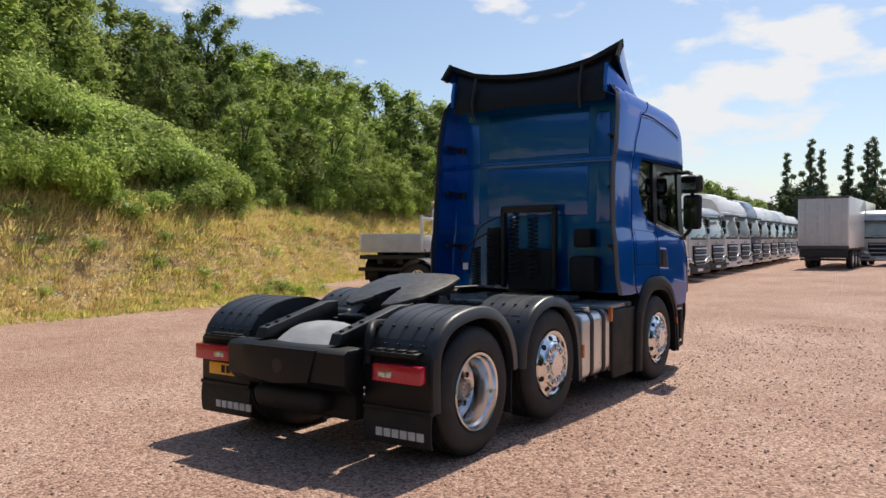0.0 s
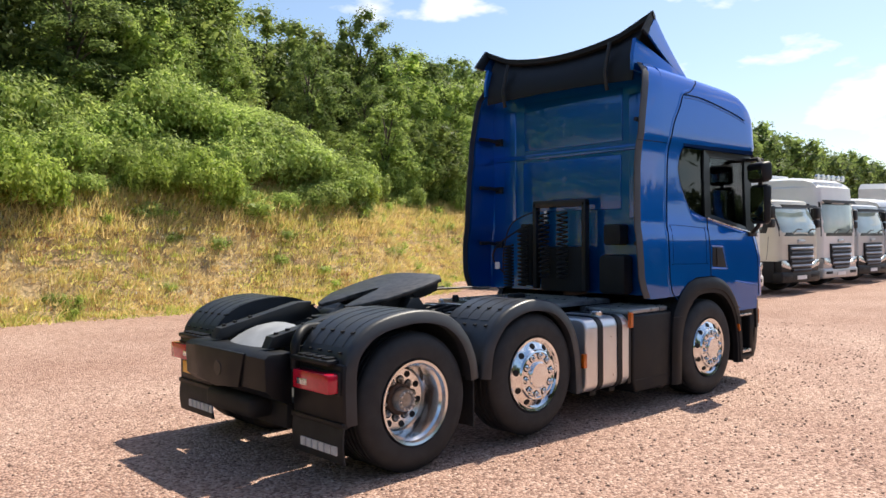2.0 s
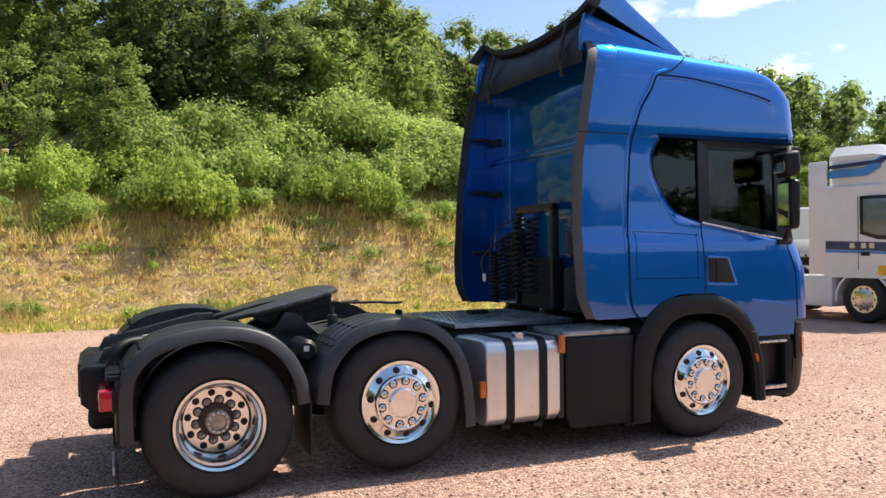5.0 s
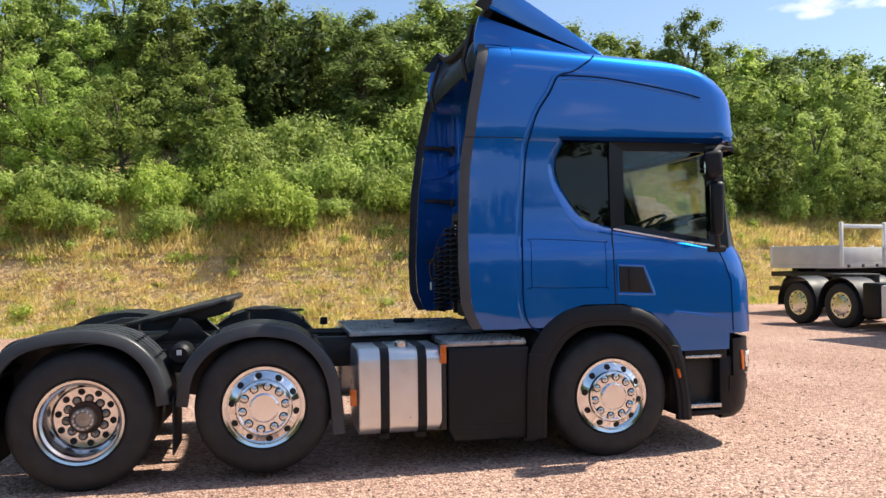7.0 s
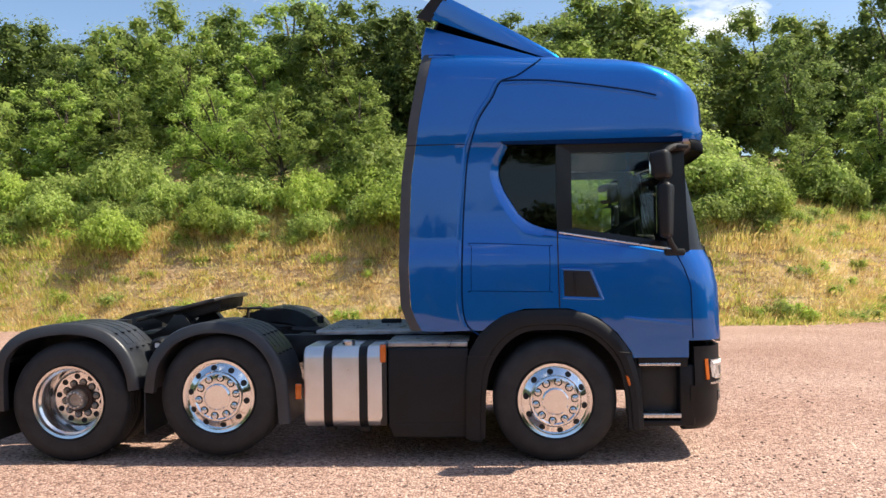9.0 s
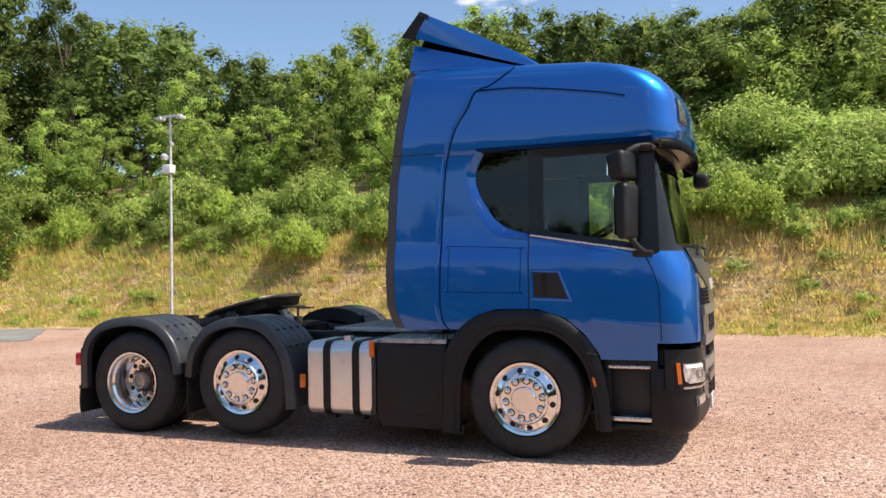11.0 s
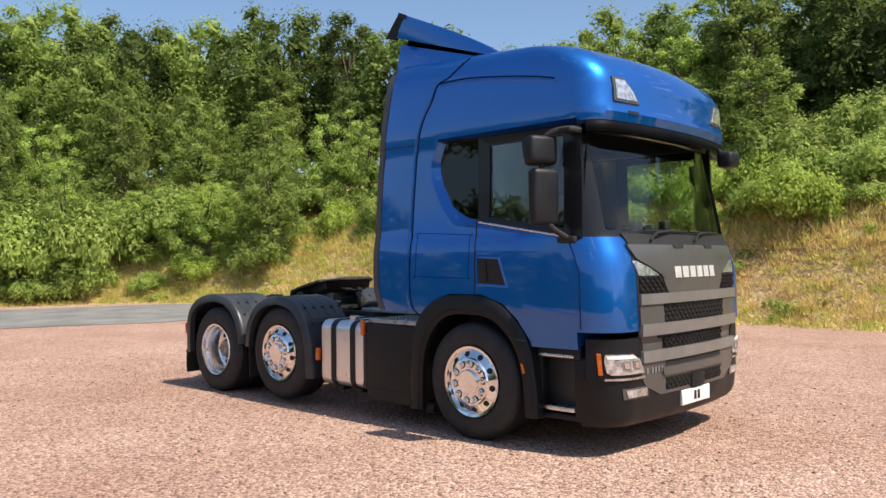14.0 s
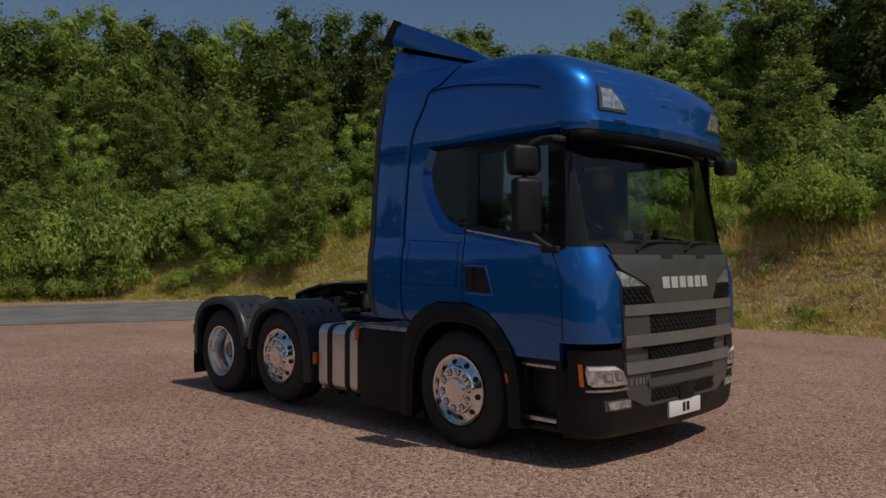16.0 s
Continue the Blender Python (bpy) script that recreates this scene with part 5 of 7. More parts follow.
REAR_GUARD = [(-4.775, 0.44), (-4.775, 0.80), (-4.70, 0.99), (-4.50, 1.125), (-4.15, 1.18), (-3.85, 1.13), (-3.66, 0.99), (-3.555, 0.80), (-3.52, 0.62)]
MID_GUARD = [(-3.47, 0.60), (-3.42, 0.86), (-3.25, 1.07), (-3.02, 1.165), (-2.80, 1.18), (-2.55, 1.12), (-2.36, 0.95), (-2.26, 0.70), (-2.225, 0.33)]
for side in (-1, 1):
    mudguard(REAR_GUARD, side, "ribbed black plastic rear mudguard")
    mudguard(MID_GUARD, side, "ribbed black plastic middle mudguard")
    wheel((-4.14, side * 1.235, 0.512), side, "drive")
    wheel((-2.83, side * 1.235, 0.56), side, "steer")
    wheel((0.0, side * 1.235, 0.512), side, "steer")
    bm = bmesh.new()
    y0, y1 = sorted((side * 0.64, side * 0.98))
    lathe(bm, [(0.0, y0), (0.06, y0), (0.086, y0 + 0.03), (0.086, y1 - 0.05), (0.062, y1 - 0.01), (0.0, y1)], (-3.47, 0, 0.945), "y", 24)
    air = part("air_tank", bm, PLASTIC, truck, "black round air tank")
    bm = bmesh.new()
    ya = side * 0.982
    box(bm, -3.495, -3.455, min(ya, ya - side * 0.004), max(ya, ya - side * 0.004), 0.945, 0.985)
    part("sticker", bm, WHITE, air)
    bm = bmesh.new()
    y0, y1 = sorted((side * 0.66, side * 1.2))
    box(bm, -3.505, -3.49, y0, y1, 0.22, 0.66, 0.004)
    part("mud_flap", bm, RUBBER, truck, "black rubber flap between the rear wheels")
    # fuel tank with two straps
    bm = bmesh.new()
    y0, y1 = sorted((side * 0.58, side * 1.235))
    box(bm, -2.11, -1.435, y0, y1, 0.285, 0.965, 0.0)
    es = [e for e in bm.edges if abs(e.verts[0].co.x - e.verts[1].co.x) > 0.1]
    bmesh.ops.bevel(bm, geom=es, offset=0.10, segments=6, profile=0.5, affect="EDGES")
    es = [e for e in bm.edges if abs(e.verts[0].co.x - e.verts[1].co.x) < 1e-4 and e.calc_face_angle(0) > 1.2]
    bmesh.ops.bevel(bm, geom=es, offset=0.022, segments=3, profile=0.5, affect="EDGES")
    tank = part("fuel_tank", bm, TANK, truck, "silver aluminium fuel tank with black straps")
    for x in (-1.90, -1.60):
        bm = bmesh.new()
        ring = []
        for cy, cz, a0 in ((y1 - 0.10, 0.865, 0), (y0 + 0.10, 0.865, 90), (y0 + 0.10, 0.385, 180), (y1 - 0.10, 0.385, 270)):
            for k in range(7):
                a = radians(a0 + 15 * k)
                ring.append((cy + 0.108 * math.cos(a), cz + 0.108 * math.sin(a), cy + 0.095 * math.cos(a), cz + 0.095 * math.sin(a)))
        rings = [[(x - 0.036, p[0], p[1]), (x + 0.036, p[0], p[1]), (x + 0.036, p[2], p[3]), (x - 0.036, p[2], p[3])] for p in ring + ring[:1]]
        grid = [[bm.verts.new(c) for c in r] for r in rings]
        for a, b in zip(grid, grid[1:]):
            for k in range(4):
                bm.faces.new((a[k], a[(k + 1) % 4], b[(k + 1) % 4], b[k]))
        yb = side * 1.15
        box(bm, x - 0.045, x + 0.045, min(yb, yb - side * 0.12), max(yb, yb - side * 0.12), 0.235, 0.285, 0.01)
        part("tank_strap", bm, PLASTIC, tank, "black tank strap")
    bm = bmesh.new()
    lathe(bm, [(0.055, 0.955), (0.055, 1.0), (0.045, 1.01), (0.0, 1.01)], (-1.745, side * 1.08, 0), "z", 20)
    part("filler_cap", bm, ALLOY, tank)
    # skirt box with a tread plate
    bm = prism(bmesh.new(), [(-1.39, 0.30), (-1.39, 0.95), (-0.71, 0.95), (-0.71, 0.20), (-1.345, 0.20)], side * 0.62, side * 1.245, "y", 0.022, 3)
    skirt = part("side_skirt", bm, PLASTIC, truck, "black plastic side skirt box")
    bm = prism(bmesh.new(), [(-1.365, 0.315), (-0.72, 0.315), (-0.72, 0.325), (-1.365, 0.325)], side * 1.24, side * 1.2485, "y")
    part("skirt_line", bm, DARK, skirt)
    bm = bmesh.new()
    y0, y1 = sorted((side * 0.60, side * 1.20))
    box(bm, -1.40, -0.72, y0, y1, 0.955, 1.0, 0.008)
    for i in range(16):
        for j in range(9):
            x, y = -1.385 + 0.042 * i + (0.02 if j % 2 else 0), y0 + 0.03 + 0.062 * j
            box(bm, x, x + 0.028, y, y + 0.012, 0.998, 1.006)
    part("step_plate", bm, CHEQUER, truck, "chequered tread plate step")
    bm = bmesh.new()
    ya, yb = sorted((side * 1.225, side * 1.262))
    box(bm, -1.455, -1.405, ya, yb, 0.835, 0.985, 0.008)
    part("side_marker", bm, AMBER, truck, "amber side marker lamp")
    bm = bmesh.new()
    box(bm, -2.175, -2.125, ya, yb, 0.53, 0.66, 0.008)
    part("side_marker", bm, AMBER, truck, "amber side marker lamp")
    bm = bmesh.new()
    ya, yb = sorted((side * 1.0, side * 1.23))
    box(bm, -1.46, -1.40, ya, yb, 0.30, 0.96, 0.01)
    part("skirt_bracket", bm, CHASSIS, truck)
    bm = bmesh.new()
    box(bm, -0.72, -0.60, min(side * 0.9, side * 1.1), max(side * 0.9, side * 1.1), 0.13, 0.24, 0.02)
    part("skirt_bracket", bm, CHASSIS, truck)
bm = bmesh.new()
box(bm, -2.12, -0.95, -0.66, 0.66, 1.015, 1.055, 0.006)
for i in range(26):
    for j in range(20):
        x, y = -2.10 + 0.044 * i + (0.02 if j % 2 else 0), -0.64 + 0.065 * j
        box(bm, x, x + 0.028, y, y + 0.012, 1.053, 1.061)
part("deck_plate", bm, CHEQUER, truck, "chequered deck plate behind the cab")
bm = bmesh.new()
lathe(bm, [(0.035, 1.05), (0.035, 1.10), (0.028, 1.12), (0.0, 1.12)], (-2.28, 0.30, 0), "z", 12)
box(bm, -1.62, -1.42, 0.10, 0.20, 1.055, 1.10, 0.015)
part("deck_fittings", bm, DARK, truck, kind="stuff")

# fifth wheel coupling, tipped back
half = [(0.48, 0.16), (0.46, 0.32), (0.36, 0.44), (0.10, 0.47), (-0.24, 0.43), (-0.50, 0.26), (-0.53, 0.17), (-0.30, 0.09), (-0.06, 0.055)]
outline = half + [(0.02, 0.0)] + [(x, -y) for x, y in half[::-1]]
bm = prism(bmesh.new(), outline, -0.036, 0.0, "z", 0.010)
fifth = part("fifth_wheel", bm, STEEL, truck, "worn greasy fifth wheel plate")
bm = bmesh.new()
for y in (-0.33, 0.33):
    prism(bm, [(-0.30, -0.03), (0.36, -0.03), (0.30, -0.13), (-0.18, -0.13)], y - 0.02, y + 0.02, "y", 0.005)
prism(bm, [(0.05, -0.03), (0.40, -0.03), (0.36, -0.12), (0.10, -0.12)], -0.36, 0.36, "y", 0.005)
part("plate_rib", bm, CHASSIS, fifth)
fifth.matrix_basis = pose(-3.50, 0, 1.27, 0, -13.5, 0)
for side in (-1, 1):
    bm = prism(bmesh.new(), [(-3.78, 1.0), (-3.22, 1.0), (-3.34, 1.08), (-3.43, 1.20), (-3.53, 1.20), (-3.60, 1.08)], side * 0.36, side * 0.47, "y", 0.008)
    part("coupling_bracket", bm, CHASSIS, truck, "black coupling bracket")
bm = bmesh.new()
box(bm, -3.95, -3.0, -0.47, 0.47, 0.985, 1.02, 0.005)
part("coupling_base", bm, CHASSIS, truck)
bm = bmesh.new()
tube(bm, [(-3.0, -0.20, 1.24), (-2.70, -0.32, 1.245), (-2.62, -0.36, 1.24)], 0.012, 6)
tube(bm, [(-2.98, 0.10, 1.0), (-2.98, 0.10, 1.22), (-2.80, -0.1, 1.24)], 0.016, 6)
tube(bm, [(-2.62, -0.36, 1.24), (-2.5, -0.40, 1.24), (-2.56, -0.46, 1.24), (-2.66, -0.42, 1.24), (-2.62, -0.36, 1.24)], 0.010, 6)
box(bm, -3.02, -2.94, 0.06, 0.14, 1.0, 1.12, 0.01)
part("release_lever", bm, STEEL, truck, "bent steel release handle")
bm = bmesh.new()
for k in range(5):
    tube(bm, smooth_line([(-3.2 + 0.1 * k, 0.25 - 0.08 * k, 1.01), (-2.9 + 0.1 * k, 0.30 - 0.1 * k, 1.05), (-2.5, 0.22 - 0.07 * k, 1.01), (-2.1, 0.25 - 0.09 * k, 1.0)], 5), 0.014, 6)
part("chassis_hoses", bm, DARK, truck, "black hoses along the frame", kind="stuff")

# ---------------------------------------------------------------- ground, bank, road
FOOT = smooth_line([(-62, -50, 0), (-44, -24, 0), (-33, -6, 0), (-28.5, 3, 0), (-25, 8, 0), (-19.5, 11.0, 0), (-13, 11.6, 0), (-6, 11.8, 0), (0, 11.6, 0), (6, 11.6, 0), (9.2, 12.6, 0), (11, 15.0, 0), (14.5, 16.8, 0), (24, 17.6, 0), (60, 19.5, 0), (120, 24, 0), (210, 33, 0)], 10)
FOOT_N = []
for i in range(len(FOOT)):
    t = (FOOT[min(i + 1, len(FOOT) - 1)] - FOOT[max(i - 1, 0)]).normalized()
    FOOT_N.append(Vector((-t.y, t.x, 0)))
FOOT_S = [0.0]
for a, b in zip(FOOT, FOOT[1:]):
    FOOT_S.append(FOOT_S[-1] + (b - a).length)
BANK = [(0.0, 0.0), (0.5, 0.10), (1.0, 0.40), (1.6, 0.95), (2.4, 1.90), (3.2, 2.65), (4.2, 3.20), (6.0, 4.1), (8.0, 5.0), (10.0, 5.75), (13.0, 6.3), (20.0, 6.7), (60.0, 6.9)]


def along_foot(s):
    for i in range(len(FOOT_S) - 1):
        if s <= FOOT_S[i + 1] or i == len(FOOT_S) - 2:
            k = (s - FOOT_S[i]) / (FOOT_S[i + 1] - FOOT_S[i])
            return FOOT[i].lerp(FOOT[i + 1], k), FOOT_N[i].lerp(FOOT_N[i + 1], k).normalized()


def s_at_x(x):
    for i in range(len(FOOT) - 1):
        if FOOT[i].x <= x <= FOOT[i + 1].x:
            return FOOT_S[i] + (FOOT_S[i + 1] - FOOT_S[i]) * (x - FOOT[i].x) / (FOOT[i + 1].x - FOOT[i].x)
    return FOOT_S[0] if x < FOOT[0].x else FOOT_S[-1]


def ease(a, b, x):
    k = min(1.0, max(0.0, (x - a) / (b - a)))
    return k * k * (3 - 2 * k)


def bank_scale(x):
    return 1.0 - 0.45 * ease(20, 110, x)


def ground_z(x, y):
    far = ease(3, 9, max(abs(x + 1.5) - 5.5, abs(y) - 3.0))
    return far * 0.035 * noise.noise(Vector((x * 0.16, y * 0.16, 3.0)))


def bank_point(s, d):
    p, n = along_foot(s)
    q = p + n * d
    h = lerp_rows(BANK, d)[0] * bank_scale(q.x)
    rough = min(1.0, d / 1.2)
    z = h + rough * (0.08 * noise.noise(Vector((q.x * 0.5, q.y * 0.5, 0))) + 0.05 * noise.noise(Vector((q.x * 1.7, q.y * 1.7, 5))))
    return Vector((q.x, q.y, z + ground_z(p.x, p.y) * (1 - min(1, d / 4)) - 0.02 * (1 - rough)))


xs = sorted({-600, -300, -150, -90, 90, 150, 300, 600} | {round(-60 + 1.5 * i, 2) for i in range(101)})
ys = sorted({-600, -300, -150, -80, -50, 60, 100, 200, 400, 600} | {round(-30 + 1.5 * i, 2) for i in range(51)})
bm = bmesh.new()
sheet(bm, [[(x, y, ground_z(x, y)) for x in xs] for y in ys])
ground = part("ground", bm, GRAVEL, None, sharp=0)
tagged(ground, "pinkish crushed stone gravel yard", "ground", kind="structure")
ground.data.polygons.foreach_set("use_smooth", [True] * len(ground.data.polygons))

ds = [0.25 * i for i in range(22)] + [6, 7, 8, 10, 13, 16, 20, 26, 60]
near = (s_at_x(-36), s_at_x(28))
ss = [near[0] * i / 30 for i in range(30)] + [near[0] + (near[1] - near[0]) * i / 260 for i in range(260)] + [near[1] + (FOOT_S[-1] - near[1]) * i / 80 for i in range(81)]
bm = bmesh.new()
sheet(bm, [[bank_point(s, d) for d in ds] for s in ss])
bank = part("bank", bm, SOIL, None, sharp=0)
bank.data.polygons.foreach_set("use_smooth", [True] * len(bank.data.polygons))
tagged(bank, "steep earth bank with dry grass round the yard", "bank", kind="structure")

# asphalt lane at the far side of the yard
LANE = smooth_line([(-40, -26, 0), (-27, -10, 0), (-22.5, -1.5, 0), (-20.3, 4, 0), (-18.6, 7.2, 0), (-16.5, 9.2, 0)], 8)
bm = bmesh.new()
rows = []
for i, p in enumerate(LANE):
    t = (LANE[min(i + 1, len(LANE) - 1)] - LANE[max(i - 1, 0)]).normalized()
    n = Vector((-t.y, t.x, 0))
    w = 4.6 - 2.4 * ease(len(LANE) - 14, len(LANE) - 1, i)
    rows.append([Vector((q.x, q.y, ground_z(q.x, q.y) + 0.012)) for q in (p + n * (w * k / 4 + 0.12 * noise.noise(Vector((i * 0.7, k, 0)))) for k in (-4, -2, 0, 2, 4))])
lane = part("road", sheet(bm, rows), ASPHALT, None, sharp=0)
tagged(lane, "worn grey asphalt lane beside the gravel", "road", kind="structure")

# ---------------------------------------------------------------- plants
rng = np.random.default_rng(7)


def quads_mesh(name, centres, axes_u, axes_v, fold=0.25):
    """Leaves: a pointed blade at each centre."""
    n = len(centres)
    nrm = np.cross(axes_u, axes_v)
    nrm /= np.linalg.norm(nrm, axis=1, keepdims=True) + 1e-9
    wdt = np.linalg.norm(axes_v, axis=1, keepdims=True)
    verts = np.stack([centres - axes_u + axes_v, centres - axes_u - axes_v, centres + axes_u + nrm * wdt * fold], 1).reshape(-1, 3)
    me = bpy.data.meshes.new(name)
    me.vertices.add(3 * n)
    me.vertices.foreach_set("co", verts.astype(np.float32).ravel())
    me.loops.add(3 * n)
    me.loops.foreach_set("vertex_index", np.arange(3 * n, dtype=np.int32))
    me.polygons.add(n)
    me.polygons.foreach_set("loop_start", np.arange(0, 3 * n, 3, dtype=np.int32))
    me.update(calc_edges=True)
    me.validate()
    return me


def leaf_mesh(name, centres, outward, size, droop=0.2):
    """Leaves whose faces look roughly outward and up, with scatter."""
    n = len(centres)
    face = outward / (np.linalg.norm(outward, axis=1, keepdims=True) + 1e-6) + rng.normal(0, 0.42, (n, 3)) + np.array([0, 0, 0.5])
    face /= np.linalg.norm(face, axis=1, keepdims=True)
    ref = rng.normal(0, 1, (n, 3))
    u = np.cross(face, ref)
    u /= np.linalg.norm(u, axis=1, keepdims=True)
    v = np.cross(face, u)
    k = np.asarray(size).reshape(-1, 1) * rng.uniform(0.6, 1.35, (n, 1))
    return quads_mesh(name, centres, u * k, v * k * 0.62)


def clump_cloud(centres, radii, count, front=0.0, squash=0.85):
    """Leaf places on the skin of overlapping clumps; places inside a neighbour are left out, and a share of those at the back (+y)."""
    c, r = np.array(centres, float), np.array(radii, float)
    weight = r * r / (r * r).sum()
    pts, outs, have = [], [], 0
    while have < count:
        m = 6000
        k = rng.choice(len(c), m, p=weight)
        d = rng.normal(0, 1, (m, 3))
        d /= np.linalg.norm(d, axis=1, keepdims=True)
        lump = 1 + 0.22 * np.sin(d[:, 0] * 7 + k * 1.7) * np.cos(d[:, 1] * 8 + k * 2.3) + 0.12 * np.sin(d[:, 2] * 14 + k * 3.1)
        rad = r[k] * lump * rng.uniform(0.62, 1.0, m)
        rad = np.where(rng.random(m) < 0.07, rad * rng.uniform(1.1, 1.4, m), rad)
        p = c[k] + d * rad[:, None] * np.array([1, 1, squash])
        far = np.linalg.norm(p[:, None, :] - c[None], axis=2) / r[None]
        far[np.arange(m), k] = 9
        keep = far.min(axis=1) > 0.66
        if front:
            keep &= (p[:, 1] < front) | (rng.random(m) < 0.5)
        pts.append(p[keep]), outs.append(d[keep])
        have += int(keep.sum())
    return np.concatenate(pts)[:count], np.concatenate(outs)[:count]


def foliage_mesh(name, centres, radii, count, leaf, front=0.0):
    """Fine leaves on the clumps, with a few broad ones deep inside that keep the crown from being seen through."""
    pts, out = clump_cloud(centres, radii, count, front)
    cp, co, cs = [], [], []
    for c, r in zip(centres, radii):
        d = rng.normal(0, 1, (15, 3))
        d /= np.linalg.norm(d, axis=1, keepdims=True)
        cp.append(np.array(c) + d * r * rng.uniform(0.1, 0.42, (15, 1))), co.append(d), cs.append(np.full(15, 0.42 * r))
    sizes = np.concatenate([np.full(len(pts), leaf)] + cs)
    return leaf_mesh(name, np.concatenate([pts] + cp), np.concatenate([out] + co), sizes)


def tree(name, label, height, spread, leaves, leaf, mat, form="round"):
    """A trunk with limbs and a crown of clumps. form: round, tall, airy or slim."""
    t = thing(name, label, "tree", "trees on the bank")
    slim = form == "slim"
    bm = bmesh.new()
    top = height * (0.9 if slim else 0.72)
    trunk = smooth_line([(0, 0, -0.6), (0.05 * spread, 0.03, height * 0.25), (-0.04 * spread, 0.05, height * 0.5), (0, 0, top)], 3)
    tube(bm, trunk, 0.018 * height, 6, 0.25)
    centres, radii = [], []
    n = {"round": 44, "tall": 42, "airy": 48, "slim": 26}[form]
    for i in range(n):
        f = (i + 0.5) / n
        a = i * 2.4 + rng.uniform(-0.4, 0.4)
        if slim:
            z = height * (0.16 + 0.80 * f)
            rr = spread * (0.55 * math.sin(math.pi * min(1, 0.12 + 0.85 * f)) ** 0.7) * rng.uniform(0.2, 0.9)
            r = spread * (0.42 - 0.26 * f) * rng.uniform(0.8, 1.2)
        elif form == "tall":
            z = height * (0.12 + 0.80 * f)
            rr = spread * 0.9 * math.sin(math.pi * (0.28 + 0.52 * f)) * rng.uniform(0.35, 0.95)
            r = spread * rng.uniform(0.22, 0.38) * (1.05 - 0.45 * f)
        elif form == "airy":
            z = height * (0.08 + 0.86 * f)
            rr = spread * math.sin(math.pi * (0.30 + 0.50 * f)) * rng.uniform(0.35, 1.05)
            r = spread * rng.uniform(0.15, 0.30) * (1.05 - 0.4 * f)
        else:
            z = height * (0.12 + 0.78 * f ** 0.9)
            rr = spread * math.sin(math.pi * (0.30 + 0.45 * f)) * rng.uniform(0.35, 0.95)
            r = spread * rng.uniform(0.24, 0.42) * (1.05 - 0.30 * f)
        c = (rr * math.cos(a), rr * math.sin(a), z)
        centres.append(c), radii.append(r)
        if i % 4 == 0 or slim and i % 2 == 0:
            base = Vector((0, 0, max(0.25 * height, z - 0.28 * height)))
            tube(bm, [base, base.lerp(Vector(c), 0.5) + Vector((0, 0, 0.03 * height)), Vector(c)], 0.008 * height, 4, 0.3)
    centres.append((0, 0, height * 0.5)), radii.append(spread * 0.55)
    part("trunk", bm, BARK, t, "", 60)
    mesh_part("crown", foliage_mesh("crown", centres, radii, leaves, leaf, 0.0 if slim else spread * 0.25), mat, t, sharp=0)
    return t


def bush(name, label, size, leaves, leaf, mat, group):
    t = thing(name, label, "shrub", group)
    n = 16
    centres, radii = [], []
    for i in range(n):
        a = i * 2.4
        rr = size * 0.85 * math.sqrt(i / n)
        centres.append((rr * math.cos(a), rr * math.sin(a), size * (0.30 + 0.38 * (1 - rr / size)) * rng.uniform(0.7, 1.2)))
        radii.append(size * rng.uniform(0.22, 0.42))
    mesh_part("foliage", foliage_mesh("foliage", centres, radii, leaves, leaf, size * 0.3), mat, t, sharp=0)
    bm = bmesh.new()
    for i in range(4):
        a = i * 1.6
        tube(bm, [(0.05 * math.cos(a), 0.05 * math.sin(a), -0.3), (size * 0.3 * math.cos(a), size * 0.3 * math.sin(a), size * 0.45)], 0.02, 4, 0.4)
    part("woody_base", bm, BARK, t)
    return t


TREE_SPECS = [("dense dark green broadleaf tree on the bank", 6.6, 2.4, 8400, 0.060, DARKLEAF, "round"), ("tall dark green broadleaf tree on the bank", 7.4, 2.1, 8400, 0.058, DARKLEAF, "tall"),
              ("mid green broadleaf tree on the bank", 6.4, 2.4, 8400, 0.056, TREELEAF, "round"), ("mid green upright tree on the bank", 7.0, 2.0, 8400, 0.056, TREELEAF, "tall"),
              ("loose mid green tree on the bank", 6.2, 2.3, 8400, 0.054, TREELEAF, "airy"), ("pale green young tree on the bank", 5.8, 2.1, 8400, 0.052, PALELEAF, "airy")]
tree_kinds = [tree("broadleaf_tree", lab, h, w, n, lf, m, form) for lab, h, w, n, lf, m, form in TREE_SPECS]
tree_height = {k.name: sp[1] for k, sp in zip(tree_kinds, TREE_SPECS)}
bush_kinds = [bush("bramble_bush", "sprawling green bramble bush on the bank", z, 4300, 0.055, BRAMBLE, "bramble bushes") for z in (1.5, 1.7, 1.35)]
bush_kinds += [bush("bramble_bush", "yellow green leafy shrub on the bank", z, 4300, 0.046, SHRUB, "bramble bushes") for z in (1.3, 1.5)]
far_tree = tree("broadleaf_tree", "dark green tree far along the bank", 6.5, 3.0, 3000, 0.125, DARKLEAF)
poplar = tree("poplar_tree", "tall slim poplar far behind the yard", 17.0, 2.6, 5000, 0.17, FAR_HAZE_LEAF, "slim")
far_round = tree("broadleaf_tree", "dark tree beyond the yard, unseen on the open side", 11.0, 4.6, 2200, 0.30, FAR_HAZE_LEAF)


PLACED = set()


def set_out(ob, m):
    """Sets out a kind of plant: the first goes to its place, further ones are copies with their own scale."""
    if ob.name in PLACED:
        ob = copy_thing(ob, Matrix.Identity(4))
    else:
        PLACED.add(ob.name)
    ob.matrix_basis = m
    return ob


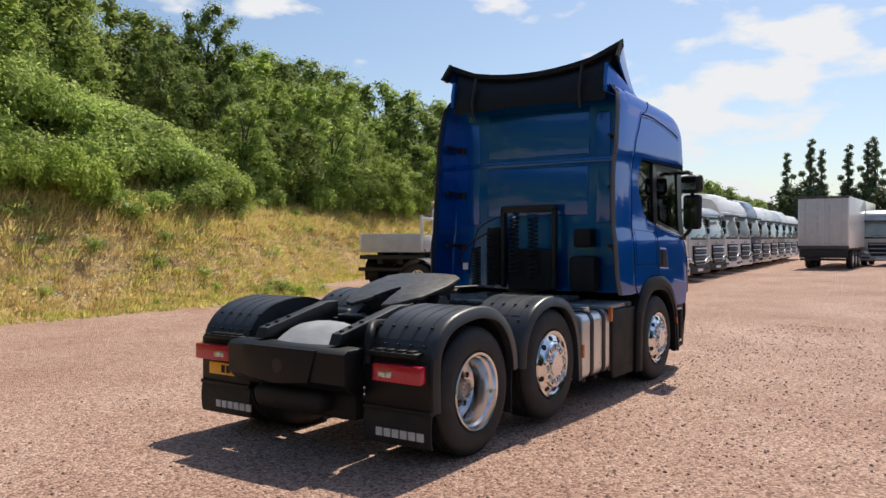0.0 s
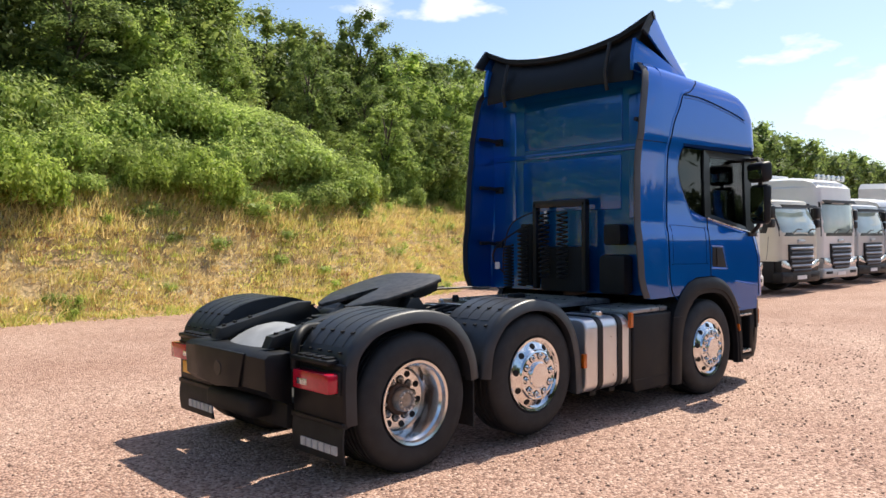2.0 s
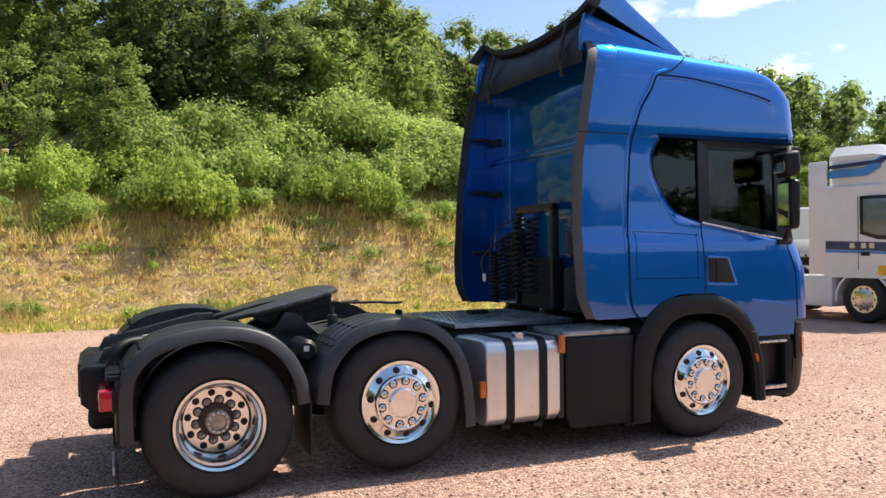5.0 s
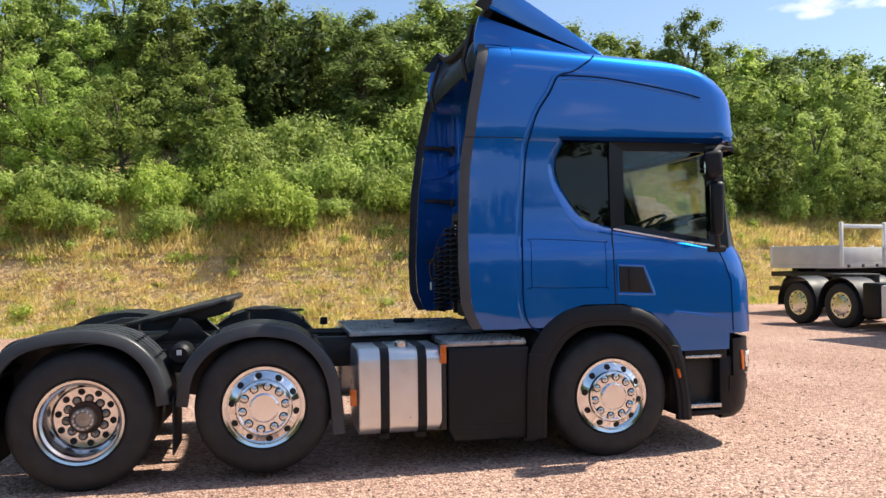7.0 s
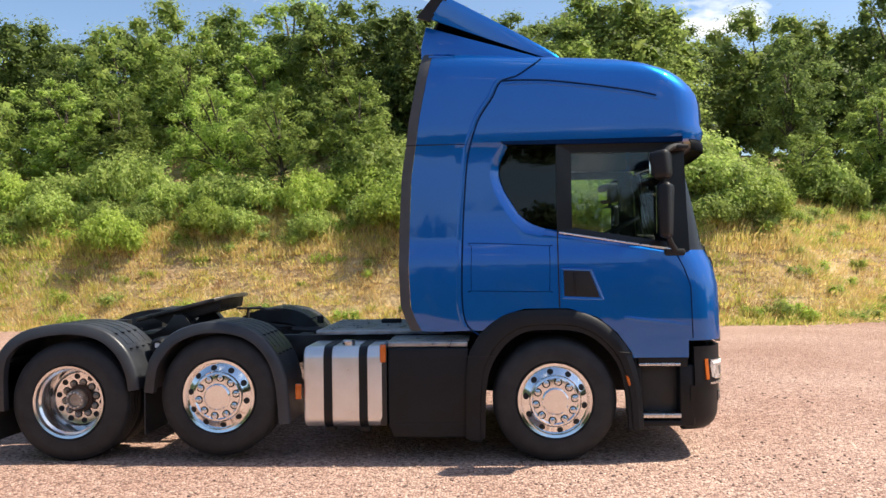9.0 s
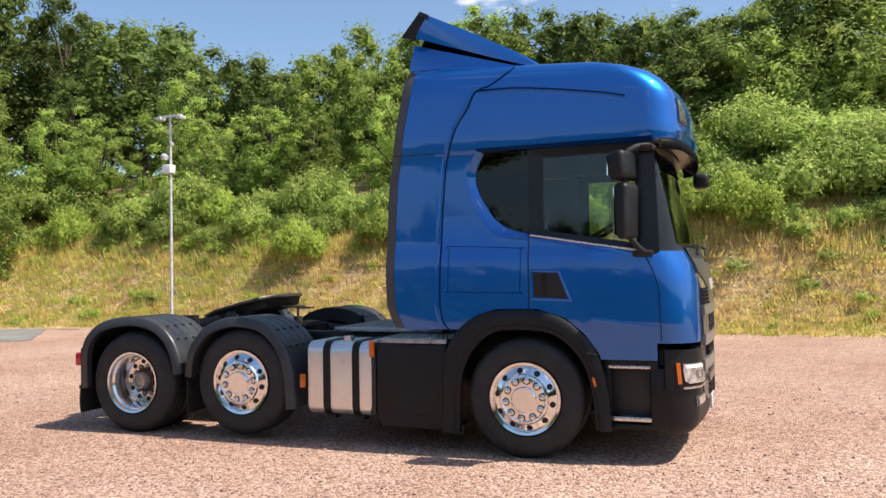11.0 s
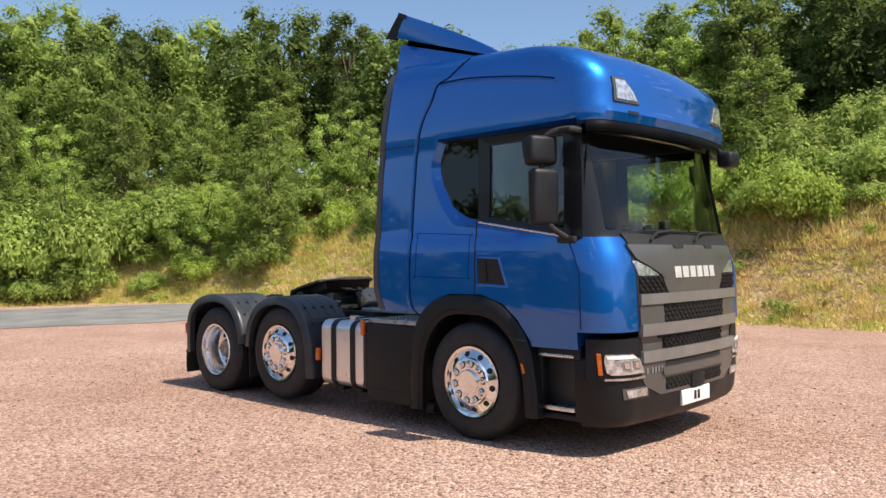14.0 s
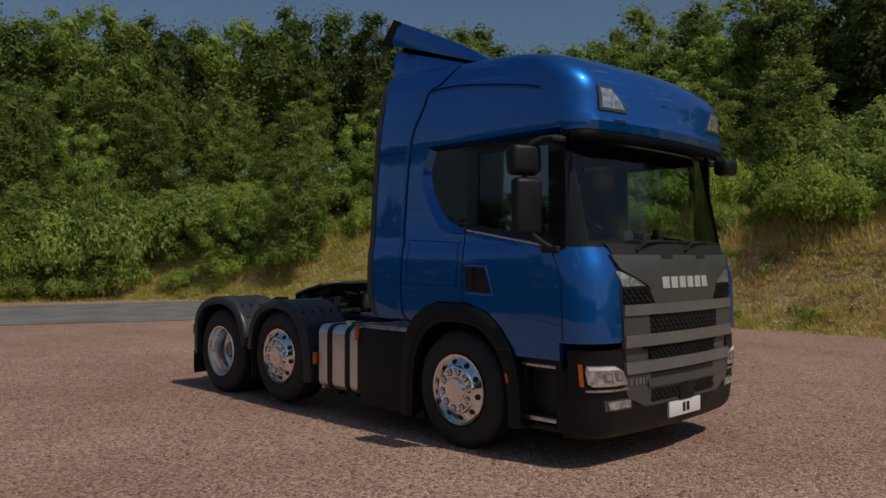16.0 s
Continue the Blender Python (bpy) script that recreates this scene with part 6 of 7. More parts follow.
def set_plant(ob, s, d, scale, sink=0.1, turn=0.5, tall=1.0):
    """Sets a plant on the bank with its full side towards the yard."""
    p = bank_point(s, d)
    _, n = along_foot(s)
    a = math.atan2(-n.x, n.y) + random.uniform(-turn, turn)
    return set_out(ob, Matrix.Translation((p.x, p.y, p.z - sink)) @ Matrix.Rotation(a, 4, "Z") @ Matrix.Diagonal((scale, scale, scale * tall, 1)))


random.seed(11)
S0 = s_at_x
# height of the tree tops along the bank: x, z
TREE_TOPS = [(-36, 15.2), (-34, 15.3), (-31.8, 13.8), (-28, 15.2), (-25, 15.0), (-23, 13.0), (-21.5, 12.4), (-19.3, 12.9), (-17.6, 11.3), (-15.8, 10.4), (-14.4, 11.4), (-11.4, 12.4), (-6.5, 12.0), (-2.2, 11.5), (-0.5, 11.1),
             (1.3, 10.0), (4.0, 11.7), (9.5, 12.6), (14.0, 12.9), (17.4, 14.0), (18.7, 12.7), (20.5, 12.0), (25.6, 12.2), (32.5, 11.4), (42, 11.8)]


def set_tree(kinds, s, d, top, wide=1.0):
    """A tree on the bank whose crown ends at a given height."""
    ob = random.choice(kinds)
    p = bank_point(s, d)
    tall = max(0.35, (top - p.z + 0.4) / (tree_height[ob.name] * 0.97))
    k = wide * (0.62 + 0.38 * tall)
    return set_plant(ob, s, d, k, 0.4, 0.6, tall / k)


def zone(a, b, x, soft=1.5):
    return ease(a - soft, a + soft, x) * (1 - ease(b - soft, b + soft, x))


# brambles along the shoulder of the bank
s = S0(-36)
while s < S0(27):
    p, _ = along_foot(s)
    wild, belt, right = 1 - ease(-27, -20, p.x), zone(-3.5, 11, p.x), ease(10, 12, p.x)
    start = 3.5 - 1.7 * wild - 1.2 * (1 - ease(-29, -22, p.x)) + 0.7 * right + random.uniform(-0.25, 0.25)
    for row in range(round(2.4 + 2.6 * belt + 0.3 * wild)):
        d = start + (1.05 + 0.3 * belt) * row + random.uniform(-0.25, 0.25)
        green = random.random() < (0.97 if belt > 0.5 else 0.65)
        set_plant(random.choice(bush_kinds[:3] if green else bush_kinds[3:]), s + random.uniform(-0.45, 0.45), d, random.uniform(0.75, 1.15) * (random.uniform(0.45, 0.8) if row == 0 else 1.0) * (1 + 0.25 * wild * (row > 0)), 0.25, 0.5, random.uniform(1.0, 1.25) if belt > 0.5 else random.uniform(1.15, 1.75))
    s += 1.5 + 0.5 * wild
# rounder light shrubs at the foot of the brambles
for x, d, k in ((-3.0, 3.1, 1.0), (-8.5, 3.1, 0.7), (9.0, 3.4, 0.8), (-11.0, 2.6, 0.8), (1.8, 3.3, 0.9), (0.4, 3.6, 0.75)):
    set_plant(bush_kinds[3], S0(x), d, k, 0.15, 0.5, 1.45)
# trees on the crest with a thin row behind them, then lower ones before them where the slope is wooded
s = S0(-38)
while s < S0(30):
    d = 11.2 + random.uniform(-0.7, 0.7)
    x = bank_point(s, d).x
    set_tree([tree_kinds[k] for k in (0, 0, 2, 2, 1, 3)], s, d, lerp_rows(TREE_TOPS, x)[0] + random.uniform(-1.1, 0.2), 1.25)
    s += 2.0
s = S0(-36)
while s < S0(28):
    p, _ = along_foot(s)
    wild, middle, right = 1 - ease(-22.5, -18.5, p.x), zone(-20, -4, p.x), ease(10.5, 13, p.x)
    if wild > 0.4:
        if p.x < -21:
            set_plant(random.choice(bush_kinds), s + random.uniform(-0.6, 0.6), 0.9 + 1.1 * ease(-28, -21, p.x), random.uniform(0.5, 0.95), 0.2)
        set_tree(tree_kinds[4:] + tree_kinds[2:3], s, 1.9 + 1.6 * ease(-24, -17, p.x) + random.uniform(-0.4, 0.4), random.uniform(4.0, 6.4), 0.95)
        set_tree(tree_kinds[2:], s + 1.1, 5.2 + random.uniform(-0.5, 0.5), random.uniform(7.4, 9.6))
        set_tree(tree_kinds[:5], s + 0.4, 8.2 + random.uniform(-0.5, 0.5), random.uniform(9.6, 12.0))
    elif middle > 0.4:
        set_tree(tree_kinds[3:], s + random.uniform(-0.5, 0.5), 5.8 + random.uniform(-0.6, 0.6), random.uniform(6.3, 8.2), 0.95)
        set_tree(tree_kinds[:5], s + 1.2, 8.8 + random.uniform(-0.5, 0.5), random.uniform(8.6, 10.8))
    elif right > 0.4:
        set_tree(tree_kinds[2:5], s + random.uniform(-0.5, 0.5), 4.6 + random.uniform(-0.4, 0.4), random.uniform(5.8, 8.0))
        set_tree(tree_kinds[:5], s + 1.2, 7.6 + random.uniform(-0.5, 0.5), random.uniform(8.4, 10.6))
    else:
        set_tree(tree_kinds[2:5], s, 9.6 + random.uniform(-0.4, 0.4), random.uniform(8.0, 9.4), 0.85)
    s += 2.4
s = S0(-34)
while s < S0(30):
    p = bank_point(s, 14.5)
    set_plant(far_tree, s, 14.5, max(0.5, (lerp_rows(TREE_TOPS, p.x)[0] - 0.7 - p.z) / 6.3), 0.3)
    s += 2.6
s = S0(30)
while s < FOOT_S[-1] - 4:
    for row in range(2):
        set_plant(far_tree, s + random.uniform(-2, 2), 5 + 4 * row + random.uniform(-1, 1), random.uniform(0.9, 1.2), 0.3)
    s += 6.0
# row of poplars and round trees far behind the yard
for x, y, k in ((115.5, 20.4, 0.86), (116, 17.3, 0.97), (116.5, 15.9, 0.88), (115.5, 12.3, 0.90), (116, 9.9, 0.92), (115.5, 8.9, 0.95), (117, 3.5, 0.9), (116, -4, 0.95)):
    set_out(poplar, pose(x, y, 0, 0, 0, random.uniform(0, 360)) @ Matrix.Scale(k, 4))
for i in range(20):
    x, y = 112 + random.uniform(-3, 6), 27 - 3.6 * i + random.uniform(-1.5, 1.5)
    set_out(far_round, pose(x, y, -0.5, 0, 0, random.uniform(0, 360)) @ Matrix.Scale(random.uniform(0.55, 0.95), 4))
# unseen hedge of trees, added on the open side to darken the paint's reflections
for i in range(44):
    a = radians(186 + 150 * i / 43)
    r = 25.5 + random.uniform(-1.5, 1.5)
    set_out(far_round, pose(1.15 * r * math.cos(a), r * math.sin(a) - 1, -1.2, 0, 0, random.uniform(0, 360)) @ Matrix.Scale(random.uniform(0.50, 0.66), 4))


def tufts(name, label, count, x0, x1, d0, d1, height, width, mat, per=26, spread=0.10, lean=0.42, patch=0.0, seed=0.0, category="grass"):
    """Grass on the bank as one mass: tufts of narrow blades that fan out from their roots, gathered in patches."""
    sa, sb = S0(x0), S0(x1)
    roots, tries = [], 0
    while len(roots) < count and tries < count * 12:
        tries += 1
        p = bank_point(rng.uniform(sa, sb), rng.uniform(d0, d1))
        if patch and noise.noise(Vector((p.x * 0.5 + seed, p.y * 0.7, 3 * seed))) + 0.5 * noise.noise(Vector((p.x * 1.9, p.y * 1.9, seed))) < patch - 0.5:
            continue
        roots.append(p[:])
    k = np.repeat(np.array(roots), per, axis=0)
    n = len(k)
    grow = np.repeat(rng.uniform(0.55, 1.35, len(roots)), per)
    off = rng.normal(0, spread, (n, 2))
    way = np.concatenate([off / spread * lean * 0.6 + rng.normal(0, lean * 0.5, (n, 2)) + np.array([0, -0.12]), np.ones((n, 1))], 1)
    way /= np.linalg.norm(way, axis=1, keepdims=True)
    u = way * (height * grow * rng.uniform(0.5, 1.15, n) / 2)[:, None]
    v = np.cross(way, rng.normal(0, 1, (n, 3)))
    v = v / np.linalg.norm(v, axis=1, keepdims=True) * (width * rng.uniform(0.6, 1.4, n))[:, None]
    c = k + np.concatenate([off, np.zeros((n, 1))], 1) + u * 0.85
    g = mesh_part(name, quads_mesh(name, c, u, v, 0.1), mat, None, sharp=0)
    return tagged(g, label, category, kind="stuff")


tufts("short_grass", "short straw coloured turf on the bank", 5200, -30, 26, 0.2, 4.8, 0.15, 0.017, DRY, per=20, spread=0.17, lean=0.8)
tufts("short_grass", "short olive turf on the bank", 2600, -30, 26, 0.1, 4.8, 0.15, 0.018, OLIVE, per=18, spread=0.17, lean=0.8, patch=0.4, seed=7.0)
tufts("dry_grass", "dry straw coloured grass tufts on the bank", 2200, -30, 26, 0.35, 4.6, 0.25, 0.009, DRY)
tufts("dry_grass", "pale bleached grass tufts on the bank", 1500, -30, 26, 0.7, 4.6, 0.28, 0.009, PALE, patch=0.45, seed=1.0)
tufts("dry_grass", "thin dry seed heads on the bank", 900, -30, 26, 0.8, 4.5, 0.46, 0.006, PALE, per=9, lean=0.3, patch=0.5, seed=2.0)
tufts("olive_grass", "dull olive grass tufts on the bank", 1500, -30, 26, 0.2, 4.6, 0.22, 0.011, OLIVE, patch=0.4, seed=3.0)
tufts("green_grass", "fresh green grass tufts on the bank", 1300, -30, 26, 0.15, 4.4, 0.22, 0.012, GREENGRASS, patch=0.5, seed=4.0)
tufts("green_grass", "green grass along the foot of the bank", 650, -30, 26, 0.02, 0.8, 0.18, 0.012, GREENGRASS, per=18)
tufts("tall_grass", "taller straw grass below the brambles", 2600, -30, 26, 2.3, 4.8, 0.34, 0.013, DRY, per=20, spread=0.13)
tufts("tall_grass", "taller olive grass below the brambles", 2100, -30, 26, 2.3, 4.8, 0.32, 0.014, OLIVE, per=18, spread=0.13)
tufts("green_grass", "fresh green growth on the wooded end of the bank", 1000, -26, -11, 0.7, 4.6, 0.28, 0.014, GREENGRASS, per=22, spread=0.14)
tufts("brown_stalks", "reddish brown dead stalks on the bank", 900, -30, 26, 0.4, 4.2, 0.22, 0.010, RUST, per=16, patch=0.6, seed=5.0)
tufts("white_flowers", "small white flower heads in the grass", 150, -2, 9, 1.0, 3.4, 0.07, 0.022, FLOWER, per=7, spread=0.16, lean=1.0, patch=0.5, seed=6.0, category="flowers")

# low weeds on the slope
weed = thing("weed_clump", "low dark green weed clump in the dry grass", "plant", "weed clumps")
mesh_part("leaves", foliage_mesh("leaves", [(0, 0, 0.12), (0.3, 0.1, 0.1), (-0.25, 0.15, 0.14), (0.05, -0.25, 0.1)], [0.28, 0.22, 0.24, 0.2], 330, 0.034), BRAMBLE, weed, sharp=0)
pale = thing("weed_clump", "yellow green weed clump in the dry grass", "plant", "weed clumps")
mesh_part("leaves", foliage_mesh("leaves", [(0, 0, 0.14), (0.2, 0.1, 0.2), (-0.2, 0.1, 0.16)], [0.2, 0.2, 0.22], 260, 0.030), SHRUB, pale, sharp=0)
for i in range(280):
    d = random.uniform(0.3, 3.6) if i % 2 else random.uniform(2.5, 3.9)
    set_plant(weed if i % 5 < 2 else pale, S0(random.uniform(-26, 16) if i % 4 else random.uniform(-25, -12)), d, random.uniform(0.35, 1.1) * (1.3 if d > 2.8 else 1), 0.02, 3.1)

# loose stones on the gravel in front of the lorry
cs = bmesh.new()
bmesh.ops.create_icosphere(cs, subdivisions=1, radius=1.0)
base_v = np.array([v.co[:] for v in cs.verts])
base_f = np.array([[v.index for v in f.verts] for f in cs.faces])
cs.free()
n_st = 4200
where = np.stack([rng.uniform(-9.5, 7.5, n_st), -1.0 - 5.2 * rng.random(n_st) ** 1.2, np.zeros(n_st)], 1)
where[: n_st // 4, 1] = rng.uniform(-1.0, 3.5, n_st // 4)
size = rng.uniform(0.006, 0.017, (n_st, 1, 1)) * rng.uniform(0.6, 1.3, (n_st, 1, 3)) * np.array([1, 1, 0.7])
jit = 1 + rng.normal(0, 0.13, (n_st, len(base_v), 1))
vv = (base_v[None] * jit * size + where[:, None, :] + np.array([0, 0, 0.004])).reshape(-1, 3)
ff = (base_f[None] + (np.arange(n_st) * len(base_v))[:, None, None]).reshape(-1, 3)
me = bpy.data.meshes.new("loose_stones")
me.from_pydata(vv.tolist(), [], ff.tolist())
tagged(mesh_part("loose_stones", me, STONE, None, sharp=0), "loose pinkish stones on the gravel", "stones", kind="stuff")

# ---------------------------------------------------------------- camera pole, dropside lorry, parked lorries
def camera_pole():
    x, y = -13.64, 11.19
    p = Vector((x, y, ground_z(x, y) + 0.05))
    t = thing("camera_pole", "white galvanised post with cameras on the bank", "post", at=(x, y, p.z - 0.2))
    part("post", tube(bmesh.new(), [(0, 0, 0), (0, 0, 3.2), (0, 0, 6.35)], 0.045, 12, 0.75), GALV, t)
    bm = bmesh.new()
    box(bm, -0.40, 0.40, -0.03, 0.03, 6.32, 6.38, 0.01)
    part("cross_arm", bm, GALV, t)
    for x0 in (-0.42, 0.30):
        bm = bmesh.new()
        box(bm, x0, x0 + 0.16, -0.14, 0.12, 6.24, 6.34, 0.02)
        part("camera_head", bm, GALV, t)
    bm = bmesh.new()
    box(bm, -0.15, 0.13, -0.20, 0.05, 4.68, 4.92, 0.02)
    part("control_box", bm, WHITE, t, "white control box")
    bm = bmesh.new()
    lathe(bm, [(0.0, 5.05), (0.10, 5.08), (0.12, 5.18), (0.05, 5.26), (0.0, 5.26)], (-0.12, -0.12, 0), "z", 14)
    part("dome_camera", bm, GALV, t)
    bm = bmesh.new()
    lathe(bm, [(0.0, 5.45), (0.06, 5.47), (0.07, 5.54), (0.0, 5.58)], (0.12, -0.10, 0), "z", 12)
    part("dome_camera", bm, GALV, t)


camera_pole()


def simple_wheel(parent, at, side, r=0.5, rim_mat=ALLOY, guard=False):
    bm = bmesh.new()
    t = [(0.29 * r / 0.5, 0.0), (0.40 * r / 0.5, 0.025), (0.47 * r / 0.5, 0.0), (r, -0.05), (r, -0.25), (0.47 * r / 0.5, -0.30), (0.29 * r / 0.5, -0.30)]
    lathe(bm, [(a, side * b) for a, b in t], at, "y", 28, closed=True)
    w = part("wheel", bm, RUBBER, parent, "black tyre")
    bm = bmesh.new()
    lathe(bm, [(0.29 * r / 0.5, 0.0), (0.28 * r / 0.5, -0.02 * side), (0.2 * r / 0.5, 0.01 * side), (0.12, 0.03 * side), (0.0, 0.035 * side)], at, "y", 24)
    rim = part("rim", bm, rim_mat, w)
    bm = bmesh.new()
    for i in range(10):
        a = 2 * math.pi * i / 10
        lathe(bm, [(0.0, 0.004 * side), (0.024, 0.003 * side), (0.026, -0.01 * side)], (at[0] + 0.235 * r / 0.5 * math.cos(a), at[1] - 0.002 * side, at[2] + 0.235 * r / 0.5 * math.sin(a)), "y", 8)
    part("hand_holes", bm, DARK, w, kind="stuff")
    return w


def dropside_lorry():
    """Side along x, its rear end at the origin, its right side towards -y."""
    t = thing("dropside_lorry", "grey dropside lorry parked before the bank", "truck", at=(12.0, 11.05, ground_z(12.0, 11.0)), turn=16.0)
    L, W = 7.4, 2.25
    bm = bmesh.new()
    box(bm, 0, L, 0, W, 1.26, 1.36, 0.01)
    part("bed", bm, DROPSIDE, t)
    for a, b in ((0.06, 1.82), (2.0, 4.6), (4.7, 7.3)):
        for y in (0.0, W - 0.04):
            bm = bmesh.new()
            box(bm, a, b, y, y + 0.04, 1.35, 1.82, 0.010)
            box(bm, a + 0.02, b - 0.02, y - 0.004, y + 0.044, 1.38, 1.395, 0.003)
            part("dropside_board", bm, DROPSIDE, t, "smooth pale grey dropside board")
    for x in (0.25, 0.85, 1.45, 2.4, 3.2, 4.0):
        bm = bmesh.new()
        box(bm, x, x + 0.10, -0.02, 0.03, 1.28, 1.36, 0.008)
        part("board_hinge", bm, STEEL, t)
    bm = bmesh.new()
    box(bm, 0.0, 0.04, 0.05, W - 0.05, 1.36, 1.88, 0.008)
    part("tailboard", bm, DROPSIDE, t)
    for x, y, z in ((0.0, -0.02, 2.50), (1.83, -0.02, 2.50), (1.92, -0.02, 2.50), (4.6, -0.02, 1.9), (7.3, -0.02, 2.0), (0.0, W - 0.06, 1.9), (2.0, W - 0.06, 1.9), (4.6, W - 0.06, 1.9), (7.3, W - 0.06, 2.0)):
        bm = bmesh.new()
        box(bm, x, x + 0.08, y, y + 0.08, 1.28, z, 0.01)
        part("bed_post", bm, WHITE, t, "pale upright post of the bed")
    bm = bmesh.new()
    box(bm, 0.08, 1.83, 0.0, 0.045, 2.34, 2.44, 0.01)
    part("top_rail", bm, WHITE, t, "pale top rail")
    bm = bmesh.new()
    box(bm, 0.2, 8.6, 0.75, 0.95, 0.85, 1.28, 0.02), box(bm, 0.2, 8.6, 1.5, 1.7, 0.85, 1.28, 0.02)
    box(bm, 0.05, 0.8, 0.15, 2.3, 1.02, 1.16, 0.02), box(bm, -0.05, 0.35, 0.15, 2.3, 0.62, 0.74, 0.02)
    part("under_frame", bm, CHASSIS, t)
    for x in (1.04, 2.50, 7.6):
        simple_wheel(t, (x, 0.06, 0.52), -1, 0.52, ALLOY)
        simple_wheel(t, (x, W - 0.06, 0.52), 1, 0.52, ALLOY)
    for x in (1.04, 2.50):
        for y0 in (0.0, W - 0.5):
            line = [(x + 0.66 * math.cos(a), 0.52 + 0.62 * math.sin(a)) for a in [radians(200 - 20 * k) for k in range(11)]]
            rings = [[(p[0], y0, p[1]), (p[0], y0 + 0.5, p[1]), (p[0] * 0.97 + x * 0.03, y0 + 0.5, p[1] - 0.02), (p[0] * 0.97 + x * 0.03, y0, p[1] - 0.02)] for p in line]
            part("mudguard", loft(bmesh.new(), rings), PLASTIC, t)
    bm = bmesh.new()
    box(bm, 7.2, 9.4, 0.02, W - 0.02, 0.9, 3.0, 0.15, 3)
    part("cab", bm, WHITEPAINT, t)


dropside_lorry()


def parked_lorry(x, y, turn, paint, h=2.95, w=2.42, roof=0.0, label="white parked lorry cab", bumper=None, box_body=None, low=0.95, stripe=False, mirror_mat=None, grille_mat=PLASTIC, slope=0.22, lights=False, tractor=False):
    """A parked lorry facing -y in its own frame; its front middle at the origin."""
    t = thing("parked_lorry", label, "truck", "lorries parked in a row", at=(x, y, ground_z(x, y)), turn=turn)
    hw, L = w / 2, 2.15
    top = h
    def ring(z):
        k = ease(1.75, top, z)
        f = 0.0 + slope * k
        wz = hw - 0.05 * k
        r = 0.22
        pts = [(-wz, L), (-wz, f + r)]
        pts += [(-wz + r - r * math.cos(a), f + r - r * math.sin(a)) for a in (0.5, 1.05)]
        pts += [(-wz + r, f + 0.015), (-0.4, f - 0.02), (0.4, f - 0.02), (wz - r, f + 0.015)]
        pts += [(wz - r + r * math.sin(a), f + r - r * math.cos(a)) for a in (0.5, 1.05)]
        pts += [(wz, f + r), (wz, L)]
        return [(px, py, z) for px, py in pts]
    zs = [low, 1.3, 1.7, 1.78, 2.1, 2.45, top - 0.18, top - 0.05, top]
    rings = [ring(z) for z in zs]
    rings[-1] = [(px * 0.94, 0.08 + py * 0.95, z) for px, py, z in rings[-1]]
    cabp = part("cab", loft(bmesh.new(), rings), paint, t, sharp=40)
    # windscreen follows the rake
    f = lambda z: slope * ease(1.75, top, z)
    wt_ = min(top - 0.26, 2.68)
    def screen(z0, z1, half, out):
        rows = [[(px, f(z) - out + 0.10 * (abs(px) / hw) ** 4, z) for px in [-half + 2 * half * k / 12 for k in range(13)]] for z in [z0 + (z1 - z0) * k / 4 for k in range(5)]]
        return sheet(bmesh.new(), rows, (0, 0.02, 0))
    seal = part("screen_surround", screen(1.66, wt_ + 0.05, hw - 0.07, 0.024), PILLAR, t, "black windscreen surround")
    part("windscreen", screen(1.76, wt_, hw - 0.12, 0.034), SCREEN, seal, "greenish windscreen")
    for sd in (-1, 1):
        bm = prism(bmesh.new(), [(0.40, 1.74), (0.33, 2.0), (0.42, wt_), (1.30, wt_), (1.30, 1.88), (0.9, 1.76)], sd * (hw - 0.06), sd * (hw + 0.003), "x", 0.004)
        frame_s = part("side_window_frame", bm, PILLAR, t)
        bm = prism(bmesh.new(), [(0.55, 1.84), (0.48, 2.0), (0.55, wt_ - 0.07), (1.22, wt_ - 0.07), (1.22, 1.94), (0.92, 1.85)], sd * (hw - 0.04), sd * (hw + 0.007), "x", 0.003)
        part("side_window", bm, FARGLASS, frame_s, "dark side window")
        bm = tube(bmesh.new(), [(sd * (hw + 0.001), 1.34, wt_), (sd * (hw + 0.001), 1.34, 1.5), (sd * (hw + 0.001), 1.34, 1.12)], 0.007, 5)
        tube(bm, [(sd * (hw + 0.001), 0.34, 1.66), (sd * (hw + 0.001), 0.36, 1.3), (sd * (hw + 0.001), 0.40, 1.0)], 0.007, 5)
        part("door_gap", bm, DARK, t)
        bm = bmesh.new()
        ya, yb = sorted((sd * (hw - 0.02), sd * (hw + 0.012)))
        box(bm, ya, yb, 1.08, 1.28, 1.42, 1.50, 0.004)
        part("door_handle", bm, DARK, t)
        for z0, z1 in ((1.90, 2.14), (2.17, 2.52)):
            bm = bmesh.new()
            box(bm, sd * (hw + 0.18) - 0.12, sd * (hw + 0.18) + 0.12, 0.08, 0.24, z0, z1, 0.05, 3)
            part("mirror", bm, mirror_mat or PLASTIC, t)
        bm = tube(bmesh.new(), [(sd * (hw - 0.03), 0.25, 2.52), (sd * (hw + 0.16), 0.18, 2.54)], 0.025, 6)
        part("mirror_arm", bm, PLASTIC, t)
        bm = prism(bmesh.new(), [(sd * (hw - 0.60), 0.70), (sd * (hw - 0.08), 0.80), (sd * (hw - 0.06), 0.98), (sd * (hw - 0.26), 0.97), (sd * (hw - 0.56), 0.83)], -0.045, 0.16, "y", 0.015)
        part("headlamp", bm, CLEAR_LENS, t, "slanted clear headlamp")
        bm = bmesh.new()
        ya, yb = sorted((sd * (hw - 0.62), sd * (hw - 0.16)))
        box(bm, ya, yb, -0.066, 0.02, 0.46, 0.56, 0.02)
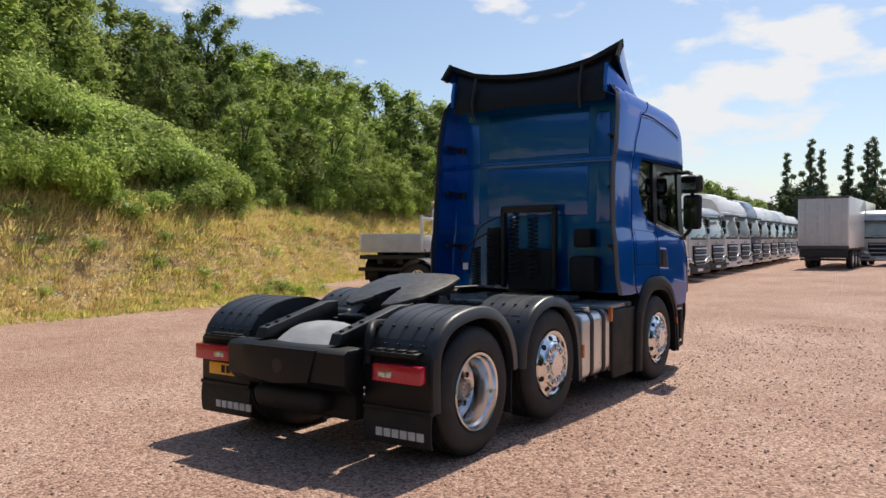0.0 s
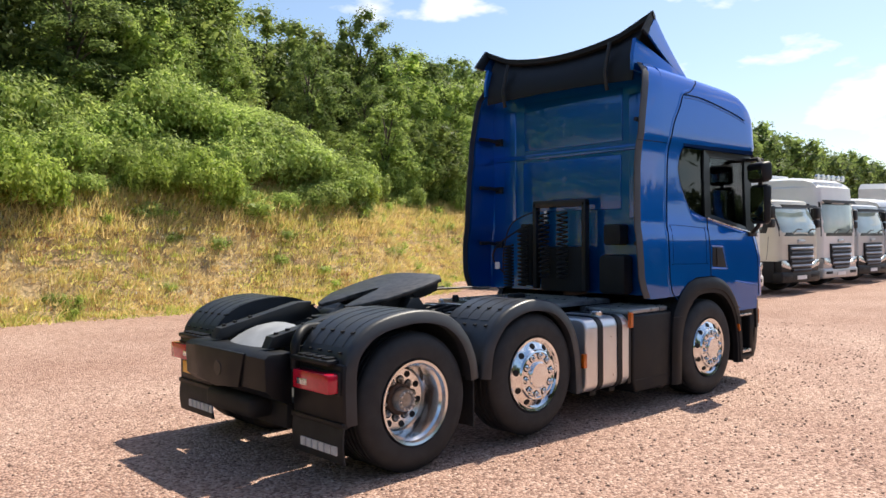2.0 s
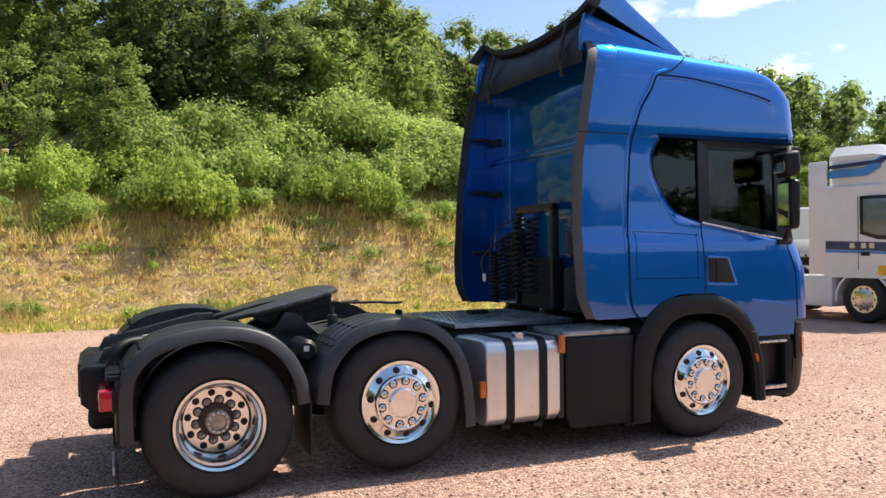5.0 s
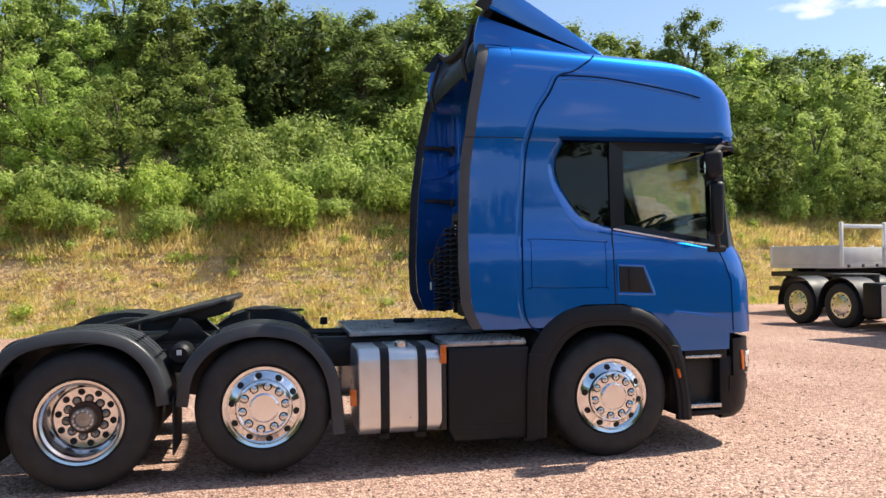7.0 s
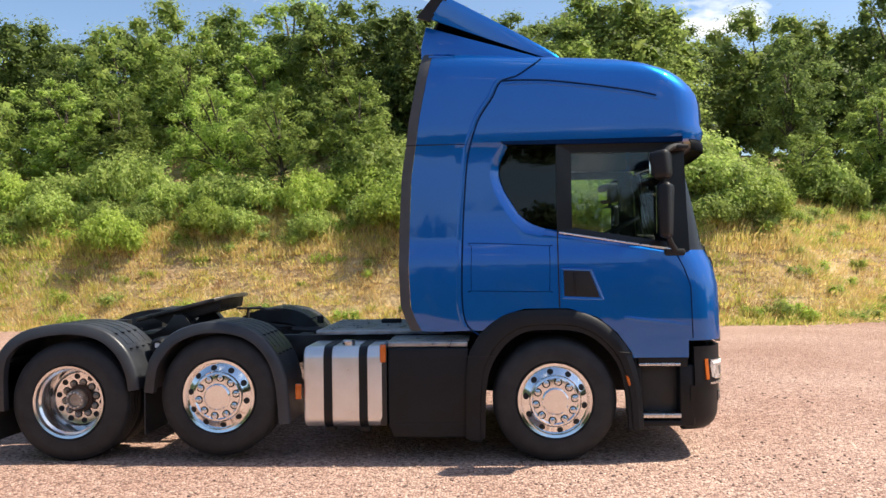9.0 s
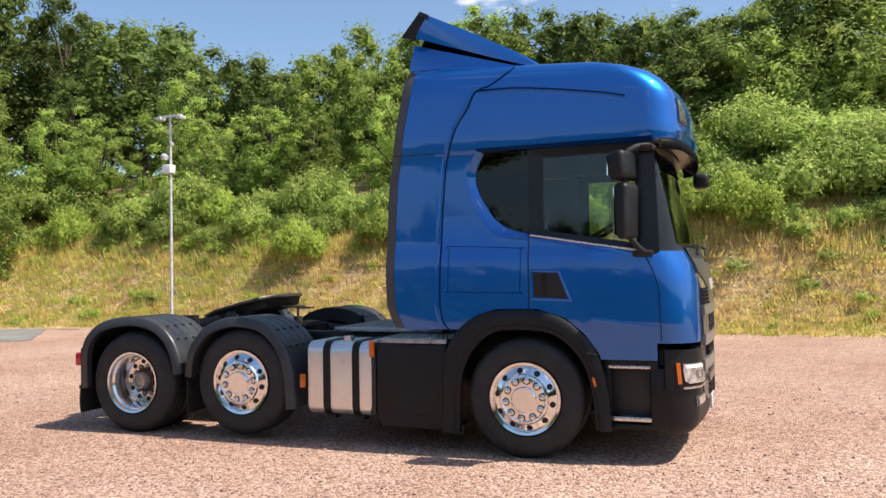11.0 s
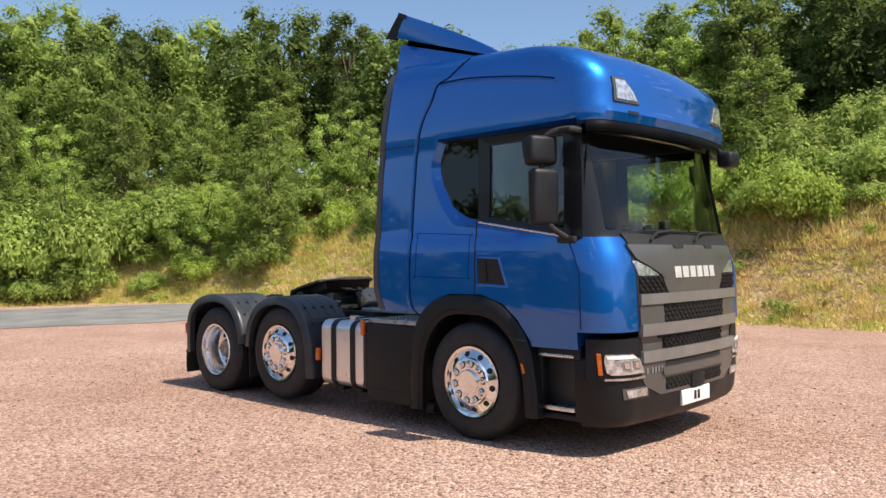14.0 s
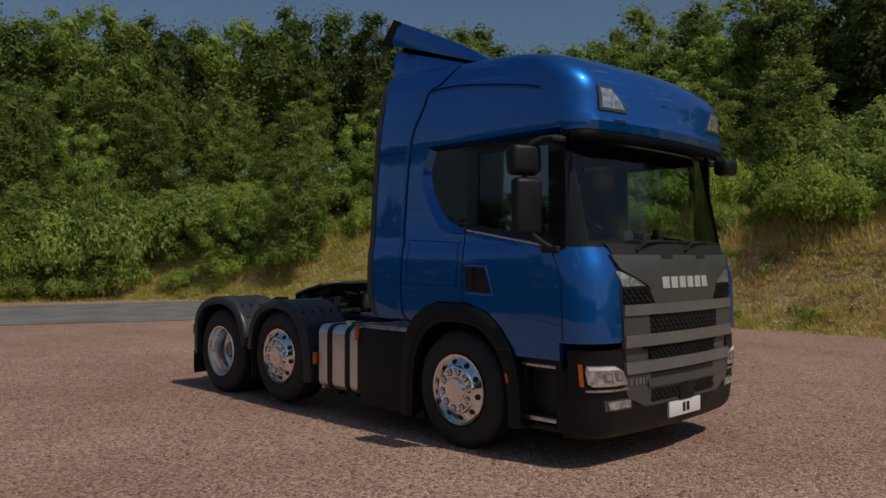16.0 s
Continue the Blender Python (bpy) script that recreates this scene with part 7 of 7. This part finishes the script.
        part("fog_slot", bm, DARK, t)
        simple_wheel(t, (0, 0, 0), sd, 0.5, ALLOY).matrix_basis = pose(sd * (hw - 0.04), 1.25, 0.5, 0, 0, -90)
        bm = bmesh.new()
        line = [(1.25 + 0.64 * math.cos(a), 0.5 + 0.60 * math.sin(a)) for a in [radians(-5 + 19 * k) for k in range(11)]]
        rings = [[(sd * (hw + 0.01), p[0], p[1]), (sd * (hw - 0.28), p[0], p[1]), (sd * (hw - 0.28), p[0] * 0.94 + 1.25 * 0.06, p[1] - 0.03), (sd * (hw + 0.01), p[0] * 0.94 + 1.25 * 0.06, p[1] - 0.03)] for p in line]
        part("wheel_arch", loft(bm, rings), bumper or paint, t)
        bm = bmesh.new()
        a, b = sorted((sd * (hw - 0.30), sd * (hw - 0.02)))
        box(bm, a, b, 0.18, 0.66, 0.36, 0.95, 0.03)
        part("step_unit", bm, PLASTIC if bumper else paint, t)
    bm = bmesh.new()
    box(bm, -hw + 0.02, hw - 0.02, -0.06, 0.30, 0.33, 0.66, 0.07, 3)
    part("bumper", bm, bumper or paint, t)
    bm = bmesh.new()
    box(bm, -hw + 0.06, hw - 0.06, -0.02, 0.30, 0.62, 0.98, 0.03)
    part("lower_panel", bm, bumper or paint, t)
    bm = prism(bmesh.new(), [(-0.70, 1.42), (0.70, 1.42), (0.68, 0.95), (0.52, 0.60), (-0.52, 0.60), (-0.68, 0.95)], -0.055, 0.05, "y", 0.02)
    g = part("grille", bm, grille_mat, t, "dark grille with slats")
    for k in range(6):
        z = 0.68 + 0.125 * k
        half = min(0.64, 0.50 + 0.42 * (z - 0.62))
        bm = prism(bmesh.new(), [(-0.05, z - 0.035), (-0.10, z + 0.005), (-0.085, z + 0.03), (-0.05, z + 0.05)], -half, half, "x", 0.0)
        part("grille_slat", bm, SILVERPAINT if k % 2 else PILLAR, g)
    bm = bmesh.new()
    box(bm, -0.20, 0.20, -0.06, 0.0, 1.46, 1.56, 0.012)
    part("badge_bar", bm, SILVERPAINT, t, "plain silver badge bar")
    bm = bmesh.new()
    box(bm, -0.28, 0.24, -0.085, -0.06, 0.42, 0.53)
    part("number_plate", bm, WHITE, t)
    for px in (-0.5, 0.35):
        bm = tube(bmesh.new(), [(px, -0.06, 1.74), (px + 0.3, -0.03, 1.86), (px + 0.55, -0.02, 1.85)], 0.015, 5)
        part("wiper", bm, DARK, t)
    bm = bmesh.new()
    rows = [[(px, -0.14 + 0.12 * (abs(px) / hw) ** 3, z) for px in [-hw + 0.1 + (w - 0.2) * k / 8 for k in range(9)]] for z in (wt_ + 0.02, wt_ + 0.11)]
    rows[1] = [(p[0], p[1] + 0.09, p[2]) for p in rows[1]]
    part("sun_visor", sheet(bm, rows, (0, 0.02, 0)), VISOR, t)
    if roof:
        rr = []
        for k, (yy, zz) in enumerate(((0.25, 0.0), (0.36, 0.45 * roof), (0.6, 0.8 * roof), (1.1, 0.97 * roof), (2.0, roof), (2.1, roof))):
            wk = hw - 0.06 - 0.10 * k / 5
            rr.append([(-wk, yy, top - 0.04), (-wk, yy, top + zz * 0.75), (-wk * 0.8, yy, top + zz), (wk * 0.8, yy, top + zz), (wk, yy, top + zz * 0.75), (wk, yy, top - 0.04)])
        part("roof_fairing", loft(bmesh.new(), rr), paint, t)
    if lights:
        bm = tube(bmesh.new(), [(-1.0, 0.35, top + roof * 0.4 + 0.1), (1.0, 0.35, top + roof * 0.4 + 0.1)], 0.03, 8)
        for k in range(6):
            lathe(bm, [(0.0, 0.27), (0.10, 0.27), (0.08, 0.36), (0.0, 0.38)], (-0.85 + 0.34 * k, 0, top + roof * 0.4 + 0.16), "y", 12)
        part("light_bar", bm, ALLOY, t, "row of roof spot lamps")
    if stripe:
        for sd in (-1, 1):
            bm = prism(bmesh.new(), [(0.24, 1.02), (0.30, 1.02), (0.34, 1.30), (0.48, 1.46), (0.80, 1.52), (2.1, 1.56), (2.1, 1.74), (0.60, 1.70), (0.36, 1.60), (0.25, 1.40)], sd * (hw - 0.01), sd * (hw + 0.005), "x")
            part("paint_stripe", bm, NAVY, t, "navy paint swoosh")
            bm = prism(bmesh.new(), [(0.34, 1.30), (0.48, 1.41), (0.80, 1.46), (2.1, 1.49), (2.1, 1.555), (0.80, 1.515), (0.48, 1.455)], sd * (hw - 0.01), sd * (hw + 0.006), "x")
            part("paint_stripe", bm, SKYBLUE, t, "light blue paint stripe")
            for yy in (0.98, 1.16, 1.42):
                bm = bmesh.new()
                ya, yb = sorted((sd * hw, sd * (hw + 0.009)))
                box(bm, ya, yb, yy, yy + 0.11, 1.58, 1.69)
                part("name_bar", bm, CREAM, t, "plain cream lettering bar", sharp=0)
            bm = prism(bmesh.new(), [(0.9, top + 0.30), (1.2, top + 0.16), (2.05, top + 0.16), (2.05, top + 0.33), (1.25, top + 0.33), (0.85, top + 0.55)], sd * (hw - 0.14), sd * (hw - 0.06), "x")
            part("paint_stripe", bm, SKYBLUE, t, "blue paint stripe")
            bm = prism(bmesh.new(), [(0.55, top + 0.62), (0.85, top + 0.40), (2.05, top + 0.36), (2.05, top + 0.44), (0.95, top + 0.47)], sd * (hw - 0.14), sd * (hw - 0.058), "x")
            part("paint_stripe", bm, NAVY, t, "navy paint stripe")
            bm = bmesh.new()
            a, b = sorted((sd * (hw - 0.02), sd * (hw + 0.005)))
            box(bm, a, b, 0.72, 0.90, 1.02, 1.22)
            part("sticker", bm, YELLOW, t, "yellow square sticker")
    if stripe:
        bm = bmesh.new()
        box(bm, -0.24, 0.10, -0.034, -0.02, 1.585, 1.635), box(bm, -0.20, 0.14, -0.034, -0.02, 1.555, 1.578)
        part("sticker", bm, RED_LENS, t, "plain red sticker bars")
        bm = bmesh.new()
        box(bm, -0.95, 0.95, 0.30, 0.44, top + 0.10, top + 0.36, 0.03)
        part("roof_sign", bm, NAVY, t, "navy roof sign panel")
    bm = bmesh.new()
    box(bm, -0.45, 0.45, 1.2, 5.8, 0.6, 0.95, 0.03)
    part("chassis", bm, CHASSIS, t)
    for sd in (-1, 1):
        for yy in (4.15, 5.45) if tractor else (4.9,):
            simple_wheel(t, (0, 0, 0), sd, 0.5, ALLOY).matrix_basis = pose(sd * (hw - 0.02), yy, 0.5, 0, 0, -90)
            if tractor:
                line = [(yy + 0.63 * math.cos(a), 0.5 + 0.63 * math.sin(a)) for a in [radians(-5 + 19 * k) for k in range(11)]]
                rings = [[(sd * (hw + 0.02), p[0], p[1]), (sd * (hw - 0.62), p[0], p[1]), (sd * (hw - 0.62), p[0], p[1] - 0.03), (sd * (hw + 0.02), p[0], p[1] - 0.03)] for p in line]
                part("mudguard", loft(bmesh.new(), rings), PLASTIC, t, "black plastic mudguard")
        if tractor:
            bm = bmesh.new()
            a, b = sorted((sd * (hw - 0.5), sd * (hw + 0.01)))
            box(bm, a, b, 1.95, 3.05, 0.30, 0.98, 0.04)
            part("side_skirt", bm, paint, t, "white side skirt")
            bm = bmesh.new()
            box(bm, a, b, 3.08, 3.52, 0.30, 1.02, 0.03)
            part("battery_box", bm, PLASTIC, t)
            bm = bmesh.new()
            a, b = sorted((sd * (hw - 0.10), sd * (hw - 0.03)))
            box(bm, a, b, 2.1, 2.55, 1.0, 3.5, 0.03)
            part("side_fairing", bm, paint, t)
    if tractor:
        bm = prism(bmesh.new(), [(-0.45, 5.3), (0.45, 5.3), (0.42, 4.6), (0.2, 4.45), (-0.2, 4.45), (-0.42, 4.6)], 1.12, 1.17, "z", 0.01)
        part("fifth_wheel", bm, STEEL, t)
        bm = bmesh.new()
        box(bm, -0.42, 0.42, 4.6, 5.2, 0.9, 1.13, 0.02)
        part("coupling_base", bm, CHASSIS, t)
    if box_body:
        bm = bmesh.new()
        box(bm, -1.27, 1.27, 2.35, 8.2, 1.0, box_body, 0.03)
        part("box_body", bm, WHITEPAINT, t, "white box body")
    return t


# a wheel's own y axis becomes the lorry's x axis under that quarter turn
ROW = [
    dict(paint=WHITEPAINT, h=2.95, roof=0.85, stripe=True, label="white lorry with blue stripes and a high roof", lights=True, tractor=True, mirror_mat=WHITEPAINT),
    dict(paint=CREAM, h=2.7, slope=0.3, bumper=PLASTIC, label="cream lorry with a black bumper", box_body=None, w=2.3),
    dict(paint=WHITEPAINT, h=3.25, roof=0.3, label="white lorry with a lamp bar on its roof", lights=True, box_body=3.75, slope=0.12, bumper=SILVERPAINT),
    dict(paint=SILVERPAINT, h=2.75, label="silver lorry with a flat roof in the row", bumper=PLASTIC),
    dict(paint=SILVERPAINT, h=2.75, roof=0.35, label="silver parked lorry with a low roof fairing", bumper=PLASTIC, slope=0.28),
    dict(paint=WHITEPAINT, h=2.95, roof=0.9, label="white parked lorry with a roof fairing"),
    dict(paint=WHITEPAINT, h=2.95, roof=0.8, label="white parked lorry with a roof fairing"),
    dict(paint=NAVY, h=2.95, roof=0.9, label="navy blue lorry parked in the row"),
    dict(paint=WHITEPAINT, h=2.9, roof=0.7, label="white parked lorry with a roof fairing"),
    dict(paint=WHITEPAINT, h=2.9, roof=0.8, label="white parked lorry with a roof fairing"),
    dict(paint=SILVERPAINT, h=2.9, roof=0.7, label="silver lorry parked in the row"),
    dict(paint=WHITEPAINT, h=2.9, roof=0.8, label="white parked lorry with a roof fairing"),
    dict(paint=WHITEPAINT, h=2.9, roof=0.6, label="white lorry parked in the row"),
    dict(paint=WHITEPAINT, h=2.9, roof=0.6, label="white lorry parked in the row"),
]
for i, spec in enumerate(ROW):
    cx = 11.2 + 3.6 * i + (0.35 if i else 0.0)
    parked_lorry(cx, 4.05 + 0.085 * (cx - 11.2), -3.0 if i else 6.0, **spec)


def box_trailer(x, y, turn, far=False):
    t = thing("box_trailer", "white box trailer with closed rear doors", "trailer", at=(x, y, 0), turn=turn)
    bm = bmesh.new()
    box(bm, 0, 12.5, -1.27, 1.27, 1.15, 3.95, 0.03)
    part("body", bm, WHITEPAINT, t)
    for y0, y1 in ((-1.20, -0.02), (0.02, 1.20)):
        bm = bmesh.new()
        box(bm, -0.03, 0.0, y0, y1, 1.30, 3.85, 0.008)
        d = part("rear_door", bm, DROPSIDE, t, "pale grey rear door")
        for yy in (y0 + 0.25, y1 - 0.3):
            bm = tube(bmesh.new(), [(-0.05, yy, 1.28), (-0.05, yy, 3.87)], 0.018, 6)
            part("lock_rod", bm, GALV, d)
    bm = bmesh.new()
    box(bm, -0.06, 0.10, -1.27, 1.27, 1.10, 1.28, 0.02), box(bm, -0.05, 0.05, -1.27, 1.27, 3.84, 3.97, 0.01)
    part("rear_frame", bm, STEEL, t)
    bm = bmesh.new()
    box(bm, 0.1, 12.0, -0.5, 0.5, 0.75, 1.12, 0.02), box(bm, -0.02, 0.10, -1.15, 1.15, 0.48, 0.60, 0.02)
    box(bm, 0.0, 0.08, -1.2, 1.2, 0.62, 1.10, 0.01)
    part("chassis", bm, CHASSIS, t)
    for x0 in (2.2, 3.5, 4.8):
        for sd in (-1, 1):
            simple_wheel(t, (x0, sd * 1.2, 0.5), sd, 0.5, ALLOY)


box_trailer(37.9, 3.0, 0.5)
parked_lorry(44.5, 0.9, -90.0, SILVERPAINT, h=2.9, roof=0.5, label="grey lorry beside the box trailer")
